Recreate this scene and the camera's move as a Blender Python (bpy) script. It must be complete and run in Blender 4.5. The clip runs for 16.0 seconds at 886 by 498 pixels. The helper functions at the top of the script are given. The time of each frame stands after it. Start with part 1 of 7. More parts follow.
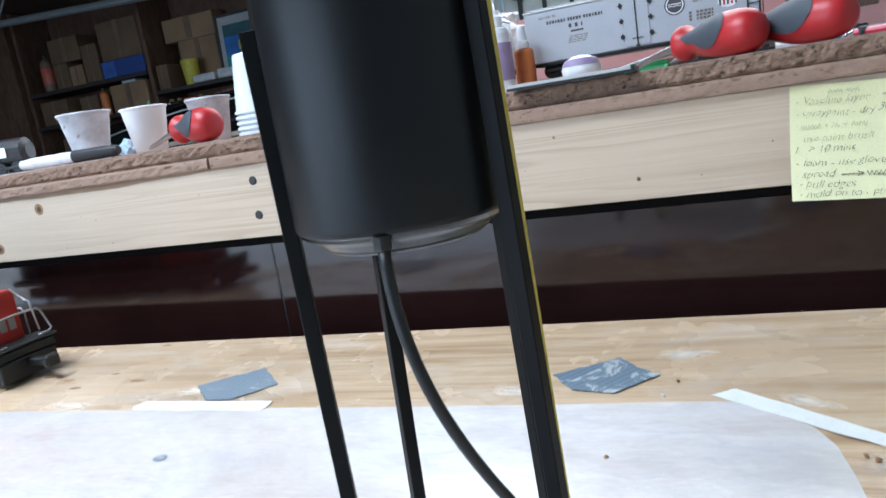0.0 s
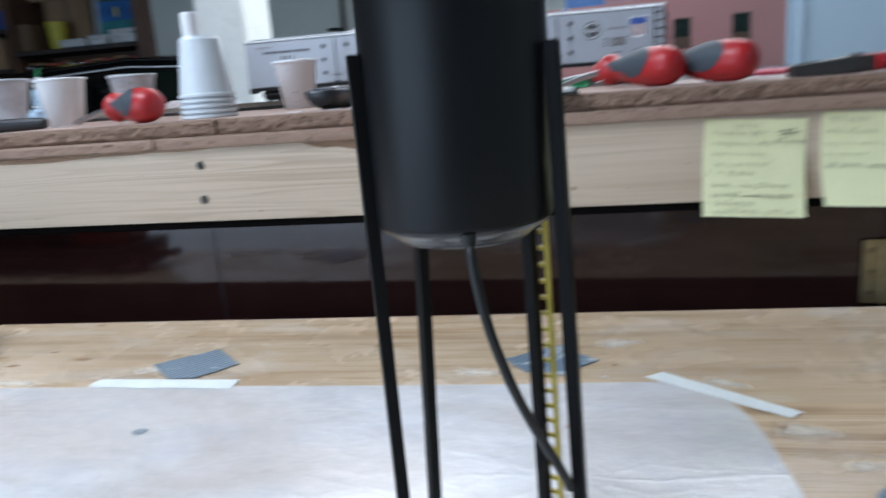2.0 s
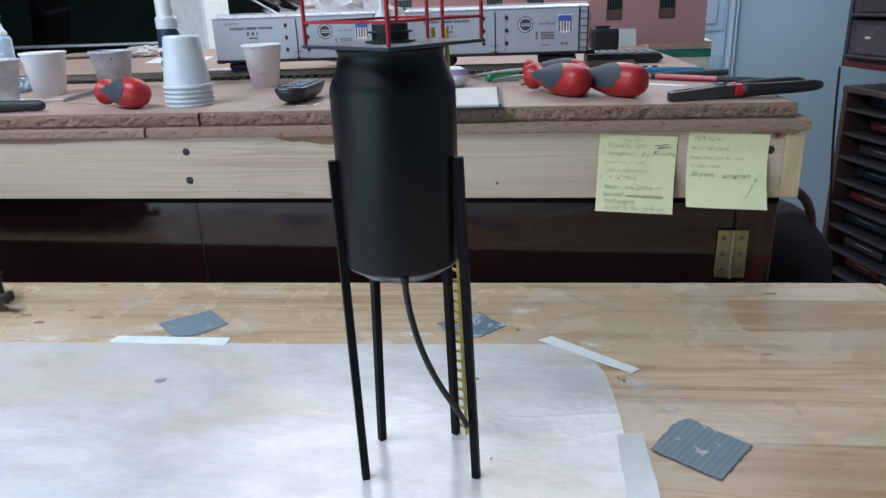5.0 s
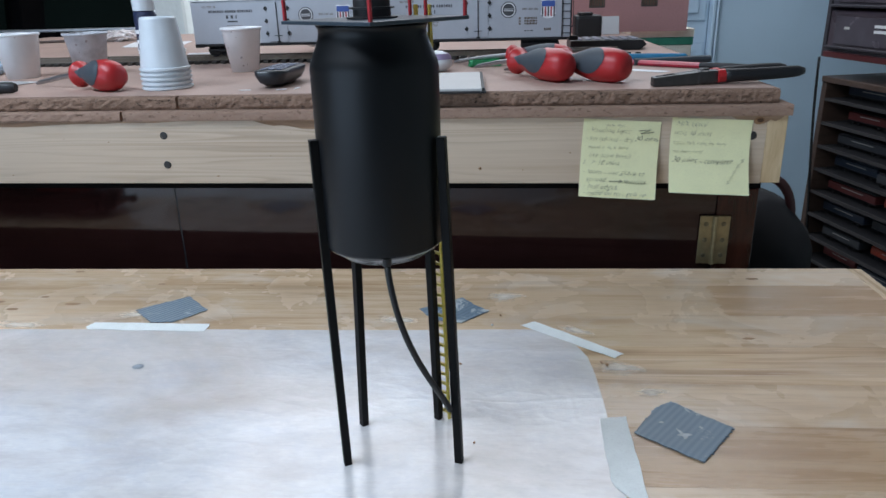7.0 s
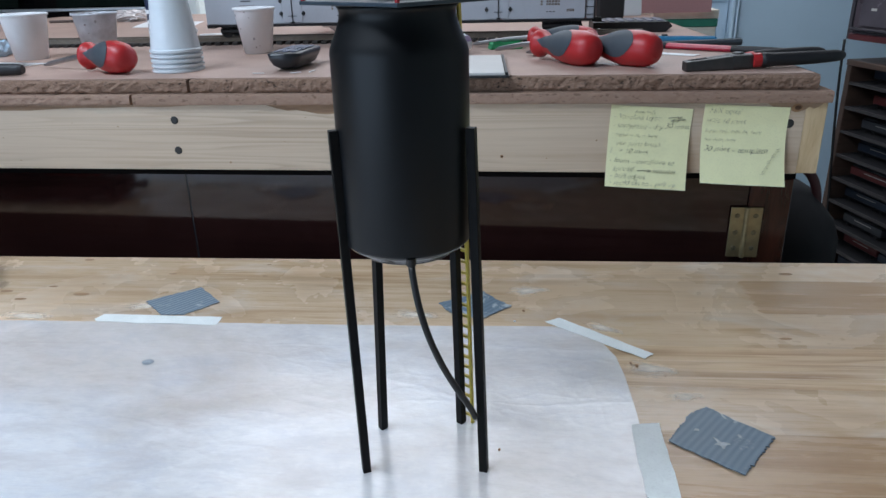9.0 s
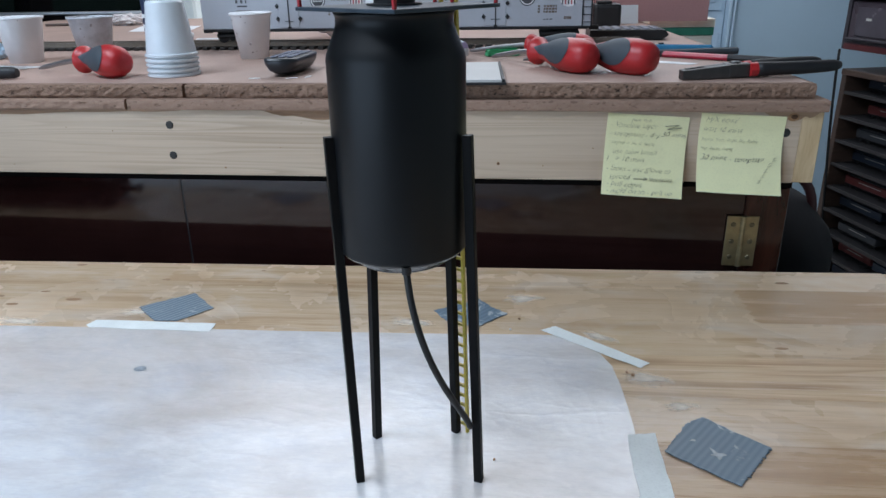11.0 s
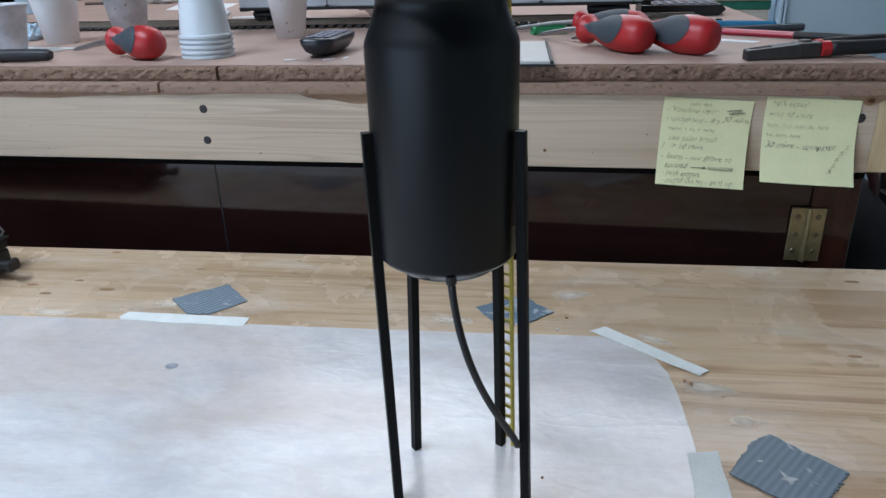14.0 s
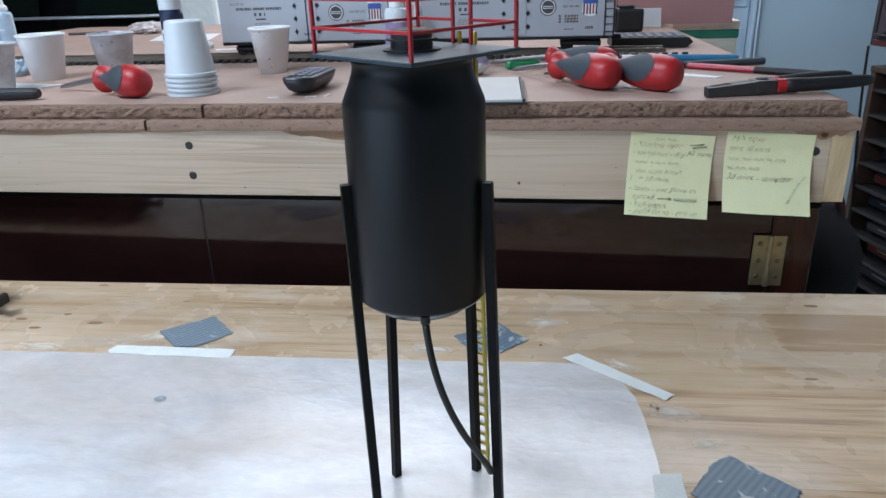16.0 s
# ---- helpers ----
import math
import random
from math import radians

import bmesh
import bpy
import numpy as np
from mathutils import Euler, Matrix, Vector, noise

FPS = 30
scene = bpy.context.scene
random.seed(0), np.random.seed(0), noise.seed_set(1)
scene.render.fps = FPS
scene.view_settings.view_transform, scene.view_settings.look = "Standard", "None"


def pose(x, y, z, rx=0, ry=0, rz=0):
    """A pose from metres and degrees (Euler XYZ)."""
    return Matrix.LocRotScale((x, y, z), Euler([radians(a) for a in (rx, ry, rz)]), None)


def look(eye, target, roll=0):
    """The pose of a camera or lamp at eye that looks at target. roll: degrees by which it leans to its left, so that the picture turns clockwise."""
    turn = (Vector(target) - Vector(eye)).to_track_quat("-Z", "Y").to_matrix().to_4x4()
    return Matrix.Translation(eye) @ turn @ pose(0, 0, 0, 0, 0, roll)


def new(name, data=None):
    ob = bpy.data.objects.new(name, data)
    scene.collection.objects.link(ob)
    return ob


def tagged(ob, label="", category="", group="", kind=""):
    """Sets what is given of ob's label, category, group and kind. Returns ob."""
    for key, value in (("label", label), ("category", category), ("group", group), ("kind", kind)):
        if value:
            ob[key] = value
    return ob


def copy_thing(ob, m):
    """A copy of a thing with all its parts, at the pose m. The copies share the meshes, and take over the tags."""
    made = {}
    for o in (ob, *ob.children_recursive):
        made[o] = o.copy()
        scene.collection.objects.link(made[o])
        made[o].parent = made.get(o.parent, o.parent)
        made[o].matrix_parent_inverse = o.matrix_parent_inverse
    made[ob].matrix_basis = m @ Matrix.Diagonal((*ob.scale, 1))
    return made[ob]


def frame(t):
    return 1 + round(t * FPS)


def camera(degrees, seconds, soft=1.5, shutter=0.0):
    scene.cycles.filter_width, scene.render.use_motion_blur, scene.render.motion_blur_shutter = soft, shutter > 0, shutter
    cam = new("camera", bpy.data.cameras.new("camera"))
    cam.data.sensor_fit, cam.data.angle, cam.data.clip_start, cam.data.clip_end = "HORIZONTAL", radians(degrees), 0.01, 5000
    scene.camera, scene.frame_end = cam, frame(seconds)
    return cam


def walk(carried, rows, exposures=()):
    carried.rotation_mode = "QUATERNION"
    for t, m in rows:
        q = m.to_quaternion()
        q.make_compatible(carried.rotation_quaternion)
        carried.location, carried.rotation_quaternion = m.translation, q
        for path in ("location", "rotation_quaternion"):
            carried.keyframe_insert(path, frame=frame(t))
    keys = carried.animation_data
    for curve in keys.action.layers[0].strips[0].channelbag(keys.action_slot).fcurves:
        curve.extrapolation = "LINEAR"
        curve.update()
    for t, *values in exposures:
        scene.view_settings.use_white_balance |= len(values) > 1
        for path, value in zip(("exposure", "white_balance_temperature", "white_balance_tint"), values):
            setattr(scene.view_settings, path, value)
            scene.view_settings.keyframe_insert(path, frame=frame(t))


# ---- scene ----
cam = camera(64.35, 16.0, 1.5, 0.4)
PATH = [
    (0, (0.0685, -0.2327, 0.1746), (-0.6680, 1.5850, -0.2173), -9.20),
    (0.2, (0.0675, -0.2285, 0.1778), (-0.6537, 1.6016, -0.1841), -9.20),
    (0.5, (0.0575, -0.2280, 0.1830), (-0.6086, 1.6315, -0.1308), -9.21),
    (1, (0.0566, -0.2422, 0.1755), (-0.6008, 1.6129, -0.1798), -7.27),
    (1.2, (0.0508, -0.2524, 0.1711), (-0.6105, 1.5861, -0.2559), -6.88),
    (1.5, (0.0567, -0.2598, 0.1695), (-0.6478, 1.5414, -0.3400), -6.24),
    (1.8, (0.0428, -0.2684, 0.1793), (-0.6450, 1.5368, -0.3388), -7.35),
    (2, (0.0213, -0.2917, 0.1922), (-0.3721, 1.6164, -0.2599), -4.30),
    (2.2, (0.0151, -0.3250, 0.2017), (-0.1991, 1.6131, -0.2432), -2.72),
    (2.4, (0.0259, -0.3513, 0.2063), (-0.1316, 1.5934, -0.2338), -1.75),
    (2.5, (0.0344, -0.3649, 0.2165), (-0.1258, 1.5807, -0.2184), -1.51),
    (2.6, (0.0417, -0.3764, 0.2193), (-0.1277, 1.5724, -0.1976), -1.17),
    (2.8, (0.0534, -0.3943, 0.2268), (-0.1576, 1.5527, -0.1787), -1.39),
    (3, (0.0550, -0.4013, 0.2413), (-0.2036, 1.5290, -0.2138), -2.62),
    (3.2, (0.0491, -0.3986, 0.2587), (-0.2418, 1.5077, -0.2718), -2.73),
    (3.5, (0.0471, -0.3921, 0.2783), (-0.2577, 1.4991, -0.2965), -3.34),
    (5.8, (0.0551, -0.4212, 0.2845), (-0.1375, 1.4469, -0.4033), -0.37),
    (6, (0.0551, -0.4191, 0.2805), (-0.1194, 1.4523, -0.4032), -0.16),
    (6.5, (0.0537, -0.4138, 0.2815), (-0.1098, 1.4546, -0.4132), -0.54),
    (7, (0.0519, -0.4094, 0.2780), (-0.1536, 1.4538, -0.4193), -1.65),
    (7.5, (0.0457, -0.4047, 0.2751), (-0.1983, 1.4521, -0.4268), -2.03),
    (8, (0.0366, -0.3947, 0.2799), (-0.2102, 1.4581, -0.4318), -2.06),
    (8.5, (0.0411, -0.3899, 0.2788), (-0.1953, 1.4578, -0.4495), -1.88),
    (9, (0.0404, -0.3832, 0.2772), (-0.1948, 1.4585, -0.4663), -1.56),
    (9.5, (0.0434, -0.3809, 0.2793), (-0.1879, 1.4591, -0.4695), -1.44),
    (10, (0.0428, -0.3808, 0.2788), (-0.1778, 1.4662, -0.4561), -1.15),
    (10.2, (0.0418, -0.3808, 0.2798), (-0.1776, 1.4687, -0.4490), -1.14),
    (12.5, (0.0392, -0.3665, 0.2708), (-0.2108, 1.4788, -0.4589), -0.94),
    (13, (0.0398, -0.3584, 0.2733), (-0.2643, 1.4605, -0.5007), -2.32),
    (13.5, (0.0412, -0.3548, 0.2763), (-0.2823, 1.4570, -0.5066), -2.20),
    (14, (0.0304, -0.3454, 0.2782), (-0.2929, 1.4645, -0.5091), -1.77),
    (14.2, (0.0276, -0.3438, 0.2831), (-0.2880, 1.4719, -0.4940), -1.41),
    (14.5, (0.0287, -0.3344, 0.3129), (-0.2816, 1.4745, -0.4816), -1.07),
    (14.8, (0.0298, -0.3356, 0.3123), (-0.2619, 1.4879, -0.4557), -0.55),
    (15, (0.0316, -0.3396, 0.3005), (-0.2559, 1.4922, -0.4490), -1.04),
    (15.5, (0.0370, -0.3501, 0.2926), (-0.2450, 1.4796, -0.4643), -1.69),
    (16, (0.0390, -0.3634, 0.2987), (-0.2417, 1.4729, -0.4424), -1.91),
]
walk(cam, [(t, look(eye, target, roll)) for t, eye, target, roll in PATH],
     [(0.0, 0.67), (0.5, 0.65), (1.0, 0.62), (1.4, 0.45), (1.8, 0.13), (2.6, 0.15), (3.2, 0.18), (6.0, -0.18), (9.0, -0.18), (12.5, -0.18), (14.0, -0.20), (15.0, -0.12), (16.0, -0.02)])

# ---- world and lights ----
world = bpy.data.worlds.new("world")
scene.world = world
world.use_nodes = True
wn = world.node_tree.nodes
sky = wn.new("ShaderNodeTexSky")
sky.sky_type = "NISHITA"
sky.sun_disc = False
sky.sun_elevation, sky.sun_rotation = radians(38), radians(200)
world.node_tree.links.new(sky.outputs[0], wn["Background"].inputs[0])
wn["Background"].inputs[1].default_value = 0.1


def area_lamp(name, m, sx, sy, watts, colour):
    d = bpy.data.lights.new(name, "AREA")
    d.shape, d.size, d.size_y, d.energy, d.color = "RECTANGLE", sx, sy, watts, colour
    ob = new(name, d)
    ob.matrix_world = m
    return ob


# broad daylight fill behind and beside the table, added for an unseen doorway
area_lamp("daylight_doorway", look((-3.1, -3.2, 0.45), (-0.1, 0.4, 0.1)), 4.4, 1.9, 84, (0.57, 0.757, 1.0))
# overhead fill lamp added out of view, no fixture, lights table and rail
area_lamp("tube_light", look((-0.85, -0.30, 1.4), (-0.66, -0.1, 0.0)), 1.2, 0.3, 31, (0.70, 0.83, 1.0))
# unseen ceiling lamp, widened to a panel that spreads glare over the paper
area_lamp("ceiling_tube_light", look((-0.05, 2.3, 1.46), (-0.05, 2.25, 0.0)), 2.2, 2.1, 50, (0.86, 0.91, 1.0))
area_lamp("daylight_back_window", look((0.45, 4.22, 0.75), (0.2, 0.0, 0.1)), 0.9, 1.1, 38, (0.7, 0.85, 1.0))

FLOOR_Z, CEIL_Z = -0.92, 1.52
BENCH_Z = 0.176
TABLE_POSE = pose(0.043, 0.2765, 0.0, 0, 0, 2.0)


# ---- materials ----
def nodes_of(name):
    m = bpy.data.materials.new(name)
    m.use_nodes = True
    nt = m.node_tree
    return m, nt, nt.nodes["Principled BSDF"]


def noise_tex(nt, coords, scale, detail=4.0, rough=0.55, distort=0.0):
    n = nt.nodes.new("ShaderNodeTexNoise")
    n.inputs["Scale"].default_value = scale
    n.inputs["Detail"].default_value = detail
    n.inputs["Roughness"].default_value = rough
    n.inputs["Distortion"].default_value = distort
    nt.links.new(coords, n.inputs["Vector"])
    return n.outputs["Fac"]


def coords_of(nt, stretch=(1, 1, 1), kind="Object"):
    tc = nt.nodes.new("ShaderNodeTexCoord")
    mp = nt.nodes.new("ShaderNodeMapping")
    mp.inputs["Scale"].default_value = stretch
    nt.links.new(tc.outputs[kind], mp.inputs["Vector"])
    return mp.outputs[0]


def ramp(nt, fac, stops):
    r = nt.nodes.new("ShaderNodeValToRGB")
    el = r.color_ramp.elements
    while len(el) < len(stops):
        el.new(0.5)
    for e, (p, c) in zip(el, stops):
        e.position = p
        e.color = (*c, 1) if len(c) == 3 else c
    nt.links.new(fac, r.inputs[0])
    return r.outputs[0]


def mix(nt, a, b, fac, mode="MIX"):
    n = nt.nodes.new("ShaderNodeMix")
    n.data_type, n.blend_type = "RGBA", mode
    for s, v in ((n.inputs[6], a), (n.inputs[7], b)):
        if isinstance(v, tuple):
            s.default_value = (*v, 1)
        else:
            nt.links.new(v, s)
    if isinstance(fac, float):
        n.inputs[0].default_value = fac
    else:
        nt.links.new(fac, n.inputs[0])
    return n.outputs[2]


def bump(nt, bsdf, height, strength, dist):
    b = nt.nodes.new("ShaderNodeBump")
    b.inputs["Strength"].default_value = strength
    b.inputs["Distance"].default_value = dist
    nt.links.new(height, b.inputs["Height"])
    nt.links.new(b.outputs[0], bsdf.inputs["Normal"])


def rough_between(nt, bsdf, fac, lo, hi):
    mr = nt.nodes.new("ShaderNodeMapRange")
    mr.inputs["To Min"].default_value = lo
    mr.inputs["To Max"].default_value = hi
    nt.links.new(fac, mr.inputs["Value"])
    nt.links.new(mr.outputs[0], bsdf.inputs["Roughness"])


def shade(col, k):
    return tuple(min(1.0, c * k) for c in col)


def plain(name, col, rough=0.5, metal=0.0, spread=0.18, scale=60.0, fine=900.0, relief=0.15, depth=0.0003, ior=1.5, coat=0.0, speck=0.6):
    """Painted, plastic or metal surface with two scales of variation."""
    m, nt, b = nodes_of(name)
    co = coords_of(nt)
    big, small = noise_tex(nt, co, scale), noise_tex(nt, co, fine, 2)
    c = ramp(nt, big, [(0.25, shade(col, 1 - spread)), (0.75, shade(col, 1 + spread))])
    c = mix(nt, c, shade(col, 0.8), ramp(nt, small, [(0.5, (0, 0, 0)), (0.8, (speck, speck, speck))]))
    nt.links.new(c, b.inputs["Base Color"])
    b.inputs["Metallic"].default_value = metal
    b.inputs["IOR"].default_value = ior
    b.inputs["Coat Weight"].default_value = coat
    rough_between(nt, b, big, max(0.02, rough - 0.08), min(1, rough + 0.08))
    bump(nt, b, small, relief, depth)
    return m


def wood(name, light, mid, dark, stretch, rough=0.5, knots=True, dust_glare=0.0, random_tint=0.0, streak=7.0, rings=0.0, flame=0.0):
    """Sawn or planed timber: stretched grain, streaks, knots, blotches."""
    m, nt, b = nodes_of(name)
    co = coords_of(nt, stretch)
    flat = coords_of(nt)
    if random_tint:
        oi = nt.nodes.new("ShaderNodeObjectInfo")
        add = nt.nodes.new("ShaderNodeVectorMath")
        add.operation = "MULTIPLY_ADD"
        cmb = nt.nodes.new("ShaderNodeCombineXYZ")
        for k in range(3):
            nt.links.new(oi.outputs["Random"], cmb.inputs[k])
        add.inputs[1].default_value = (37, 91, 53)
        nt.links.new(cmb.outputs[0], add.inputs[0])
        nt.links.new(co, add.inputs[2])
        co = add.outputs[0]
    g1 = noise_tex(nt, co, streak, 5, 0.6, 0.6)
    g2 = noise_tex(nt, co, streak * 6, 3, 0.6, 0.2)
    blot = noise_tex(nt, flat, 5.5, 4, 0.6, 0.4)
    c = ramp(nt, g1, [(0.28, dark), (0.46, mid), (0.64, light)])
    c = mix(nt, c, dark, ramp(nt, g2, [(0.50, (0, 0, 0)), (0.72, (0.55, 0.55, 0.55))]))
    c = mix(nt, c, mid, ramp(nt, blot, [(0.45, (0, 0, 0)), (0.68, (0.7, 0.7, 0.7))]))
    if rings:
        # long flowing year lines, the contours of a stretched noise
        field = noise_tex(nt, coords_of(nt, (1.6, 42, 12) if flame else (1.3, 12, 34)), 1.0, 2, 0.45, 0.3)
        times = nt.nodes.new("ShaderNodeMath")
        times.operation = "MULTIPLY"
        times.inputs[1].default_value = 16.0
        nt.links.new(field, times.inputs[0])
        saw = nt.nodes.new("ShaderNodeMath")
        saw.operation = "FRACT"
        nt.links.new(times.outputs[0], saw.inputs[0])
        line = ramp(nt, saw.outputs[0], [(0.35, (0, 0, 0)), (0.90, (rings, rings, rings)), (1.0, (0, 0, 0))])
        zone = ramp(nt, noise_tex(nt, coords_of(nt, (0.8, 14, 14)), 3.0, 3, 0.5, 0.3), [(0.42, (0.15, 0.15, 0.15)), (0.62, (1, 1, 1))])
        c = mix(nt, c, shade(dark, 0.8), mix(nt, (0, 0, 0), line, zone))
    if flame:
        w = nt.nodes.new("ShaderNodeTexWave")
        w.bands_direction = "Y"
        w.inputs["Scale"].default_value = 9.0
        w.inputs["Distortion"].default_value = 7.0
        w.inputs["Detail"].default_value = 2.5
        w.inputs["Detail Scale"].default_value = 0.5
        where = ramp(nt, noise_tex(nt, coords_of(nt, (1.2, 6, 1)), 3.0, 3, 0.5, 0.3), [(0.46, (0, 0, 0)), (0.62, (flame, flame, flame))])
        grain = nt.nodes.new("ShaderNodeVectorMath")
        grain.operation = "MULTIPLY"
        grain.inputs[1].default_value = (0.22, 0.085, 0.1)
        nt.links.new(co, grain.inputs[0])
        nt.links.new(grain.outputs[0], w.inputs["Vector"])
        line = ramp(nt, w.outputs["Fac"], [(0.60, (0, 0, 0)), (0.93, (1, 1, 1))])
        c = mix(nt, c, shade(dark, 0.9), mix(nt, (0, 0, 0), line, where))
    if knots:
        v = nt.nodes.new("ShaderNodeTexVoronoi")
        v.inputs["Scale"].default_value = 5.0
        nt.links.new(coords_of(nt, (0.8, 1.5, 1.5)), v.inputs["Vector"])
        c = mix(nt, c, shade(dark, 0.45), ramp(nt, v.outputs["Distance"], [(0.02, (0.8, 0.8, 0.8)), (0.085, (0, 0, 0))]))
    # whitish clumps: dust, plus the varnish glare put into the colour
    if dust_glare:
        d = noise_tex(nt, coords_of(nt, (1.0, 2.2, 1.0)), 9.0, 6, 0.65, 0.8)
        c = mix(nt, c, (0.86, 0.82, 0.76), ramp(nt, d, [(0.50, (0, 0, 0)), (0.80, (dust_glare, dust_glare, dust_glare))]))
    if random_tint:
        hsv = nt.nodes.new("ShaderNodeHueSaturation")
        mr = nt.nodes.new("ShaderNodeMapRange")
        mr.inputs["To Min"].default_value, mr.inputs["To Max"].default_value = 1 - random_tint, 1 + random_tint
        nt.links.new(oi.outputs["Random"], mr.inputs["Value"])
        nt.links.new(mr.outputs[0], hsv.inputs["Value"])
        nt.links.new(c, hsv.inputs["Color"])
        c = hsv.outputs[0]
    nt.links.new(c, b.inputs["Base Color"])
    if knots:
        rough_between(nt, b, ramp(nt, noise_tex(nt, flat, 11, 4, 0.6, 0.5), [(0.38, (0, 0, 0)), (0.62, (1, 1, 1))]), rough - 0.12, rough + 0.14)
    else:
        rough_between(nt, b, g1, rough - 0.1, rough + 0.1)
    bump(nt, b, g2, 0.25, 0.0006)
    return m


def speckled(name, base, dark, light, scale, rough=0.85, relief=0.8, depth=0.002, pit=0.35):
    """Chipboard: pressed chips with dark voids."""
    m, nt, b = nodes_of(name)
    co = coords_of(nt, (0.6, 1, 1.2))
    v = nt.nodes.new("ShaderNodeTexVoronoi")
    v.inputs["Scale"].default_value = scale
    nt.links.new(co, v.inputs["Vector"])
    n = noise_tex(nt, co, scale * 0.6, 6, 0.75, 0.0)
    c = ramp(nt, n, [(0.3, dark), (0.45, base), (0.62, base), (0.8, light)])
    bw = nt.nodes.new("ShaderNodeRGBToBW")
    nt.links.new(v.outputs["Color"], bw.inputs[0])
    c = mix(nt, c, light, ramp(nt, bw.outputs[0], [(0.45, (0, 0, 0)), (0.95, (0.35, 0.35, 0.35))]))
    nt.links.new(c, b.inputs["Base Color"])
    pits = ramp(nt, noise_tex(nt, co, scale * 0.45, 3, 0.6, 0.0), [(0.585, (0, 0, 0)), (0.67, (0.85, 0.85, 0.85))])
    nt.links.new(mix(nt, c, shade(dark, pit), pits), b.inputs["Base Color"])
    b.inputs["Roughness"].default_value = rough
    bump(nt, b, n, relief * 0.7, depth)
    return m


PINE_TABLE = wood("pine_tabletop", (0.735, 0.555, 0.385), (0.655, 0.475, 0.31), (0.45, 0.285, 0.155), (0.7, 12, 12), 0.23, True, 0.5, 0.10, 7.0, 0.0, 0.5)
PINE_RED = wood("reddish_pine_board", (0.60, 0.42, 0.27), (0.53, 0.355, 0.215), (0.39, 0.235, 0.125), (0.9, 11, 11), 0.26, False, 0.15)
PINE_LIP = wood("pale_pine_end_strip", (0.76, 0.60, 0.42), (0.70, 0.53, 0.35), (0.55, 0.38, 0.22), (12, 0.7, 12), 0.3, False)
PINE_BROWN = wood("brown_pine_board", (0.58, 0.405, 0.25), (0.51, 0.335, 0.195), (0.38, 0.22, 0.115), (0.8, 12, 12), 0.28, False, 0.25)
PINE_GRAIN = wood("strongly_grained_pine_board", (0.71, 0.53, 0.355), (0.63, 0.445, 0.28), (0.36, 0.21, 0.11), (0.35, 13, 13), 0.25, False, 0.2, 0.0, 7.0, 0.62, 1.0)
PINE_RAIL = wood("pine_rail", (0.645, 0.525, 0.405), (0.605, 0.48, 0.36), (0.49, 0.36, 0.25), (0.22, 8, 15), 0.55, False, 0.0, 0.0, 6.0, 0.55)
PINE_END = wood("pine_end_block", (0.72, 0.57, 0.37), (0.62, 0.46, 0.27), (0.46, 0.31, 0.16), (9, 9, 1.0), 0.6, False)
WANE = wood("brown_wane", (0.43, 0.29, 0.19), (0.34, 0.21, 0.13), (0.21, 0.12, 0.07), (1, 8, 14), 0.75, False)
KNOT_DARK = plain("pine_knot_core", (0.09, 0.04, 0.018), 0.6, scale=400)
KNOT = plain("pine_knot", (0.30, 0.165, 0.08), 0.6, scale=400)
CHIP_EDGE = speckled("chipboard_edge", (0.25, 0.152, 0.105), (0.045, 0.026, 0.018), (0.42, 0.29, 0.21), 620, 0.9, 0.8, 0.002)
FIBRE_EDGE = speckled("fibreboard_edge", (0.32, 0.205, 0.15), (0.24, 0.145, 0.10), (0.40, 0.28, 0.21), 420, 0.85, 0.3, 0.0006, 0.7)
CHIP_TOP = plain("chipboard_face", (0.42, 0.288, 0.235), 0.6, 0, 0.2, 9, 260, 0.2, 0.0006)
MAHOGANY = wood("mahogany_stile", (0.055, 0.014, 0.008), (0.035, 0.009, 0.006), (0.016, 0.005, 0.004), (9, 9, 1.2), 0.2, False)


def dark_glass():
    m, nt, b = nodes_of("smoked_glass_door")
    co = coords_of(nt)
    n = noise_tex(nt, co, 14, 4)
    nt.links.new(ramp(nt, n, [(0.3, (0.015, 0.0055, 0.0055)), (0.7, (0.025, 0.009, 0.0085))]), b.inputs["Base Color"])
    rough_between(nt, b, noise_tex(nt, co, 40, 4), 0.06, 0.12)
    b.inputs["IOR"].default_value = 1.6
    return m


GLASS_DOOR = dark_glass()
BLACK_GAP = plain("dark_gap_strip", (0.005, 0.0045, 0.0045), 0.85, ior=1.2)
BRASS = plain("brass_hinge", (0.40, 0.33, 0.19), 0.42, 0.85, 0.2, 120)
BRASS_SCREW = plain("tarnished_brass_screw", (0.22, 0.19, 0.12), 0.4, 0.8, 0.3, 400)
STEEL = plain("screw_steel", (0.035, 0.034, 0.033), 0.6, 0.2, 0.2, 300)
BRIGHT_STEEL = plain("bright_steel", (0.55, 0.55, 0.57), 0.28, 1.0, 0.1, 200)
BLADE_STEEL = plain("dull_blade_steel", (0.33, 0.33, 0.34), 0.35, 0.9, 0.1, 200)
CAN_GLOSS = plain("glossy_black_spray", (0.022, 0.021, 0.022), 0.24, 0.25, 0.15, 40, 900, 0.1, 0.0001, 1.6)
CAN_BLACK = plain("satin_black_spray", (0.0042, 0.0050, 0.0060), 0.39, 0, 0.12, 25, 1600, 0.1, 0.00012, 1.38)
LEG_BLACK = plain("black_styrene", (0.0025, 0.0025, 0.0028), 0.5, 0, 0.15, 60, ior=1.28)
HOSE_BLACK = plain("black_rubber_hose", (0.008, 0.008, 0.008), 0.5)
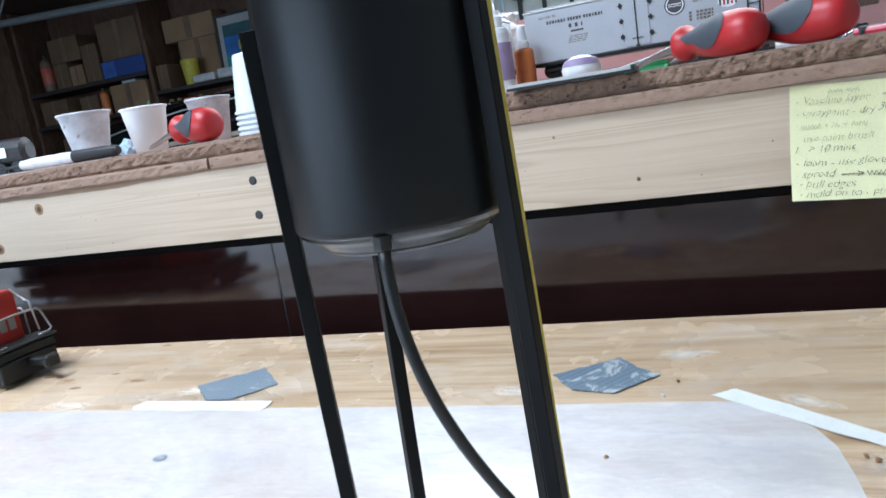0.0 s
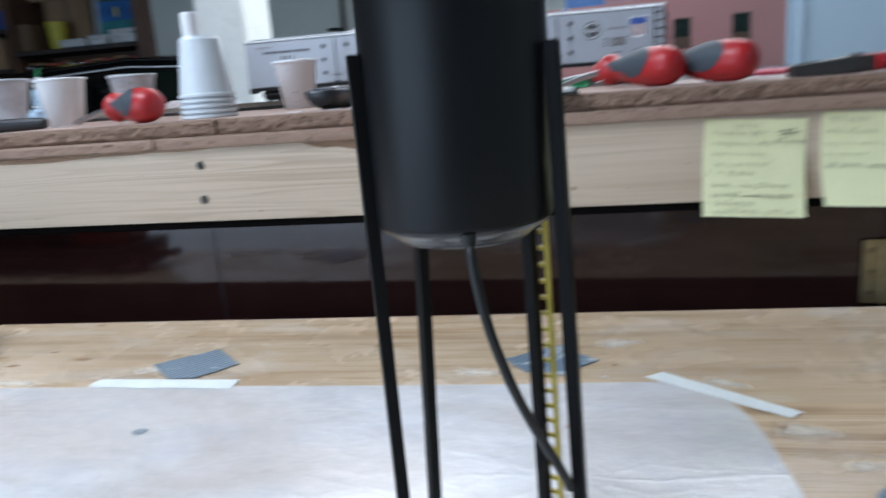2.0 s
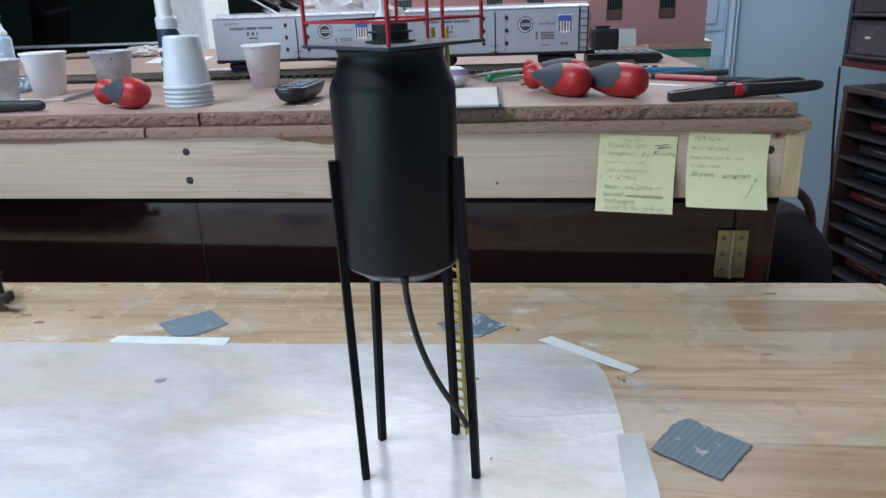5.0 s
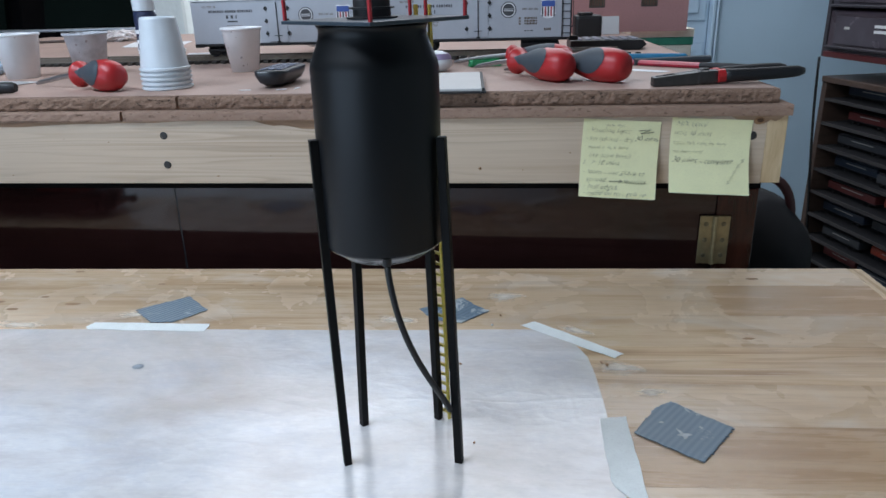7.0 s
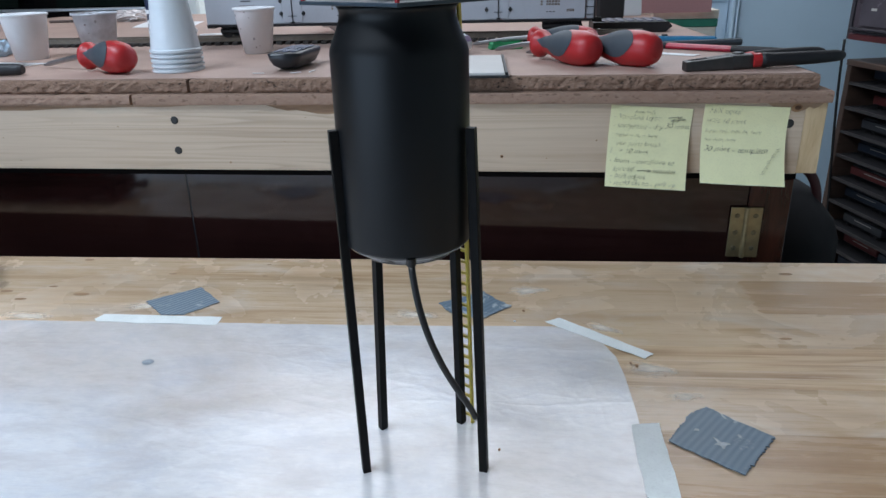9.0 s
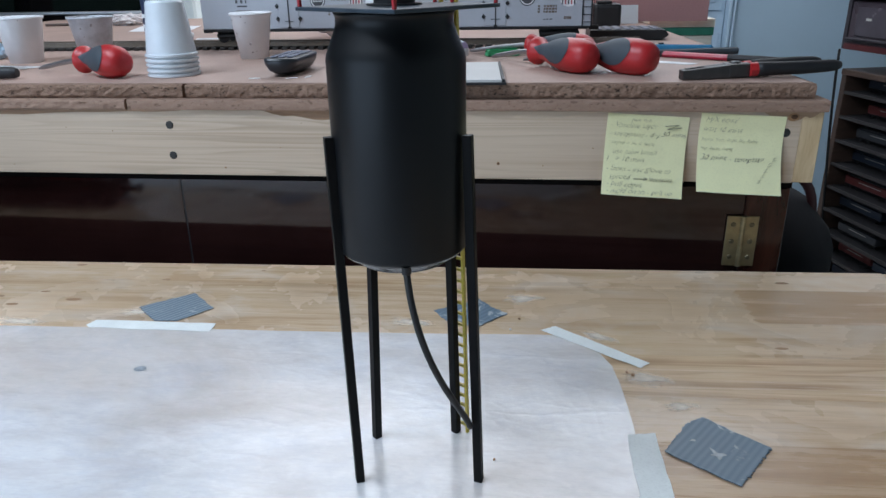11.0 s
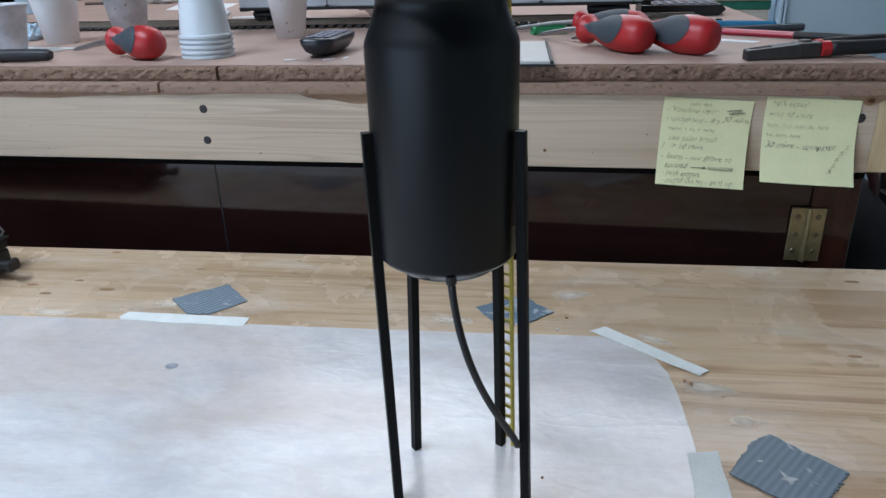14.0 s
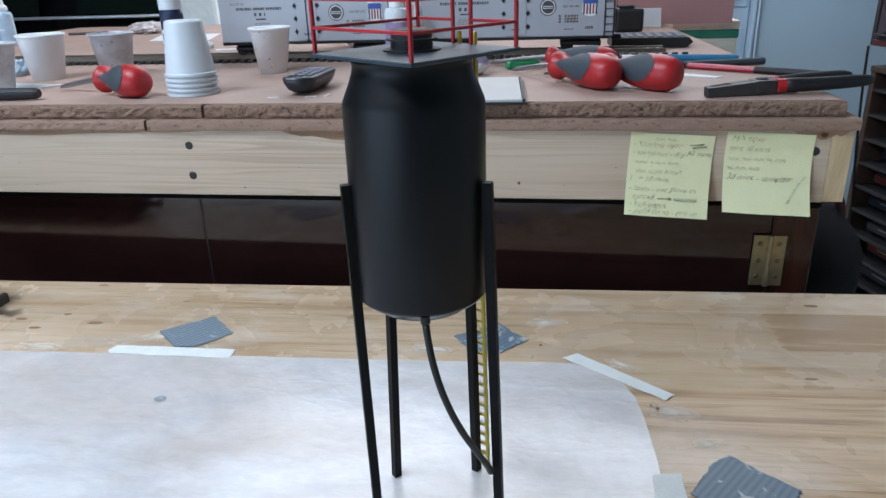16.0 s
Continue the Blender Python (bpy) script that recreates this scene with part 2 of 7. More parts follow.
PLATFORM = plain("platform_grey_black", (0.030, 0.047, 0.064), 0.36, 0, 0.15, 90)
HATCH = plain("hatch_black", (0.012, 0.012, 0.013), 0.55)
RAIL_RED = plain("railing_red", (0.42, 0.022, 0.03), 0.45, 0, 0.15, 200)
LADDER_YELLOW = plain("ladder_yellow", (0.62, 0.48, 0.08), 0.45, 0, 0.15, 200)


def waxed_paper():
    m, nt, b = nodes_of("waxed_paper")
    co = coords_of(nt, (1, 1.5, 1))
    n, f = noise_tex(nt, co, 9, 6, 0.68, 0.15), noise_tex(nt, co, 90, 5, 0.7, 0.2)
    fibre = noise_tex(nt, coords_of(nt, (0.6, 3.0, 1)), 130, 4, 0.7, 0.0)
    blotch = noise_tex(nt, coords_of(nt, (0.8, 2.6, 1)), 16, 7, 0.72, 0.5)
    # lilac-white base tone holds much of the glare lying on the sheet
    lilac_glare = ramp(nt, noise_tex(nt, co, 13, 6, 0.7, 0.2), [(0.36, (0.80, 0.82, 0.87)), (0.52, (0.90, 0.90, 0.91)), (0.66, (0.88, 0.86, 0.86))])
    c = mix(nt, lilac_glare, (0.97, 0.97, 0.97), ramp(nt, f, [(0.50, (0, 0, 0)), (0.70, (0.7, 0.7, 0.7))]))
    c = mix(nt, c, (0.70, 0.70, 0.76), ramp(nt, fibre, [(0.50, (0, 0, 0)), (0.76, (0.5, 0.5, 0.5))]))
    c = mix(nt, c, (0.70, 0.655, 0.655), ramp(nt, blotch, [(0.50, (0, 0, 0)), (0.66, (0.45, 0.45, 0.45))]))
    fold = nt.nodes.new("ShaderNodeTexVoronoi")
    fold.feature = "DISTANCE_TO_EDGE"
    fold.inputs["Scale"].default_value = 6.5
    warp = nt.nodes.new("ShaderNodeMixRGB")
    warp.inputs[0].default_value = 0.06
    nt.links.new(coords_of(nt, (0.75, 2.6, 1)), warp.inputs[1])
    nt.links.new(noise_tex(nt, co, 14, 4, 0.6, 0.0).node.outputs["Color"], warp.inputs[2])
    nt.links.new(warp.outputs[0], fold.inputs["Vector"])
    line = ramp(nt, fold.outputs["Distance"], [(0.0, (1, 1, 1)), (0.035, (0, 0, 0))])
    patchy = ramp(nt, noise_tex(nt, co, 5, 3, 0.5, 0.3), [(0.45, (0, 0, 0)), (0.62, (0.12, 0.12, 0.12))])
    # fold lines darkened in the colour as crease shading
    c = mix(nt, c, (0.56, 0.55, 0.59), mix(nt, (0, 0, 0), line, patchy))
    nt.links.new(c, b.inputs["Base Color"])
    rough_between(nt, b, f, 0.08, 0.20)
    b.inputs["IOR"].default_value = 1.95
    v = nt.nodes.new("ShaderNodeTexVoronoi")
    v.feature = "DISTANCE_TO_EDGE"
    v.inputs["Scale"].default_value = 34
    nt.links.new(coords_of(nt, (1, 1.4, 1)), v.inputs["Vector"])
    crease = ramp(nt, v.outputs["Distance"], [(0.0, (1, 1, 1)), (0.10, (0, 0, 0))])
    both = mix(nt, mix(nt, mix(nt, n, f, 0.34), crease, 0.10), line, 0.12)
    bump(nt, b, both, 0.24, 0.003)
    tr = nt.nodes.new("ShaderNodeBsdfTransparent")
    ms = nt.nodes.new("ShaderNodeMixShader")
    veil = noise_tex(nt, coords_of(nt, (1, 1.7, 1)), 5.0, 6, 0.6, 0.5)
    nt.links.new(ramp(nt, veil, [(0.36, (0.10, 0.10, 0.10)), (0.66, (0.48, 0.48, 0.48))]), ms.inputs[0])
    nt.links.new(b.outputs[0], ms.inputs[1])
    nt.links.new(tr.outputs[0], ms.inputs[2])
    nt.links.new(ms.outputs[0], nt.nodes["Material Output"].inputs[0])
    return m


WAXED = waxed_paper()


def smear():
    m, nt, b = nodes_of("white_glue_and_glare")
    n = noise_tex(nt, coords_of(nt, (1, 3.4, 1)), 34, 6, 0.7, 0.6)
    nt.links.new(ramp(nt, n, [(0.3, (0.90, 0.82, 0.70)), (0.7, (0.97, 0.91, 0.81))]), b.inputs["Base Color"])
    b.inputs["Roughness"].default_value = 0.5
    tr = nt.nodes.new("ShaderNodeBsdfTransparent")
    ms = nt.nodes.new("ShaderNodeMixShader")
    tc = nt.nodes.new("ShaderNodeTexCoord")
    ln = nt.nodes.new("ShaderNodeVectorMath")
    ln.operation = "LENGTH"
    sc = nt.nodes.new("ShaderNodeMapping")
    sc.inputs["Location"].default_value = (-1, -1, 0)
    sc.inputs["Scale"].default_value = (2, 2, 0)
    nt.links.new(tc.outputs["Generated"], sc.inputs["Vector"])
    nt.links.new(sc.outputs[0], ln.inputs[0])
    ad = nt.nodes.new("ShaderNodeMath")
    ad.operation = "MULTIPLY_ADD"
    ad.inputs[1].default_value = 0.72
    nt.links.new(ln.outputs["Value"], ad.inputs[0])
    nt.links.new(n, ad.inputs[2])
    nt.links.new(ramp(nt, ad.outputs[0], [(0.45, (0.36, 0.36, 0.36)), (0.90, (1, 1, 1))]), ms.inputs[0])
    nt.links.new(b.outputs[0], ms.inputs[1])
    nt.links.new(tr.outputs[0], ms.inputs[2])
    nt.links.new(ms.outputs[0], nt.nodes["Material Output"].inputs[0])
    return m


SMEAR = smear()
MASKING = plain("masking_tape", (0.86, 0.89, 0.87), 0.6, 0, 0.06, 60, 700, 0.4, 0.0003)
OIL_SPOT = plain("blue_grey_stain", (0.31, 0.35, 0.39), 0.4, 0, 0.4, 300)


def duct(name, smear, ridge=(0.17, 0.235, 0.295), relief=0.2):
    m, nt, b = nodes_of(name)
    co = coords_of(nt)
    co.node.inputs["Rotation"].default_value = (0, 0, radians(37))
    w = nt.nodes.new("ShaderNodeTexWave")
    w.inputs["Scale"].default_value = 72.0
    w.inputs["Distortion"].default_value = 0.4
    nt.links.new(co, w.inputs["Vector"])
    n = noise_tex(nt, co, 55, 6, 0.75, 1.0)
    c = ramp(nt, w.outputs["Fac"], [(0.1, (0.125, 0.185, 0.24)), (0.9, ridge)])
    c = mix(nt, c, (0.62, 0.64, 0.64), ramp(nt, n, [(smear, (0, 0, 0)), (smear + 0.07, (0.8, 0.8, 0.8))]))
    nt.links.new(c, b.inputs["Base Color"])
    b.inputs["Roughness"].default_value = 0.42
    bump(nt, b, w.outputs["Fac"], relief, 0.0005)
    return m


DUCT = duct("duct_tape", 0.62)
DUCT_SMEARED = duct("smeared_duct_tape", 0.53)
DUCT_RIBBED = duct("ribbed_duct_tape", 0.60, (0.30, 0.36, 0.41), 0.4)
GLUE_GREY = plain("thin_grey_glue", (0.46, 0.50, 0.52), 0.5, 0, 0.3, 400)
NOTE = plain("yellow_note_paper", (0.82, 0.80, 0.48), 0.75, 0, 0.05, 30, 900, 0.1)
INK = plain("pencil_lead", (0.11, 0.105, 0.085), 0.6)
MID_INK = plain("soft_pencil", (0.24, 0.235, 0.15), 0.6, 0, 0.4, 120)
FAINT_INK = plain("faint_pencil", (0.36, 0.35, 0.215), 0.6, 0, 0.4, 120)
CUP_WHITE = plain("white_plastic_cup", (0.80, 0.805, 0.82), 0.32, 0, 0.05, 40, 500, 0.02, speck=0.08)
CUP_GREY = plain("grey_white_plastic_cup", (0.68, 0.73, 0.77), 0.25, 0, 0.06, 40, 500, 0.02, speck=0.05)
CUP_STREAKED = plain("resin_streaked_plastic_cup", (0.53, 0.545, 0.585), 0.35, 0, 0.30, 55, 260, 0.1, speck=0.25)
PAINT_SPOT = plain("dried_resin_spots", (0.30, 0.27, 0.27), 0.5)
TOOL_RED = plain("red_handle_plastic", (0.45, 0.020, 0.023), 0.40, 0, 0.1, 50)
TOOL_GREY = plain("grey_handle_rubber", (0.050, 0.062, 0.075), 0.6, 0, 0.12, 60)
TOOL_BLACK = plain("black_handle_rubber", (0.012, 0.012, 0.014), 0.55)
PLIER_STEEL = plain("plier_steel", (0.085, 0.080, 0.078), 0.38, 0.7, 0.2, 90)
REMOTE_DARK = plain("dark_plastic", (0.018, 0.020, 0.024), 0.32)
KEY_GREY = plain("button_rubber", (0.13, 0.14, 0.19), 0.5)
SILVER_PAINT = plain("silver_car_paint", (0.43, 0.445, 0.48), 0.4, 0.15, 0.05, 30)
ROOF_LIGHT = plain("silver_roof_walk", (0.66, 0.67, 0.69), 0.4, 0.2, 0.08, 80)
BLACK_TRIM = plain("black_car_hardware", (0.012, 0.012, 0.013), 0.5)
LETTER = plain("dark_lettering", (0.06, 0.06, 0.065), 0.6)
SHIELD_BLUE = plain("shield_blue", (0.05, 0.10, 0.34), 0.5)
SHIELD_RED = plain("shield_red", (0.42, 0.05, 0.06), 0.5)
SHIELD_WHITE = plain("shield_white", (0.78, 0.78, 0.78), 0.5)
RAIL_METAL = plain("weathered_rail", (0.20, 0.165, 0.13), 0.4, 0.6, 0.2, 90)
TIE_BROWN = plain("dark_tie_plastic", (0.026, 0.022, 0.019), 0.7)
PINK_WALL = plain("pink_painted_card", (0.50, 0.255, 0.245), 0.75, 0, 0.07, 6, 300, 0.15)
WIN_FRAME = plain("window_frame_brown", (0.10, 0.085, 0.07), 0.6)
WIN_DARK = plain("window_dark", (0.015, 0.018, 0.018), 0.25)
WHITE_CARD = plain("white_card", (0.78, 0.78, 0.79), 0.6, 0, 0.04, 30)
GREY_CARD = plain("grey_card", (0.60, 0.585, 0.56), 0.6, 0, 0.05, 40)
GREEN_PAINT = plain("green_painted_edge", (0.03, 0.20, 0.13), 0.5)
WINDOW_BAR = plain("dark_green_glazing_bar", (0.022, 0.075, 0.055), 0.5)
GREEN_BRIGHT = plain("green_tape", (0.03, 0.30, 0.12), 0.5)
CREAM_WOOD = wood("cream_wood", (0.82, 0.77, 0.66), (0.76, 0.69, 0.57), (0.55, 0.45, 0.33), (1, 8, 8), 0.6, False)
PENCIL_BLUE = plain("pencil_blue", (0.02, 0.19, 0.36), 0.4)
PENCIL_RED = plain("pencil_red", (0.50, 0.035, 0.07), 0.35)
NAVY = plain("navy_plastic", (0.02, 0.03, 0.075), 0.35)
PALE_BLUE = plain("pale_blue_glue", (0.42, 0.56, 0.68), 0.25, speck=0.05)
PURPLE = plain("purple_label", (0.30, 0.23, 0.37), 0.5)
ORANGE = plain("orange_plastic", (0.62, 0.19, 0.05), 0.45)
PALE_PLASTIC = plain("pale_plastic", (0.72, 0.75, 0.78), 0.3)
LOCO_RED = plain("locomotive_red", (0.40, 0.028, 0.022), 0.38, 0, 0.1, 40)
LOCO_GREEN = plain("locomotive_dark_green", (0.006, 0.009, 0.011), 0.5, 0, 0.15, 60)
HANDRAIL = plain("handrail_silver", (0.36, 0.36, 0.36), 0.4, 0.7, 0.1, 200)
STUCCO = plain("white_stucco", (0.84, 0.87, 0.84), 0.9, 0, 0.04, 9, 28, 0.35, 0.012, speck=0.15)
WALL_GREY = plain("grey_green_wall", (0.52, 0.57, 0.55), 0.85, 0, 0.07, 2, 60, 0.2, 0.002)
DOOR_BLUE = plain("blue_grey_door_paint", (0.43, 0.565, 0.68), 0.45, 0, 0.05, 2, 80, 0.03, speck=0.06)
DOOR_BLUE2 = plain("blue_grey_panel_paint", (0.45, 0.60, 0.715), 0.45, 0, 0.06, 2, 80, 0.03, speck=0.06)
DRAWER_DARK = plain("dark_smoked_drawer", (0.048, 0.042, 0.055), 0.3, 0, 0.2, 20)
DRAWER_RED = plain("dark_maroon_drawer", (0.060, 0.042, 0.053), 0.3, 0, 0.2, 20)
DRAWER_INSET = plain("smoked_drawer_window", (0.068, 0.056, 0.070), 0.25, 0, 0.3, 25)
MAROON_STRIP = plain("dark_red_strip", (0.10, 0.018, 0.020), 0.4)
CASE_WOOD_PALE = plain("brown_card", (0.17, 0.085, 0.06), 0.7, 0, 0.3, 90)
CASE_WOOD = wood("display_case_wood", (0.10, 0.062, 0.046), (0.075, 0.046, 0.034), (0.045, 0.028, 0.022), (2, 8, 8), 0.5, False)
# shelf edge and top colours lowered almost to black for the dim case interior
SHELF_EDGE = plain("near_black_shelf_edge", (0.032, 0.029, 0.030), 0.6)
SHELF_TOP = plain("near_black_shelf_top", (0.008, 0.0085, 0.011), 0.9)
TRAIN_BLUE = plain("model_train_blue", (0.03, 0.045, 0.075), 0.4)
TRAIN_MAROON = plain("model_train_maroon", (0.16, 0.035, 0.035), 0.45)
TRAIN_RED = plain("model_train_red", (0.42, 0.07, 0.04), 0.45)
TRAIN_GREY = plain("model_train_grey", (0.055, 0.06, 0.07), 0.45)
DRAWER_BLUE = plain("dark_blue_drawer", (0.05, 0.11, 0.32), 0.3, 0, 0.2, 20)
CABINET_FRAME = plain("drawer_cabinet_frame", (0.040, 0.034, 0.042), 0.5, 0, 0.2, 20)
CABINET_WOOD = wood("cabinet_brown_wood", (0.18, 0.105, 0.07), (0.13, 0.072, 0.048), (0.075, 0.04, 0.028), (3, 3, 1), 0.5, False)
SHELF_DARK = plain("dark_shelf", (0.045, 0.039, 0.037), 0.6, 0, 0.2, 12)
CARDBOARD = plain("cardboard", (0.17, 0.108, 0.065), 0.85, 0, 0.25, 6, 120, 0.2)
CARDBOARD_TAN = plain("tan_cardboard", (0.31, 0.20, 0.115), 0.85, 0, 0.2, 5, 120, 0.2)
CARTON_TAPE = plain("brown_packing_tape", (0.20, 0.135, 0.088), 0.45, 0, 0.2, 12)
GREY_METAL = plain("grey_galvanised_rail", (0.27, 0.30, 0.32), 0.5, 0.3, 0.15, 8)
BLUE_LIGHT = plain("pale_blue_box_end", (0.05, 0.14, 0.46), 0.6, 0, 0.3, 25)
SOFT_WHITE = plain("white_plastic_wrap", (0.62, 0.66, 0.68), 0.4, 0, 0.2, 20, 90, 0.5, 0.004)
BOX_BLUE = plain("blue_box", (0.03, 0.08, 0.30), 0.6)
YELLOW_TUB = plain("yellow_tub", (0.55, 0.50, 0.06), 0.5)
CONCRETE = plain("concrete_floor", (0.30, 0.29, 0.275), 0.8, 0, 0.15, 3, 90, 0.3, 0.002)
CEILING = plain("brown_board_ceiling", (0.10, 0.065, 0.045), 0.85, 0, 0.2, 2, 60)
CAR_PAINT = plain("black_automobile_paint", (0.006, 0.006, 0.007), 0.12, 0, 0.1, 4, 500, 0.02, 0.0001, 1.6, 0.6)
CAR_GLASS = plain("automobile_window_glass", (0.006, 0.012, 0.010), 0.05, 0, 0.2, 3, 400, 0.0, 0.0001, 1.6)
CHROME = plain("chrome", (0.85, 0.87, 0.9), 0.35, 0.6, 0.05, 40)
CURTAIN = plain("pink_curtain", (0.55, 0.33, 0.36), 0.8, 0, 0.08, 8)
SKY_PANE = plain("blue_pane", (0.10, 0.26, 0.62), 0.3)
FABRIC_BLACK = plain("black_fabric", (0.012, 0.012, 0.014), 0.9)
BROWN_STRAP = plain("maroon_strap", (0.06, 0.018, 0.018), 0.5)
WATER_DARK = plain("painting_dark_green", (0.03, 0.10, 0.12), 0.5, 0, 0.5, 7)
WATER_BLUE = plain("painting_blue", (0.03, 0.16, 0.46), 0.5, 0, 0.5, 7)
WATER_GREEN = plain("painting_teal", (0.04, 0.27, 0.30), 0.5, 0, 0.5, 9)
MAT_CREAM = plain("picture_mount", (0.40, 0.425, 0.435), 0.7)
BAG_CLEAR = plain("clear_bag_white", (0.72, 0.66, 0.64), 0.25, 0, 0.2, 40, 200, 0.8, 0.003)
BAG_PRINT = plain("faded_red_print", (0.58, 0.26, 0.22), 0.4)
BAG_RED = plain("red_print", (0.55, 0.12, 0.08), 0.4)
TYRE = plain("bicycle_tyre", (0.02, 0.02, 0.022), 0.7)


# ---- mesh helpers ----
def part(name, bm, material, parent=None, label="", smooth=False, m=None):
    me = bpy.data.meshes.new(name)
    bmesh.ops.recalc_face_normals(bm, faces=bm.faces)
    bm.to_mesh(me)
    bm.free()
    me.materials.append(material)
    if smooth:
        for p in me.polygons:
            p.use_smooth = True
    ob = new(name, me)
    if parent is not None:
        ob.parent = parent
    if m is not None:
        ob.matrix_basis = m
    if label:
        ob["label"] = label
    return ob


def thing(name, label, category, m=None, group="", kind=""):
    ob = new(name)
    ob.empty_display_size = 0.02
    if m is not None:
        ob.matrix_basis = m
    return tagged(ob, label, category, group, kind)


def box(x0, y0, z0, x1, y1, z1, bev=0.0, bm=None, seg=1):
    b = bmesh.new()
    vs = [b.verts.new((x, y, z)) for x in (x0, x1) for y in (y0, y1) for z in (z0, z1)]
    for f in ((0, 1, 3, 2), (4, 6, 7, 5), (0, 4, 5, 1), (2, 3, 7, 6), (0, 2, 6, 4), (1, 5, 7, 3)):
        b.faces.new([vs[i] for i in f])
    if bev:
        bmesh.ops.bevel(b, geom=b.edges[:], offset=bev, segments=seg, profile=0.6, affect="EDGES")
    return join(bm, b)


def join(bm, b, m=None):
    if m is not None:
        b.transform(m)
    if bm is None:
        return b
    me = bpy.data.meshes.new("tmp")
    b.to_mesh(me)
    b.free()
    bm.from_mesh(me)
    bpy.data.meshes.remove(me)
    return bm


def lathe(profile, seg=32, bm=None, m=None):
    b = bmesh.new()
    rings = []
    for r, z in profile:
        if r < 1e-6:
            rings.append([b.verts.new((0, 0, z))])
        else:
            rings.append([b.verts.new((r * math.cos(2 * math.pi * k / seg), r * math.sin(2 * math.pi * k / seg), z)) for k in range(seg)])
    for a, c in zip(rings, rings[1:]):
        for k in range(seg):
            j = (k + 1) % seg
            if len(a) == 1 and len(c) == 1:
                continue
            if len(a) == 1:
                b.faces.new((a[0], c[k], c[j]))
            elif len(c) == 1:
                b.faces.new((a[k], a[j], c[0]))
            else:
                b.faces.new((a[k], a[j], c[j], c[k]))
    return join(bm, b, m)


def tube(points, radius, seg=8, bm=None, flat=1.0):
    """A round bar along points; radius is a number or one for each point."""
    b = bmesh.new()
    pts = [Vector(p) for p in points]
    rad = radius if isinstance(radius, (list, tuple)) else [radius] * len(pts)
    rings, side = [], None
    for i, p in enumerate(pts):
        d = (pts[min(i + 1, len(pts) - 1)] - pts[max(i - 1, 0)]).normalized()
        if side is None:
            side = d.cross(Vector((0, 0, 1)) if abs(d.z) < 0.9 else Vector((1, 0, 0))).normalized()
        else:
            side = (side - d * side.dot(d)).normalized()
        up = d.cross(side)
        rings.append([b.verts.new(p + rad[i] * (math.cos(2 * math.pi * k / seg) * side + flat * math.sin(2 * math.pi * k / seg) * up)) for k in range(seg)])
    for a, c in zip(rings, rings[1:]):
        for k in range(seg):
            j = (k + 1) % seg
            b.faces.new((a[k], a[j], c[j], c[k]))
    b.faces.new(list(reversed(rings[0])))
    b.faces.new(rings[-1])
    return join(bm, b)


def prism(poly, z0, z1, bm=None, bev=0.0, m=None):
    """A flat outline in x, y drawn up from z0 to z1."""
    b = bmesh.new()
    lo, hi = [b.verts.new((x, y, z0)) for x, y in poly], [b.verts.new((x, y, z1)) for x, y in poly]
    b.faces.new(list(reversed(lo)))
    b.faces.new(hi)
    n = len(poly)
    for k in range(n):
        b.faces.new((lo[k], lo[(k + 1) % n], hi[(k + 1) % n], hi[k]))
    if bev:
        bmesh.ops.bevel(b, geom=[e for e in b.edges if all(abs(v.co.z - z1) < 1e-7 for v in e.verts)], offset=bev, segments=2, affect="EDGES")
    return join(bm, b, m)


def curve_points(p0, p1, p2, p3, n):
    out = []
    for i in range(n + 1):
        t = i / n
        out.append(tuple((1 - t) ** 3 * a + 3 * (1 - t) ** 2 * t * b + 3 * (1 - t) * t * t * c + t ** 3 * d for a, b, c, d in zip(p0, p1, p2, p3)))
    return out


def words(text, size, material, parent, m, name="handwriting", slant=0.0, weight=0.0):
    cu = bpy.data.curves.new(name, "FONT")
    cu.body, cu.size, cu.shear, cu.offset = text, size, slant, weight
    tmp = new("tmp_text", cu)
    dg = bpy.context.evaluated_depsgraph_get()
    me = bpy.data.meshes.new_from_object(tmp.evaluated_get(dg))
    bpy.data.objects.remove(tmp)
    seed = len(text) * 1.7
    for v in me.vertices:
        q = Vector((v.co.x * 420, v.co.y * 420, seed))
        v.co.x += size * 0.10 * noise.noise(q)
        v.co.y += size * (0.12 * noise.noise(q + Vector((9, 4, 2))) + 0.16 * noise.noise(Vector((v.co.x * 90, 3.0, seed))))
    me.name = name
    me.materials.clear()
    me.materials.append(material)
    ob = new(name, me)
    ob.parent = parent
    ob.matrix_basis = m
    return ob


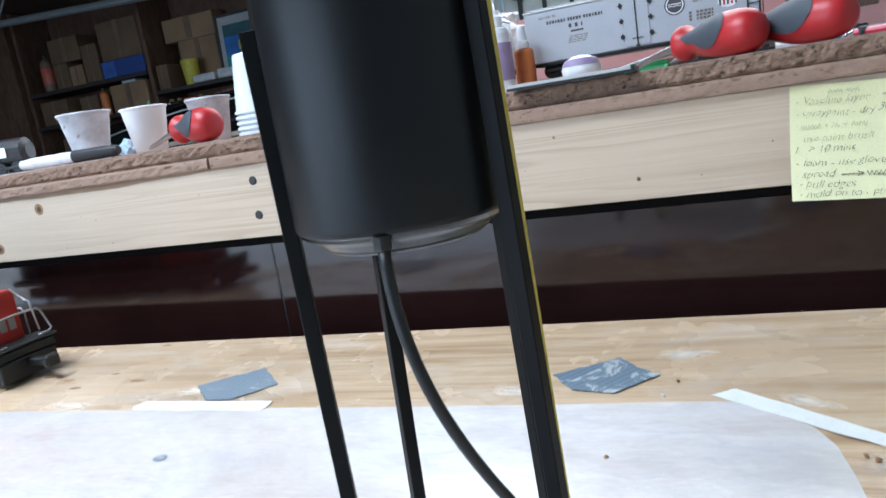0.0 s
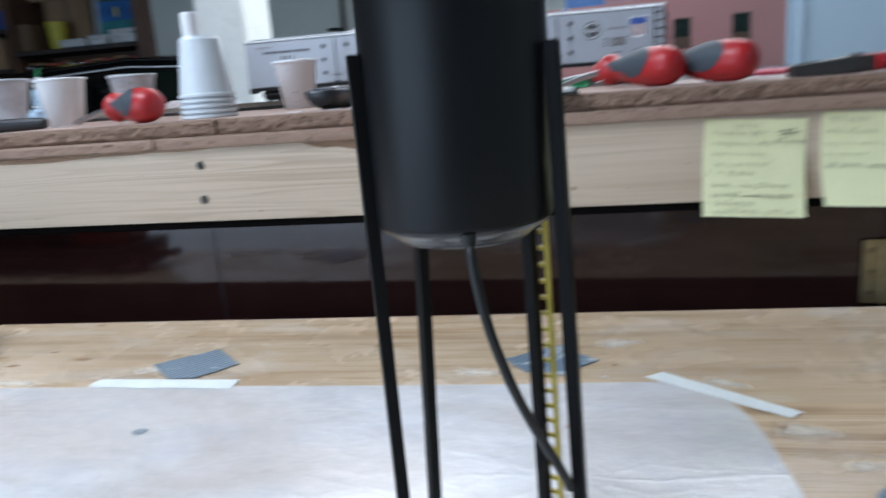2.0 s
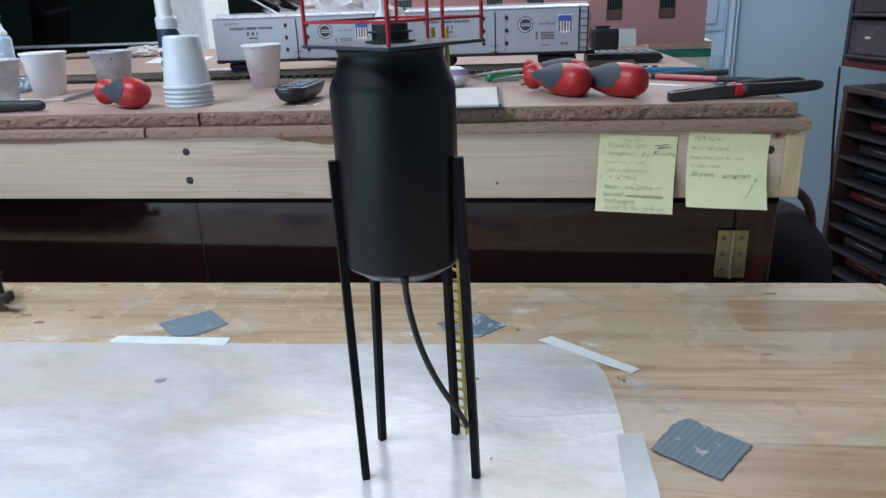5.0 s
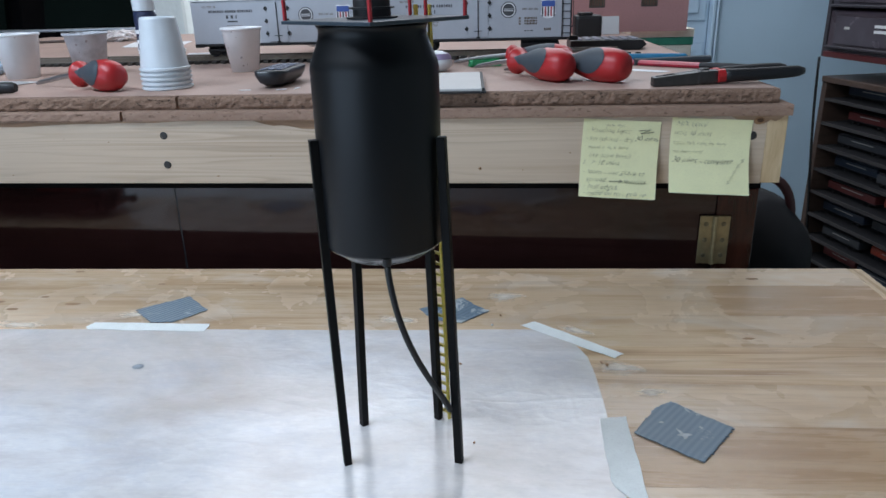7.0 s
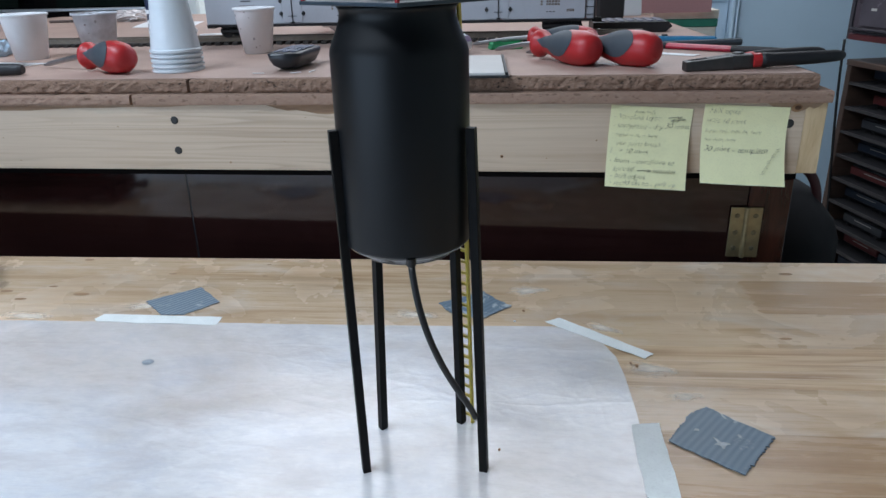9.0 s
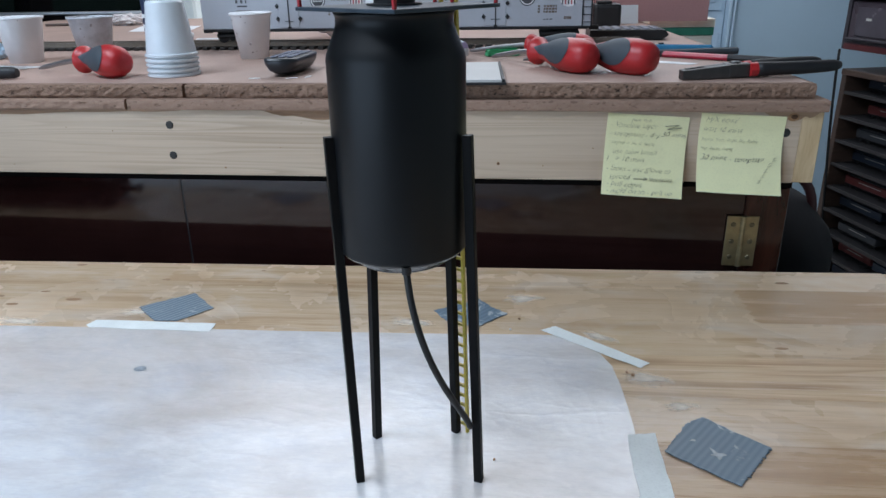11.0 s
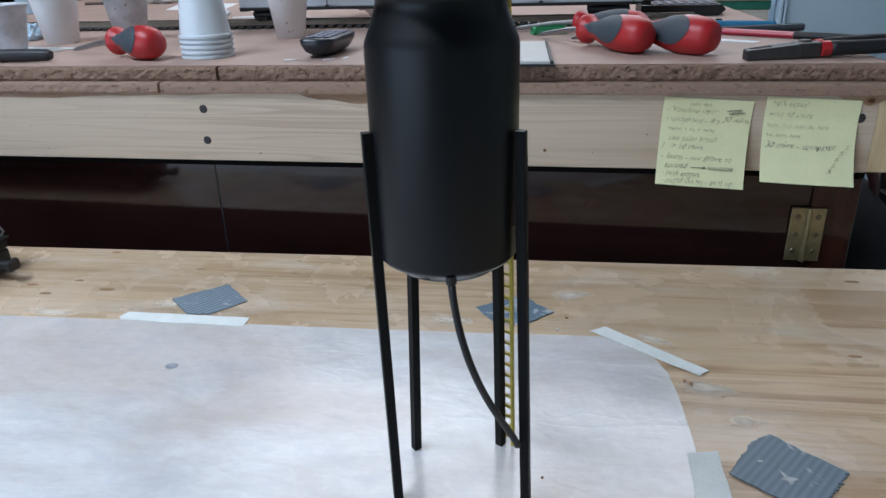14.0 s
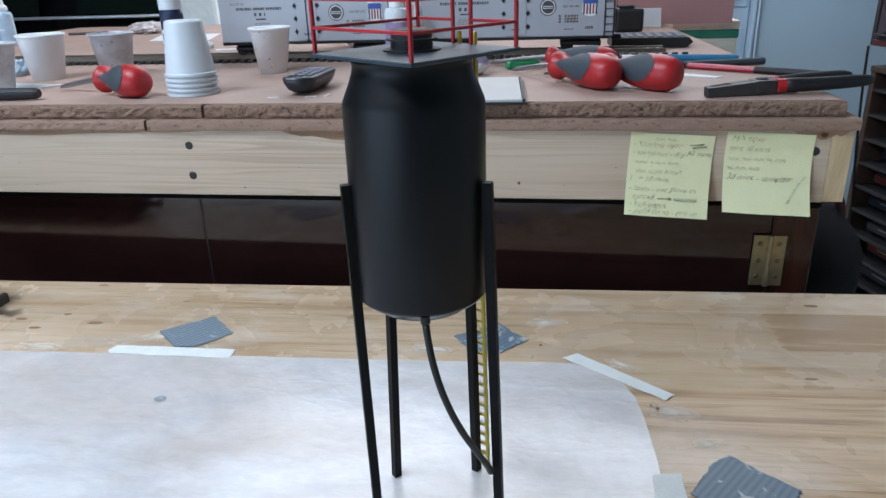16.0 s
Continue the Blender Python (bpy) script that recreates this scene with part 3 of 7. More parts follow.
# ---- the room ----
def room():
    x0, x1, y0, y1 = -6.2, 3.0, -5.0, 4.8
    g = part("floor", box(x0, y0, FLOOR_Z - 0.1, x1, y1, FLOOR_Z), CONCRETE)
    tagged(g, "grey concrete garage floor", "floor", kind="structure")
    c = part("ceiling", box(x0, y0, CEIL_Z, x1, y1, CEIL_Z + 0.1), CEILING)
    tagged(c, "dark brown boarded garage ceiling", "ceiling", kind="structure")
    walls = (("wall_north", (x0 - 0.15, y1, x1 + 0.15, y1 + 0.15)), ("wall_south", (x0 - 0.15, y0 - 0.15, x1 + 0.15, y0)),
             ("wall_west", (x0 - 0.15, y0, x0, y1)), ("wall_east", (x1, y0, x1 + 0.15, y1)))
    for name, (a, b, c, d) in walls:
        brown = name == "wall_west"
        w = part(name, box(a, b, FLOOR_Z, c, d, CEIL_Z), CABINET_WOOD if brown else WALL_GREY)
        tagged(w, "dark brown boarded garage wall" if brown else "grey-green painted garage wall", "wall", kind="structure")
    # unseen wall, added with a wide opening around the side daylight fill
    dw = bmesh.new()
    for a in ((-4.05, -2.25, FLOOR_Z, CEIL_Z), (2.25, 2.85, FLOOR_Z, CEIL_Z), (-2.25, 2.25, 1.42, CEIL_Z)):
        box(a[0], -0.18, a[2], a[1], -0.03, a[3], 0, dw)
    d = part("wall_garage_door", dw, WALL_GREY, m=pose(-3.1, -3.2, 0, 0, 0, -39.8))
    tagged(d, "unseen grey-green wall with an opening, added around the side fill lamp", "wall", kind="structure")
    col = part("column", box(-1.355, 2.2, FLOOR_Z, -1.162, 2.435, CEIL_Z, 0.008), STUCCO)
    tagged(col, "white rough stucco column from floor to ceiling", "column", kind="structure")


room()


# ---- the pine table ----
def finger_plank(a, b, y0, y1, left, right):
    """A board of the top, its jointed ends cut into small fingers."""
    g, teeth, deep = 0.00007, 12, 0.0046
    y0, y1 = y0 + g, y1 - g

    def end(x, jointed, s):
        if not jointed:
            return [(x, y0), (x, y1)]
        return [(x + s * g + deep * (0.5 - q % 2), y0 + (y1 - y0) * q / teeth) for q in range(teeth + 1)]
    return prism(end(b, right, -1) + end(a, left, 1)[::-1], -0.028, 0.0)


def table():
    t = thing("worktable", "pine board worktable with a worn varnished top", "table", TABLE_POSE)
    x0, x1, depth, w = -1.45, 0.357, 0.842, 0.0627
    rg = random.Random(8)
    edges = [0.0, -0.044, -0.1105, -0.168, -0.2255] + [-0.278 - k * w for k in range(10)]
    joints = {0: [-0.95, -0.354], 1: [-1.02, -0.62, 0.191], 2: [-0.98, -0.428], 3: [-0.9, -0.3], 5: [-1.1, -0.5, 0.07]}
    special = {1: (PINE_RED, "darker reddish pine board"), 3: (PINE_GRAIN, "pine board with strong dark grain lines"), 5: (PINE_BROWN, "browner pine board")}
    for k, (y1, y0) in enumerate(zip(edges, edges[1:])):
        cuts = list(joints.get(k, ()))
        if not cuts:
            cuts = [x0 + rg.uniform(0.2, 0.55)]
            while cuts[-1] < x1 - 0.75:
                cuts.append(cuts[-1] + rg.uniform(0.42, 0.7))
        cuts = [x0] + cuts + [x1 - 0.0142]
        for i, (a, b) in enumerate(zip(cuts, cuts[1:])):
            mat, label = special.get(k, (PINE_TABLE, "")) if i == len(cuts) - 2 else (PINE_TABLE, "")
            part("plank", finger_plank(a, b, y0, y1, i > 0, i < len(cuts) - 2), mat, t, label)
    for x, y, r in ((0.2400, -0.0273, 0.0042), (0.1952, -0.1535, 0.0034), (-0.4984, -0.0857, 0.0042), (-0.4739, -0.1022, 0.0040), (-0.4210, -0.0902, 0.0052), (-0.3536, -0.0416, 0.0028), (-0.2632, -0.0162, 0.0016), (-0.2583, -0.0443, 0.0016), (-0.4602, -0.0078, 0.0035), (-0.4587, -0.0740, 0.0030), (-0.5292, -0.0776, 0.0040)):
        ring = [(x + r * 1.5 * math.cos(q * math.pi / 8), y + r * 0.55 * math.sin(q * math.pi / 8)) for q in range(16)]
        part("knot", prism(ring, -0.0006, 0.00012), KNOT, t, "small dark brown knot")
    part("end_strip", box(x1 - 0.0140, edges[-1] + 0.0001, -0.028, x1, -0.0001, 0.0, 0.0012), PINE_LIP, t, "pale pine strip along the end of the top")
    part("apron", box(x0 + 0.05, -0.1, -0.11, x1 - 0.05, -0.075, -0.0285, 0.002), PINE_RAIL, t)
    part("apron", box(x0 + 0.05, -depth + 0.05, -0.11, x1 - 0.05, -depth + 0.075, -0.0285, 0.002), PINE_RAIL, t)
    for lx in (x0 + 0.06, x1 - 0.13):
        for ly in (-0.17, -depth + 0.08):
            part("leg", box(lx, ly, FLOOR_Z, lx + 0.07, ly + 0.07, -0.0285, 0.003), PINE_RAIL, t)
    return t


table()


# ---- the bench behind it ----
def ragged_board(name, x0, x1, y0, y1, z0, z1, edge_mat, parent, rough, step=0.004, label="", skew=0.0):
    """A board whose front edge is broken and crumbly; its face lies a hair above."""
    b = bmesh.new()
    n = int((x1 - x0) / step) if x1 - x0 < 0.9 else int((x1 - x0) / 0.005)
    rows = 5
    grid = []
    for i in range(n + 1):
        x = x0 + (x1 - x0) * i / n
        col = []
        for j in range(rows + 1):
            z = z0 + (z1 - z0) * j / rows
            d = noise.noise((x * 90, z * 160, 3.1)) * 0.5 + noise.noise((x * 260, z * 300, 7.7)) * 0.5
            d += 0.9 * max(0.0, noise.noise((x * 22, 5.0, z0 * 50)) - 0.25)
            inset = rough * (0.5 + d) + (rough * 0.5 if j in (0, rows) else 0)
            zz = z - (rough * 0.55 * max(0, noise.noise((x * 70, 1.0, 9.0)) + 0.1) if j == rows else 0)
            col.append(b.verts.new((x, y0 + inset, zz)))
        xb = x - skew * i / n
        col.append(b.verts.new((x, y0 + 0.012, z1)))
        col.append(b.verts.new((xb, y1, z1)))
        col.append(b.verts.new((xb, y1, z0)))
        grid.append(col)
    m = len(grid[0])
    for a, c in zip(grid, grid[1:]):
        for k in range(m):
            b.faces.new((a[k], c[k], c[(k + 1) % m], a[(k + 1) % m]))
    b.faces.new(grid[0])
    b.faces.new(list(reversed(grid[-1])))
    return part(name, b, edge_mat, parent, label)


def bench():
    b = thing("workbench", "raised workbench with a pine rail and a broken chipboard top", "workbench")
    part("front_rail", box(-1.225, 0.310, 0.0830, 0.2969, 0.348, 0.1515, 0.0005), PINE_RAIL, b, "knotty pale pine front rail")
    part("end_block", box(0.2970, 0.3103, 0.0835, 0.316, 0.352, 0.1512, 0.0005), PINE_END, b, "pale pine end block")
    part("end_rail", prism([(0.285, 0.353), (0.316, 0.353), (0.272, 1.5), (0.241, 1.5)], 0.083, 0.1515, None, 0.001), PINE_RAIL, b)
    part("back_rail", box(-1.225, 1.46, 0.083, 0.2395, 1.5, 0.1515, 0.0012), PINE_RAIL, b)
    ragged_board("lower_board", -1.235, -0.3700, 0.3055, 1.5, 0.1520, 0.1625, FIBRE_EDGE, b, 0.0016)
    ragged_board("lower_board", -0.367, 0.318, 0.3055, 1.5, 0.1520, 0.1625, FIBRE_EDGE, b, 0.0008, skew=0.043)
    ragged_board("top_board", -1.235, -0.3095, 0.3125, 1.5, 0.163, 0.1765, CHIP_EDGE, b, 0.0030, 0.0026, "crumbling chipboard")
    ragged_board("top_board", -0.306, 0.3065, 0.3125, 1.5, 0.163, 0.1765, CHIP_EDGE, b, 0.0027, 0.0026, "crumbling chipboard", 0.043)
    part("top_face", prism([(-1.233, 0.3205), (0.3035, 0.3205), (0.2605, 1.5), (-1.233, 1.5)], 0.1766, 0.1772), CHIP_TOP, b, "smooth pinkish chipboard face")
    for x in (-1.21, -0.9, 0.22):
        for y in (0.36, 1.41):
            part("leg", box(x, y, FLOOR_Z, x + 0.06, y + 0.045, 0.0825, 0.002), PINE_RAIL, b)
    # knots, screws and nail marks of the rail
    def disc(name, x, z, r, mat, y, h=0.0012, squash=1.0):
        part(name, lathe([(0, h), (r * 0.75, h), (r, h * 0.4), (r, 0)], 14, None, pose(x, y, z, 90) @ Matrix.Diagonal((1, squash, 1, 1))), mat, b, smooth=False)
    for x, z, r, s in ((-0.601, 0.136, 0.0062, 1.0), (-0.676, 0.098, 0.0075, 0.8), (-1.1, 0.11, 0.006, 0.9), (0.014, 0.099, 0.0016, 1.1), (0.289, 0.147, 0.006, 0.7)):
        disc("knot", x, z, r, KNOT, 0.3101, 0.0005, s)
        disc("knot_core", x + r * 0.1, z, r * 0.5, KNOT_DARK, 0.3096, 0.0003, s)
    for x, z in ((-0.3265, 0.136), (-0.3275, 0.104), (0.284, 0.132), (-1.02, 0.13), (-1.02, 0.1)):
        disc("screw", x, z, 0.0042, STEEL, 0.3101, 0.0010)
    for lift, (x, w, d, s) in enumerate(((-0.225, 0.125, 0.015, 2), (0.262, 0.05, 0.012, 5), (-0.80, 0.42, 0.007, 7), (-0.47, 0.16, 0.003, 9), (-0.63, 0.20, 0.004, 11))):
        top = [(x + w * k / 12, 0.1514) for k in range(13)]
        low = [(x + w * k / 12, 0.1512 - d * math.sin(math.pi * k / 12) ** 0.7 * (0.55 + 0.45 * noise.noise((k * 0.6, s, 1.5)))) for k in range(12, -1, -1)]
        part("wane_patch", prism(top[1:-1] + low, 0, 0.0002 + 0.00012 * lift, None, 0, pose(0, 0.3100, 0, 90)), WANE, b, "rough brown wane left on the rail")
    rng = random.Random(4)
    for _ in range(26):
        disc("nail_mark", rng.uniform(-0.75, 0.26), rng.uniform(0.086, 0.144), rng.uniform(0.0004, 0.0011), KNOT, 0.3101, 0.0003)
    return b


bench()


# ---- glossy dark cabinet under the bench ----
def cabinet():
    c = thing("glass_door_cabinet", "dark mahogany cabinet with glossy smoked glass doors below the bench", "cabinet")
    y = 0.327
    part("door", box(-1.2, y, -0.70, -0.334, y + 0.012, 0.0735, 0.0006), GLASS_DOOR, c, "smoked glass door")
    part("door", box(-0.3325, y, -0.70, 0.262, y + 0.012, 0.0735, 0.0006), GLASS_DOOR, c, "smoked glass door")
    # added filler strip keeps the door seam from reading black
    part("door_seal", box(-0.33395, y + 0.0004, -0.70, -0.33255, y + 0.011, 0.0735), REMOTE_DARK, c, "thin dark grey strip added to lighten the seam between the doors")
    part("stile", box(0.2625, y - 0.002, -0.9, 0.303, y + 0.03, 0.0735, 0.001), MAHOGANY, c)
    # near-black strip stands in for the dark gap between rail and doors
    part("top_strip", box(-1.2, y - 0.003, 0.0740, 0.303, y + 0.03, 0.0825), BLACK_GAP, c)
    part("side_panel", prism([(0.285, y + 0.0305), (0.303, y + 0.0305), (0.268, 1.3), (0.250, 1.3)], -0.9, 0.0735), MAHOGANY, c)
    part("plinth", box(-1.2, y + 0.001, FLOOR_Z, 0.262, y + 0.02, -0.701), MAHOGANY, c)
    h = part("hinge", box(0.246, y - 0.0042, -0.010, 0.2605, y - 0.0022, 0.044, 0.0006), BRASS, c, "worn brass butt hinge")
    part("leaf", box(0.2625, y - 0.0042, -0.010, 0.277, y - 0.0022, 0.044, 0.0006), BRASS, h)
    part("pin", tube([(0.2615, y - 0.0045, -0.010), (0.2615, y - 0.0045, 0.044)], 0.0026, 10), BRASS, h, smooth=False)
    for x in (0.2525, 0.2705):
        for z in (0.000, 0.017, 0.035):
            part("screw", lathe([(0, 0.0012), (0.002, 0.001), (0.0027, 0)], 10, None, pose(x, y - 0.0042, z, 90)), BRASS_SCREW, h)


cabinet()


# ---- the model water tower ----
CX, CY = -0.0230, -0.0340
CAN_R = 0.0339


def water_tower():
    t = thing("model_water_tower", "black model water tower made from a drinks can on four legs", "model tower", pose(CX, CY, 0))
    r = CAN_R
    under = [(0.0, 0.1465), (0.008, 0.1455), (0.016, 0.1425), (0.0205, 0.1395), (0.0232, 0.1379), (0.0250, 0.1376), (0.0262, 0.1382), (0.0276, 0.1398), (0.0300, 0.1412), (0.0322, 0.1424), (r - 0.0006, 0.1438)]
    prof = [(r - 0.0006, 0.1438), (r - 0.0001, 0.1446), (r, 0.1455), (r, 0.19), (r, 0.2395), (r - 0.0005, 0.2424), (r - 0.0020, 0.2460), (r - 0.0042, 0.2512), (r - 0.0056, 0.2553), (r - 0.0060, 0.2582), (r - 0.0056, 0.2600), (r - 0.0046, 0.2612), (0.0, 0.2612)]
    tank = part("tank", lathe(prof, 72), CAN_BLACK, t, "satin black sprayed drinks can", smooth=True)
    # glossier underside, its base tone lifted for the pale table mirrored in it
    part("base", lathe(under, 72), CAN_GLOSS, tank, "shiny black can bottom, toned up for the table's reflection", smooth=True)
    part("bottom_rim", lathe([(0.0232, 0.1380), (0.0246, 0.1368), (0.0260, 0.1380), (0.0246, 0.1387), (0.0232, 0.1380)], 48), CAN_GLOSS, tank, smooth=True)
    # legs, from foot to top, a little splayed
    for fx, fy, tx, ty, ang in ((-0.0512, -0.0517, -0.0547, -0.0512, 25), (0.0181, -0.0451, 0.0124, -0.0445, -12), (-0.0496, -0.0094, -0.0441, -0.0108, -45), (0.0003, 0.0010, -0.0022, -0.0059, 58)):
        w = 0.0024
        b = box(-w, -w, 0, w, w, 0.2045, 0.0003)
        b.transform(pose(0, 0, 0, 0, 0, ang))
        for v in b.verts:
            k = v.co.z / 0.2045
            v.co.x += k * (tx - fx)
            v.co.y += k * (ty - fy)
        part("leg", b, LEG_BLACK, t, m=pose(fx - CX, fy - CY, 0))
    # feed pipe and its collar
    pipe = curve_points((0.0067, -0.0315, 0.1405), (0.0133, -0.0495, 0.0947), (0.0328, -0.0214, 0.0578), (0.0365, -0.0150, 0.0400), 26)
    p = part("feed_pipe", tube(pipe, 0.0018, 10), HOSE_BLACK, t, "black rubber feed pipe", smooth=True)
    part("collar", lathe([(0, 0.1395), (0.0022, 0.1395), (0.0025, 0.1400), (0.0025, 0.1435), (0, 0.1435)], 14, None, pose(0.0067, -0.0315, 0)), HOSE_BLACK, p)
    # platform
    half = 0.0343
    base = pose(0.0019, 0.0005, 0.0006, 0, 0, -37)
    part("platform", box(-half, -half, 0.2615, half, half, 0.2633, 0.0003), PLATFORM, t, "dark grey square platform", m=base)
    hatch = part("hatch", lathe([(0.0, 0.2633), (0.0115, 0.2633), (0.0115, 0.2637), (0.0098, 0.2639), (0.0098, 0.2679), (0.0118, 0.2681), (0.0118, 0.2689), (0.0095, 0.2691), (0.0095, 0.2723), (0.0089, 0.2729), (0, 0.2729)], 36), HATCH, t, "black round hatch", m=pose(0.0002, 0.0005, 0.0006), smooth=False)
    part("hatch_flange", lathe([(0.0098, 0.2634), (0.0132, 0.2635), (0.0132, 0.2641), (0.0098, 0.2643)], 36), HATCH, hatch)
    # guard rail
    i, z0, z1, zm = half - 0.0016, 0.2633, 0.2880, 0.2745
    s = 0.00082
    rail = part("guard_rail", box(-i - s, -i - s, z0, -i + s, -i + s, z1, 0.0002), RAIL_RED, t, "red square-bar guard rail", m=base)
    g1, g2 = -0.0075, 0.0045
    for px, py in ((i, -i), (i, i), (-i, i), (g1, i), (g2, i)):
        part("post", box(px - s, py - s, z0, px + s, py + s, z1, 0.0002), RAIL_RED, rail)
    for z, q in ((z1 - 0.0009, 0.0008), (zm, 0.00072)):
        part("bar", box(-i + s, -i - q, z - q, i - s, -i + q, z + q, 0.0002), RAIL_RED, rail)
        part("bar", box(-i - q, -i + s, z - q, -i + q, i - s, z + q, 0.0002), RAIL_RED, rail)
        part("bar", box(i - q, -i + s, z - q, i + q, i - s, z + q, 0.0002), RAIL_RED, rail)
        part("bar", box(-i + s, i - q, z - q, g1 - s, i + q, z + q, 0.0002), RAIL_RED, rail)
        part("bar", box(g2 + s, i - q, z - q, i - s, i + q, z + q, 0.0002), RAIL_RED, rail)
    # ladder
    lad = thing("ladder", "", "", pose(0.0037 - CX, 0.0033 - CY, 0, 1.7, 0, -32))
    lad.parent = t
    lad["label"] = "yellow model ladder"
    for x in (-0.0048, 0.0048):
        part("stringer", box(x - 0.0008, -0.0012, 0, x + 0.0008, 0.0012, 0.2695, 0.0002), LADDER_YELLOW, lad)
    for k in range(36):
        z = 0.005 + k * 0.0073
        part("rung", box(-0.0040, -0.0008, z, 0.0040, 0.0008, z + 0.0016), LADDER_YELLOW, lad)


water_tower()


# ---- on the table: waxed paper, tapes ----
def paper_sheet():
    b = bmesh.new()
    rows, cols = 70, 90
    grid = []
    knots = ((0.1355, 0.068), (0.128, 0.0870), (0.118, 0.0975), (0.0895, 0.1092), (0.062, 0.1125), (0.02, 0.1148), (-0.07, 0.1165), (-0.6, 0.125))
    for j in range(rows + 1):
        y = 0.1355 - 0.70 * (j / rows) ** 1.25
        xr = next((p[1] + (q[1] - p[1]) * (p[0] - y) / (p[0] - q[0]) for p, q in zip(knots, knots[1:]) if q[0] <= y <= p[0]), 0.125)
        row = []
        for i in range(cols + 1):
            x = -1.0 + (xr + 1.0) * i / cols
            slant = 0.045 * (x - 0.05) + 0.0008 * noise.noise((x * 9, y * 9, 4.0))
            h = 0.0012 + 0.0011 * (noise.noise((x * 7, y * 16, 2.0)) + 0.35 * noise.noise((x * 21, y * 34, 5.0)))
            near = min(1.0, max(0.0, (math.hypot(x - CX, y - CY) - 0.05) / 0.06))
            h = 0.0004 + min(0.0004, max(0.0, h - 0.0008)) * near
            row.append(b.verts.new((x, y + slant, h)))
        grid.append(row)
    for a, c in zip(grid, grid[1:]):
        for k in range(cols):
            b.faces.new((a[k], a[k + 1], c[k + 1], c[k]))
    ob = part("waxed_paper_sheet", b, WAXED, smooth=True)
    return tagged(ob, "large crinkled translucent white waxed paper sheet on the table", "paper sheet")


paper_sheet()


def strip(name, poly, z, thick, mat, label, category, torn=0.0, seed=1, teeth=()):
    """A piece of tape lying flat, its ends torn a little."""
    rng = random.Random(seed)
    pts = []
    n = len(poly)
    for k in range(n):
        (ax, ay), (bx, by) = poly[k], poly[(k + 1) % n]
        steps = 28 if k in teeth else 9
        for s in range(steps):
            f = s / steps
            j = torn * (rng.random() - 0.5) * (0.4 if k in teeth else 1) if s else 0
            if k in teeth:
                j += 0.0012 * rng.random() * (-1) ** s
            L = math.hypot(bx - ax, by - ay) or 1
            pts.append((ax + (bx - ax) * f - (by - ay) / L * j, ay + (by - ay) * f + (bx - ax) / L * j))
    ob = part(name, prism(pts, z, z + thick), mat)
    return tagged(ob, label, category)


MT = "pale masking tape strip holding the paper edge down"
strip("masking_tape", [(-0.3265, 0.1182), (-0.2200, 0.1192), (-0.2188, 0.1215), (-0.2200, 0.1340), (-0.3280, 0.1318), (-0.3315, 0.1225)], 0.00085, 0.00018, MASKING, MT, "tape", 0.0012, 2)
strip("masking_tape", [(0.0566, 0.1443), (0.1298, 0.0898), (0.1378, 0.0976), (0.0693, 0.1520)], 0.00085, 0.00018, MASKING, MT, "tape", 0.0012, 3)
strip("masking_tape", [(0.1097, 0.0058), (0.1093, -0.058), (0.1130, -0.067), (0.1215, -0.076), (0.1292, -0.077), (0.1277, 0.0095)], 0.00085, 0.00018, MASKING, MT, "tape", 0.0012, 4)
strip("duct_tape_patch", [(-0.303, 0.1593), (-0.2756, 0.1344), (-0.2557, 0.1363), (-0.2343, 0.1629), (-0.2655, 0.1919)], 0.0006, 0.0005, DUCT_RIBBED, "grey ribbed duct tape patch with a slanted end", "tape", 0.0014, 5, (0,))
strip("duct_tape_patch", [(-0.0358, 0.1727), (-0.0203, 0.1515), (0.0047, 0.1463), (0.0287, 0.1718), (0.0157, 0.1825), (0.0022, 0.2000)], 0.0006, 0.0006, DUCT_SMEARED, "grey duct tape patch smeared with white", "tape", 0.0016, 6)
strip("duct_tape_patch", [(0.1305, -0.0092), (0.1682, -0.0376), (0.1960, 0.0001), (0.1608, 0.0298), (0.157, 0.0265), (0.1478, 0.0196), (0.1415, 0.0084)], 0.0006, 0.0006, DUCT, "square grey ribbed duct tape patch with ragged edges", "tape", 0.0016, 7, (1, 6))
for spot in ([(0.1580, -0.0030), (0.1604, -0.0050), (0.1618, -0.0080), (0.1662, -0.0084), (0.1672, -0.0100), (0.1640, -0.0112), (0.1628, -0.0142), (0.1612, -0.0146), (0.1608, -0.0118), (0.1572, -0.0104), (0.1596, -0.0088)],
             [(0.1480, 0.0028), (0.1492, 0.0048), (0.1516, 0.0044), (0.1508, 0.0024)]):
    s = part("glue_spot", prism(spot, 0.00112, 0.00124), GLUE_GREY)
    tagged(s, "small white dried glue smear on the duct tape", "smear", "glue spots on the duct tape")
ob = part("stain_spot", lathe([(0, 0.00105), (0.0035, 0.0010), (0.0048, 0.00085)], 16, None, pose(-0.247, 0.057, 0) @ Matrix.Diagonal((1, 0.8, 1, 1))), OIL_SPOT)
tagged(ob, "small blue-grey stain on the waxed paper", "stain")
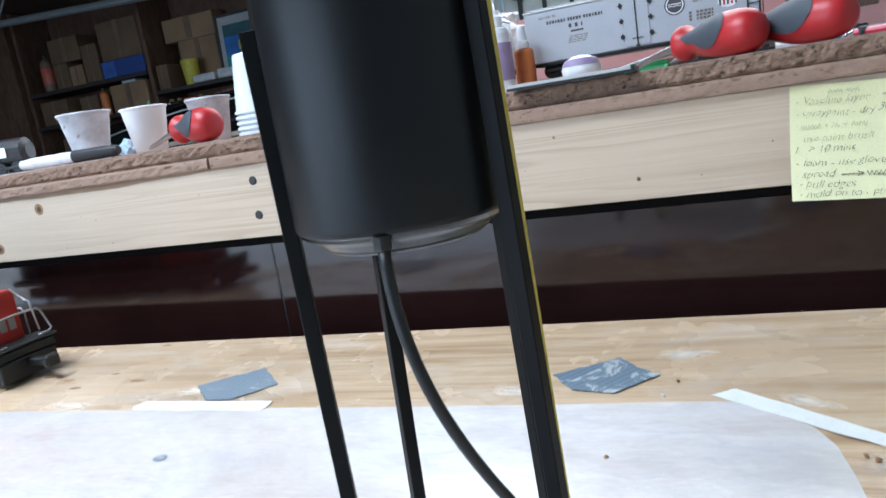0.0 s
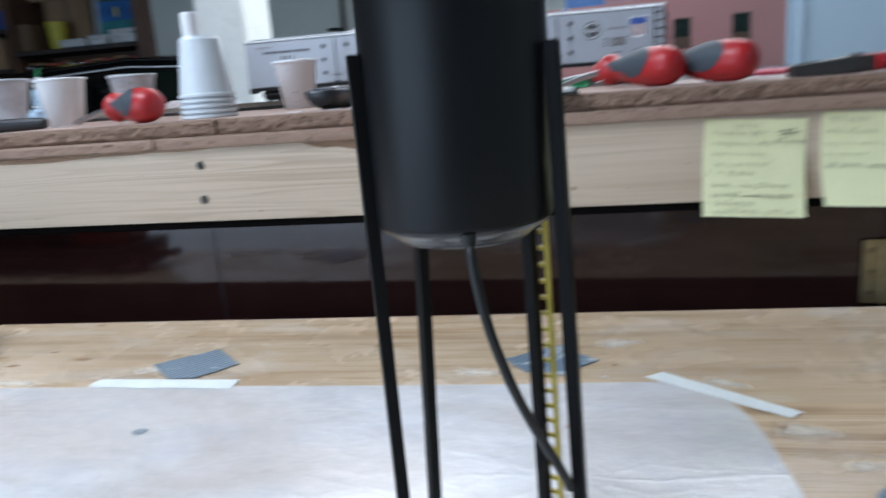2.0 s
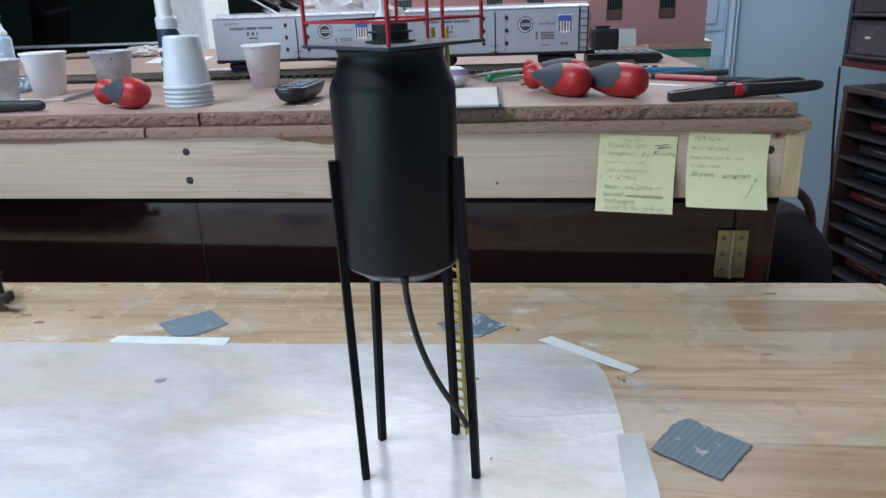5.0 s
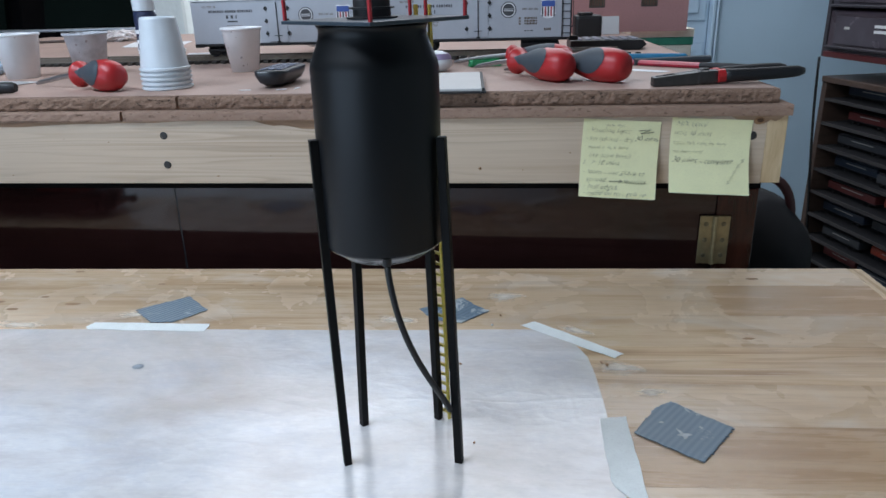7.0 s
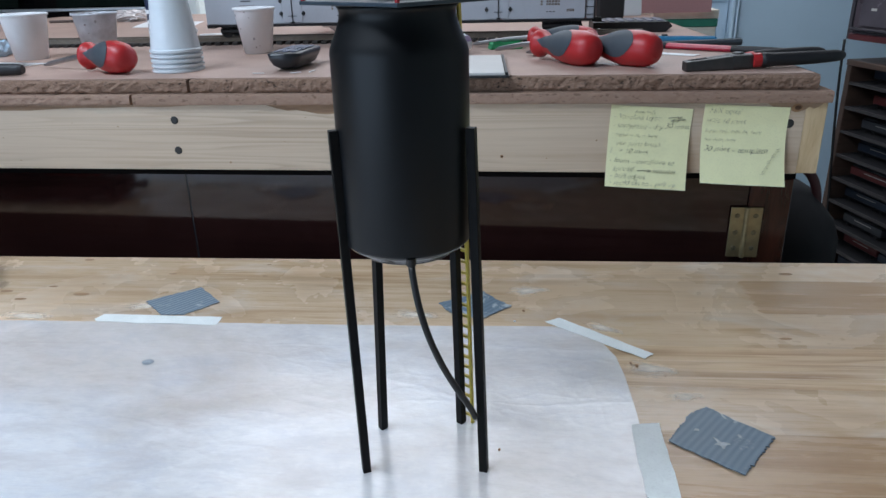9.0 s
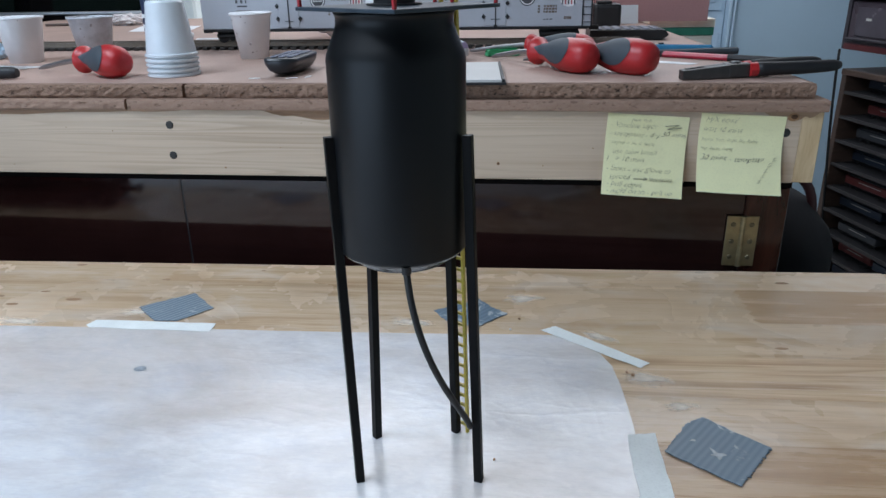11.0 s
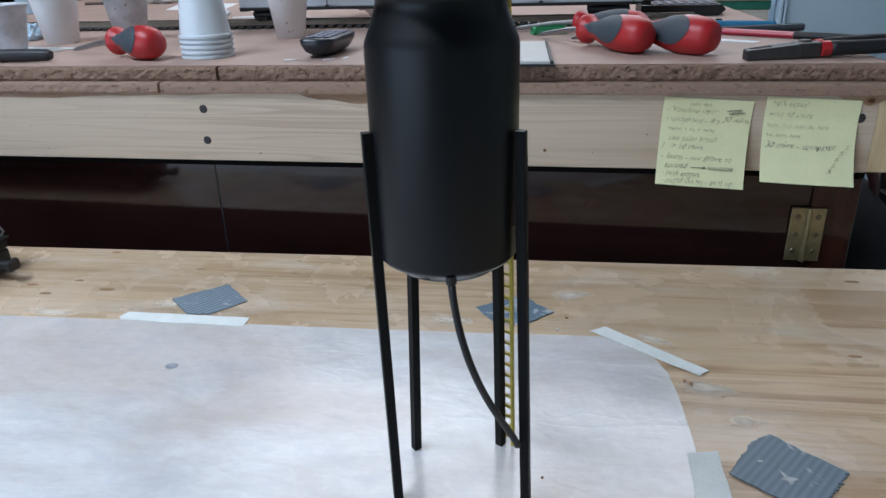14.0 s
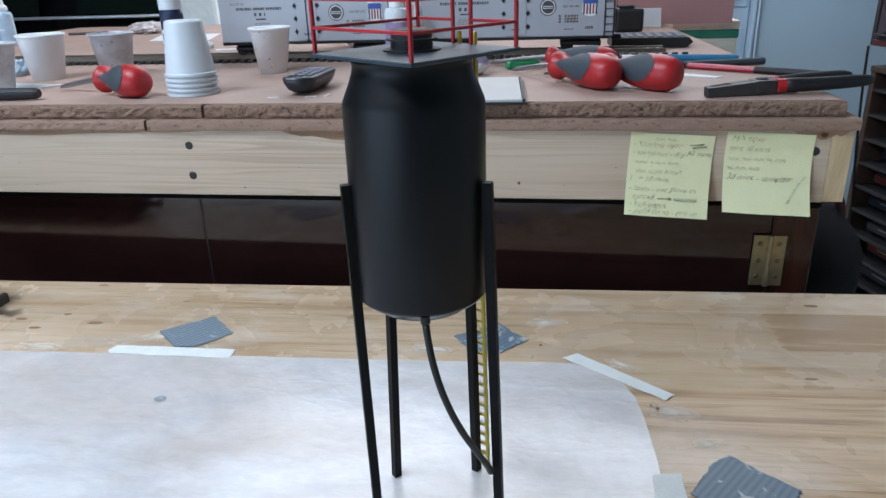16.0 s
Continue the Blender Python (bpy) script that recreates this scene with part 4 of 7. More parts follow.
# pale patches: dried glue smears together with table glare painted on
for x, y, w, h, a in ((0.105, 0.137, 0.07, 0.026, -30), (0.133, 0.078, 0.075, 0.040, -15), (0.150, 0.043, 0.04, 0.022, 0), (0.046, 0.205, 0.08, 0.04, 6), (-0.30, 0.150, 0.10, 0.03, 8), (-0.055, 0.150, 0.09, 0.03, -6), (-0.40, 0.125, 0.10, 0.03, -4)):
    ring = [(0.5 * w * q * math.cos(k * math.pi / 20), 0.5 * h * q * math.sin(k * math.pi / 20)) for k, q in ((k, 0.85 + 0.55 * noise.noise((1.7 * math.cos(k * math.pi / 20) + 40 * x, 1.7 * math.sin(k * math.pi / 20), 30 * y))) for k in range(40))]
    s = part("dried_smear", prism(ring, 0.00015, 0.00045), SMEAR, m=pose(x, y, 0, 0, 0, a))
    tagged(s, "thin whitish patch of dried glue and painted glare on the pine table", "smear", "glue smears on the table")
rng = random.Random(11)
for k, (x, y) in enumerate(((0.0390, 0.1628), (0.0099, 0.0743), (0.0263, -0.0266), (0.119, 0.082), (0.1225, 0.079), (0.141, 0.066), (0.0318, 0.143))):
    cr = bmesh.new()
    bmesh.ops.create_icosphere(cr, subdivisions=1, radius=0.0008 + 0.0007 * rng.random())
    for v in cr.verts:
        v.co *= 0.7 + 0.6 * rng.random()
    cr.transform(pose(x, y, 0.0012))
    tagged(part("crumb", cr, WHITE_CARD if k == 6 else KNOT), "tiny dark crumb lying on the work surface", "crumb", "crumbs on the table")


# ---- sticky notes ----
def note_hang(v, h, curl):
    """How far out and how far down a hanging note is, a share v of its length h below the glued edge."""
    down, n = 0.0, 40
    for q in range(n):
        m = v * (q + 0.5) / n
        slope = min(0.97, curl * 1.5 * max(0.0, m - 0.2) ** 0.5 / h)
        down += h * v / n * math.sqrt(1 - slope ** 2)
    return -curl * max(0.0, v - 0.2) ** 1.5, -down


def sticky_note(x, z, w, h, lines, lean, curl):
    n = thing("sticky_note", "yellow sticky note with pencil handwriting on the bench rail", "sticky note", pose(x, 0.3093, z, 0, lean, 0), "notes on the rail")
    b = bmesh.new()
    N = 16
    grid = []

    for j in range(N + 1):
        out, down = note_hang(j / N, h, curl)
        row = []
        for i in range(7):
            wave = 0.0006 * math.sin(i * 0.9 + lean) * (j / N) ** 2
            row.append(b.verts.new((w * i / 6, out + wave - 0.0003, down)))
        grid.append(row)
    for a, c in zip(grid, grid[1:]):
        for k in range(6):
            b.faces.new((a[k], c[k], c[k + 1], a[k + 1]))
    part("sheet", b, NOTE, n, smooth=True)
    for text, u, v, size in lines:
        yy, zz = note_hang(v, h, curl)
        yy -= 0.0013
        tilt = math.degrees(math.asin(min(0.97, curl * 1.5 * max(0, v - 0.2) ** 0.5 / h)))
        if text[0] == "~":
            # pencil too faint to make out: a wavering bar for each word
            x = w * u
            for mm in map(int, text[1:].split()):
                m = 2 * mm
                pts = [(x + 0.0005 * k, yy, zz + 0.0014 + 0.0014 * math.sin(k * 1.55 + mm) + 0.0005 * math.sin(k * 0.63)) for k in range(m)]
                part("faint_line", tube(pts, 0.00014, 4), FAINT_INK, n)
                x += 0.001 * mm + 0.0022
            continue
        words(text, size * 0.97, INK if text[:2] == "30" else MID_INK if text in DARK_LINES else FAINT_INK, n, pose(w * u, yy, zz, 90 - tilt, 0, 0), slant=0.35, weight=-0.00014)
    return n


DARK_LINES = ("I   > 10 mins", "- foam - use glove to", "spread", "- pull edges", "- mold on to - pull up")
NOTE_A = [("~9 8", 0.30, 0.085, 0.0060), ("- Vaseline layer", 0.04, 0.165, 0.0074), ("- spraypaint - dry", 0.04, 0.265, 0.0070), ("30 mins", 0.68, 0.250, 0.0074), ("~1 12 2 5 2 10", 0.05, 0.37, 0.0066),
          ("use paint brush", 0.10, 0.475, 0.0070), ("I   > 10 mins", 0.03, 0.575, 0.0074), ("- foam - use glove to", 0.03, 0.69, 0.0076), ("spread", 0.08, 0.79, 0.0076), ("- pull edges", 0.05, 0.88, 0.0076), ("- mold on to - pull up", 0.05, 0.965, 0.0074)]
NOTE_B = [("MIX equal", 0.05, 0.10, 0.0074), ("wait 10 mins", 0.04, 0.22, 0.0072), ("~11 8 9 5 10", 0.04, 0.34, 0.0064), ("~6 9 10", 0.04, 0.45, 0.0068), ("30 mins - template", 0.03, 0.575, 0.0080)]
na = sticky_note(0.1188, 0.1505, 0.0765, 0.079, NOTE_A, 3.2, 0.028)
y, z = note_hang(0.78, 0.079, 0.028)
part("arrow", tube([(0.030, y - 0.0012, z), (0.043, y - 0.0012, z + 0.0004)], 0.00030, 5), INK, na)
part("arrow", tube([(0.0395, y - 0.0012, z + 0.0018), (0.043, y - 0.0012, z + 0.0004), (0.0395, y - 0.0012, z - 0.0012)], 0.00030, 5), INK, na)
part("scribble", tube([(0.045 + 0.0013 * k, y - 0.0013, z + 0.0003 + 0.0015 * (-1) ** k) for k in range(17)], 0.00034, 5), INK, na)
part("scribble", tube([(0.055, -0.0010, -0.0098), (0.0675, -0.0010, -0.0080), (0.0575, -0.0010, -0.0125), (0.0705, -0.0010, -0.0105)], 0.00030, 5), INK, na)
nb = sticky_note(0.2055, 0.1508, 0.0775, 0.0765, NOTE_B, 2.6, 0.036)
for x, v in ((0.0555, 0.84), (0.0585, 0.77), (0.0610, 0.70), (0.0650, 0.62), (0.0690, 0.55)):
    y, z = note_hang(v, 0.0765, 0.036)
    y -= 0.0014
    part("scribble", tube([(x, y, z), (x + 0.0030, y, z + 0.0006), (x + 0.0008, y + 0.0008, z + 0.0022), (x + 0.0036, y + 0.0010, z + 0.0030)], 0.00026, 5), FAINT_INK, nb)


# ---- cups on the bench ----
def cup(x, y, rt, rb, h, mat, label, spots=0, seed=0, crust=False):
    c = thing("plastic_cup", label, "cup", pose(x, y, BENCH_Z + 0.0013), "cups on the bench")
    th = 0.0008
    prof = [(0, 0.0015), (rb - 0.002, 0.0012), (rb - 0.001, 0), (rb, 0), (rb + (rt - rb) * 0.93, h * 0.93), (rt - 0.0002, h - 0.0035), (rt + 0.0012, h - 0.003), (rt + 0.0014, h - 0.0006), (rt + 0.0004, h), (rt - 0.0008, h - 0.0008),
            (rb + (rt - rb) * 0.93 - th, h * 0.93), (rb - th, 0.0024), (0, 0.0024)]
    part("body", lathe(prof, 40), mat, c, smooth=True)
    rg = random.Random(seed)
    for _ in range(spots):
        a, v = rg.uniform(3.6, 5.4), rg.uniform(0.15, 0.97)
        rr = rb + (rt - rb) * v + 0.0002
        part("drip", lathe([(0, 0.0004), (rg.uniform(0.0005, 0.0016), 0)], 8, None, pose(rr * math.cos(a), rr * math.sin(a), h * v, 90, 0, math.degrees(a) - 270)), PAINT_SPOT, c)
    if crust:
        rim = [(rt * math.cos(a), rt * math.sin(a), h + 0.0003 - 0.002 * abs(noise.noise((k * 0.31, 2.0, 5.0)))) for k, a in ((k, 2.2 + k * 0.1) for k in range(34))]
        part("resin_crust", tube(rim, [0.0005 + 0.0012 * abs(noise.noise((k * 0.45, 1.0, 0.3))) for k in range(34)], 6), PAINT_SPOT, c, "grey-brown dried resin along the rim")
    return c


cup(-0.3195, 0.551, 0.0262, 0.0180, 0.0575, CUP_WHITE, "white plastic cup with a few dried paint spots", 9, 1)
cup(-0.6175, 0.511, 0.0285, 0.0200, 0.0580, CUP_WHITE, "plain white plastic mixing cup on the bench", 2, 2)
cup(-0.6095, 0.4065, 0.0285, 0.0180, 0.0560, CUP_STREAKED, "white plastic mixing cup streaked with grey resin", 12, 3)
cup(-0.532, 0.5335, 0.0275, 0.0190, 0.0560, CUP_STREAKED, "greyish plastic mixing cup with dried resin at the rim", 10, 4, True)


def cup_stack():
    s = thing("cup_stack", "upturned stack of nested white plastic cups", "cup stack", pose(-0.3495, 0.383, BENCH_Z + 0.0013))
    rt, rb, h = 0.0263, 0.0195, 0.0575
    for k in range(5):
        z = 0.0052 * k
        prof = [(rt + 0.0005, z), (rt + 0.0017, z + 0.0006), (rt + 0.0017, z + 0.0030), (rt, z + 0.0036)]
        prof += [(rb + 0.0004, z + h - 0.002), (rb - 0.001, z + h), (rb - 0.0022, z + h - 0.0012), (0, z + h - 0.0012)] if k == 4 else [(rt - 0.0012, z + 0.008), (rt - 0.0022, z + 0.008), (rt - 0.001, z)]
        part("cup", lathe(prof, 48), CUP_GREY, s, smooth=False)


cup_stack()


# ---- tools on the bench ----
def screwdriver(butt, direction, label, length=0.098, r=0.0185, roll=0.0, pad=0.9):
    """Lies on the bench: butt end at the origin, blade along +x."""
    s = thing("screwdriver", label, "screwdriver", pose(butt[0], butt[1], BENCH_Z + 0.0013 + r * 0.97, 0, 0, direction), "screwdrivers on the bench")
    L = length
    prof = [(0, 0), (r * 0.42, 0.0004), (r * 0.70, 0.0030), (r * 0.90, 0.010), (r, 0.022), (r * 0.99, L * 0.38), (r * 0.90, L * 0.50), (r * 0.76, L * 0.61), (r * 0.62, L * 0.70), (r * 0.55, L * 0.77), (r * 0.56, L * 0.81), (r * 0.72, L * 0.86), (r * 0.84, L * 0.90), (r * 0.84, L * 0.93), (r * 0.70, L * 0.96), (r * 0.34, L * 0.985), (0, L)]
    turn = pose(0, 0, 0, 0, 90, 0)
    part("handle", lathe(prof, 32, None, pose(0, 0, 0, roll) @ turn), TOOL_RED, s, "red plastic handle", smooth=True)
    # soft grey grip insets on the flanks
    for side, u0, u1, wide in ((0, 0.20, 0.84, pad), (180, 0.20, 0.84, pad)):
        g = bmesh.new()
        N, M = 26, 8
        gr = []
        for i in range(N + 1):
            u = 0.5 - 0.5 * math.cos(math.pi * i / N)
            xx = L * (u0 + (u1 - u0) * u)
            rr = np.interp(xx, [p[1] for p in prof], [p[0] for p in prof]) + 0.0007
            v = (xx / L - u0) / (u1 - u0)
            bulb = wide * max(0.0, 1 - ((v - 0.38) / 0.38) ** 2) ** 0.62
            half = 0.03 + max(bulb, 0.62 * wide * min(1.0, max(0.0, v - 0.3) * 5) * min(1.0, (1 - v) * 9))
            gr.append([g.verts.new((xx, rr * math.sin(q), rr * math.cos(q))) for q in (half * (2 * k / M - 1) for k in range(M + 1))])
        for c0, c1 in zip(gr, gr[1:]):
            for k in range(M):
                g.faces.new((c0[k], c0[k + 1], c1[k + 1], c1[k]))
        g.transform(pose(0, 0, 0, side + roll))
        part("grip", g, TOOL_GREY, s, "grey rubber grip", smooth=True)
    drop = -r * 0.97 + 0.003
    part("blade", tube([(L - 0.004, 0, 0), (L + 0.03, 0, drop * 0.3), (L + 0.075, 0, drop * 0.85), (L + 0.085, 0, drop)], [0.003, 0.0029, 0.0027, 0.0014], 10), BLADE_STEEL, s, "bright steel blade")
    return s


screwdriver((-0.3885, 0.353), 156, "screwdriver with a fat red and grey handle", 0.076, 0.0178, -70, 0.9)
screwdriver((0.1062, 0.3705), 126, "stubby red and grey screwdriver beside its twin", 0.100, 0.0180, -66)
screwdriver((0.1665, 0.360), 136, "fat red and grey screwdriver near the bench edge", 0.096, 0.0182, -64)
screwdriver((0.118, 0.502), 150, "red and dark grey screwdriver lying behind two others", 0.092, 0.0155, -45, 1.25)


def pliers():
    p = thing("pliers", "steel pliers with black grips and red collars", "pliers", pose(0.1885, 0.333, BENCH_Z + 0.0013, 0, 0, 17) @ Matrix.Diagonal((0.99, 0.93, 0.93, 1)))
    for a, b0, b1 in ((0.0, -0.005, 0.0042), (0.002, 0.0052, 0.014)):
        jaw = box(a, b0, 0.0002, 0.051, b1, 0.0150, 0.0016, None, 2)
        for v in jaw.verts:
            f = min(1.0, max(0.0, v.co.x / 0.05))
            v.co.z = 0.0002 + (v.co.z - 0.0002) * (0.66 + 0.30 * f)
            v.co.y = 0.0047 + (v.co.y - 0.0047) * (0.72 + 0.28 * f)
        part("jaw", jaw, PLIER_STEEL, p)
    for k in range(9):
        part("tooth", box(0.006 + 0.0022 * k, 0.0018, 0.0098 + 0.00015 * k, 0.0070 + 0.0022 * k, 0.0078, 0.0112 + 0.0002 * k), PLIER_STEEL, p)
    part("pivot", lathe([(0, 0.017), (0.005, 0.0165), (0.006, 0.0150), (0.006, 0.0)], 16, None, pose(0.057, 0.004, 0.0004)), PLIER_STEEL, p)
    part("shank", box(0.047, -0.006, 0.001, 0.073, 0.013, 0.0150, 0.002, None, 2), PLIER_STEEL, p)
    for s, bow in ((-1, 0.004), (1, 0.011)):
        y0 = 0.003 + s * 0.006
        part("collar", tube([(0.069, y0, 0.0085), (0.0765, y0 + s * 0.001, 0.009)], 0.0074, 12), TOOL_RED, p, "red collar", smooth=False)
        path = curve_points((0.076, y0 + s * 0.001, 0.009), (0.10, y0 + s * (bow + 0.004), 0.009), (0.14, y0 + s * bow * 1.6, 0.0095), (0.165, y0 + s * bow * 1.3, 0.010), 12)
        part("grip", tube(path, [0.0072, 0.0073, 0.0072, 0.0071, 0.0070, 0.0070, 0.0070, 0.0069, 0.0068, 0.0066, 0.0064, 0.006, 0.004], 12), TOOL_BLACK, p, "black rubber grip", smooth=True)


pliers()


def rod(name, a, b, r, mat, label, category, tail=None, tip=None):
    """A pencil or brush lying on the bench from a to b."""
    t = thing(name, label, category, pose(a[0], a[1], BENCH_Z + 0.0013 + r, 0, 0, math.degrees(math.atan2(b[1] - a[1], b[0] - a[0]))))
    L = math.hypot(b[0] - a[0], b[1] - a[1])
    part("barrel", tube([(0, 0, 0), (L, 0, 0)], r, 8), mat, t)
    if tail:
        part("tail", tube([(L + 0.0003, 0, 0), (L + tail[0] * 0.5, 0, 0), (L + tail[0] - 0.003, 0, 0), (L + tail[0], 0, 0)], [r * 1.1, r * 1.2, r * 1.1, r * 0.6], 10), tail[1], t, smooth=False)
    if tip:
        part("tip", tube([(-0.0003, 0, 0), (-0.012, 0, -r * 0.7)], [r * 0.95, r * 0.2], 8), tip, t)


rod("brush", (0.1976, 0.5417), (0.2708, 0.4904), 0.0036, PENCIL_RED, "red handled brush with a black end", "brush", (0.07, TOOL_BLACK), BRIGHT_STEEL)
rod("blue_brush", (0.1366, 0.6175), (0.187, 0.610), 0.0040, WHITE_CARD, "white and blue handled brush lying among tools", "brush", (0.093, PENCIL_BLUE))
rod("grey_pen", (0.200, 0.536), (0.2999, 0.5621), 0.0044, TOOL_GREY, "dark grey pen beside the brushes", "pen")
s = part("paper_strip", prism([(0.170, 0.487), (0.222, 0.455), (0.232, 0.466), (0.182, 0.500)], 0, 0.0006), WHITE_CARD, m=pose(0, 0, BENCH_Z + 0.0013))
tagged(s, "small strip of white paper under the brushes", "paper")


def marker():
    t = thing("marker_pen", "white marker pen with a black cap", "marker", pose(-0.5135, 0.350, BENCH_Z + 0.0083, 0, 0, 184))
    part("cap", tube([(0, 0, 0), (0.004, 0, 0), (0.03, 0, 0), (0.058, 0, 0), (0.0582, 0, 0)], [0.0045, 0.006, 0.0066, 0.0068, 0.0068], 14), TOOL_BLACK, t, "black cap", smooth=False)
    part("barrel", tube([(0.0585, 0, 0), (0.115, 0, 0), (0.132, 0, 0)], [0.0062, 0.0064, 0.0048], 14), PALE_PLASTIC, t, smooth=False)


marker()


def sheet_of_paper():
    s = part("paper_sheet", prism([(-0.93, 0.335), (-0.60, 0.36), (-0.56, 0.46), (-0.9, 0.52)], BENCH_Z + 0.0013, BENCH_Z + 0.0018), WHITE_CARD)
    tagged(s, "white paper sheet under the mixing cups", "paper")


sheet_of_paper()


def remote():
    t = thing("remote_control", "dark handheld remote with grey buttons, lying face up", "remote control", pose(-0.222, 0.361, BENCH_Z + 0.0013, 0, 0, 88))
    L, W = 0.086, 0.037
    b = bmesh.new()
    rings = []
    section = ((-0.5, 1.0), (-0.46, 0.62), (-0.34, 0.18), (-0.16, 0.0), (0.16, 0.0), (0.34, 0.18), (0.46, 0.62), (0.5, 1.0), (0.44, 1.08), (-0.44, 1.08))
    for i in range(19):
        u = i / 18
        e = abs(2 * u - 1)
        w = W * (1 - 0.34 * max(0.0, e - 0.80) ** 2 / 0.04)
        zb = 0.0002 + 0.014 * max(0.0, e - 0.45) ** 1.8
        rings.append([b.verts.new((L * u, w * a, zb + (0.0178 - zb) * c)) for a, c in section])
    n = len(section)
    for a, c in zip(rings, rings[1:]):
        for k in range(n):
            b.faces.new((a[k], a[(k + 1) % n], c[(k + 1) % n], c[k]))
    b.faces.new(list(reversed(rings[0])))
    b.faces.new(rings[-1])
    part("case", b, REMOTE_DARK, t, smooth=True)
    part("screen", box(0.068, -0.012, 0.0191, 0.079, 0.012, 0.0200, 0.0004), KEY_GREY, t)
    for i in range(5):
        for j in range(3):
            part("button", box(0.010 + 0.0113 * i, -0.0131 + 0.0092 * j, 0.0191, 0.0182 + 0.0113 * i, -0.0065 + 0.0092 * j, 0.0208, 0.0007), KEY_GREY, t)


remote()


def card_pad():
    t = thing("card_pad", "stack of thin grey cards with a dark backing", "card pad", pose(0, 0, BENCH_Z + 0.0013))
    part("backing", prism([(-0.075, 0.300), (0.021, 0.303), (0.0195, 0.325), (-0.075, 0.330)], 0.0002, 0.0022), BLACK_TRIM, t, "dark backing strip")
    part("card", prism([(-0.075, 0.304), (0.0165, 0.3065), (0.007, 0.452), (-0.075, 0.445)], 0.0023, 0.0046, None, 0.0003), GREY_CARD, t)
    part("edge_strip", prism([(0.017, 0.3065), (0.0195, 0.3065), (0.010, 0.452), (0.0075, 0.452)], 0.0002, 0.0050), BLACK_TRIM, t)


card_pad()


def bottle(x, y, r, h, body, cap, label, spout=0.0, spout_mat=None, band=None):
    t = thing("bottle", label, "bottle", pose(x, y, BENCH_Z + 0.0013))
    hb = h * 0.66
    part("body", lathe([(0, 0), (r * 0.95, 0), (r, 0.002), (r, hb * 0.9), (r * 0.9, hb * 0.97), (r * 0.55, hb), (0, hb)], 28), body, t, smooth=False)
    part("cap", lathe([(0, hb), (r * 0.62, hb + 0.0002), (r * 0.62, hb + h * 0.10), (r * 0.5, hb + h * 0.12), (r * 0.42, h - spout), (r * 0.30, h - spout), (0, h - spout)], 24), cap, t, smooth=False)
    if spout:
        part("spout", tube([(0, 0, h - spout), (0, 0, h - spout * 0.3), (0.002, 0, h)], [r * 0.22, r * 0.14, r * 0.10], 10), spout_mat or cap, t)
    if band:
        part("label_band", lathe([(r + 0.0003, hb * 0.2), (r + 0.0004, hb * 0.21), (r + 0.0004, hb * 0.75), (r + 0.0003, hb * 0.76)], 28), band, t, smooth=False)


pump = thing("bottle", "navy bottle with a frosted white cap behind the cups", "bottle", pose(-0.4566, 0.5605, BENCH_Z + 0.0013))
part("body", lathe([(0, 0), (0.0142, 0), (0.0150, 0.002), (0.0150, 0.076), (0.0135, 0.081), (0, 0.0815)], 28), NAVY, pump, smooth=False)
part("collar", lathe([(0, 0.0817), (0.0146, 0.0817), (0.0146, 0.095), (0.0135, 0.0975), (0, 0.0975)], 28), CUP_GREY, pump, smooth=False)
part("cap", lathe([(0, 0.0977), (0.0113, 0.0977), (0.0109, 0.123), (0.0100, 0.1265), (0, 0.127)], 28), CUP_WHITE, pump, "frosted white cap", smooth=False)
for k in range(3):
    part("label_bar", box(-0.009, -0.0160, 0.026 + 0.013 * k, 0.007 - 0.002 * k, -0.0151, 0.031 + 0.013 * k), CUP_WHITE, pump)
glue = thing("glue_bottle", "small pale blue glue bottle with a green tipped nozzle", "bottle", pose(-1.055, 1.0, BENCH_Z + 0.0013) @ Matrix.Diagonal((1.45, 1.45, 1.0, 1)))
part("body", lathe([(0, 0), (0.0105, 0), (0.0112, 0.002), (0.0112, 0.060), (0.0095, 0.066), (0.005, 0.068), (0, 0.068)], 24), PALE_BLUE, glue, smooth=False)
part("nozzle", lathe([(0, 0.0682), (0.0068, 0.0682), (0.0072, 0.075), (0.004, 0.080), (0.0022, 0.091), (0, 0.091)], 20), CUP_WHITE, glue, "white nozzle", smooth=False)
part("tip", tube([(0, 0, 0.0912), (0.0008, 0, 0.099), (0.004, 0, 0.108)], [0.0016, 0.0013, 0.0011], 8), GREEN_BRIGHT, glue, "green tip")
part("label_bar", box(-0.006, -0.0120, 0.030, 0.006, -0.0113, 0.034), CUP_GREY, glue)
bottle(-0.158, 0.592, 0.0165, 0.115, PALE_PLASTIC, CUP_WHITE, "pale squeeze bottle with a purple label", 0.02, CUP_WHITE, PURPLE)
bottle(-0.136, 0.628, 0.012, 0.075, ORANGE, PALE_PLASTIC, "small orange bottle with a clear cap")


def glue_egg():
    t = thing("round_container", "small round white container with a purple mark", "container", pose(-0.050, 0.505, BENCH_Z + 0.0013))
    part("shell", lathe([(0, 0), (0.012, 0.001), (0.019, 0.007), (0.020, 0.013), (0.016, 0.021), (0.008, 0.025), (0, 0.026)], 24), PALE_PLASTIC, t, smooth=True)
    part("mark", lathe([(0.0192, 0.0155), (0.0178, 0.0190), (0.0150, 0.0222)], 24, None, pose(0, 0, 0.0002)), PURPLE, t, smooth=True)


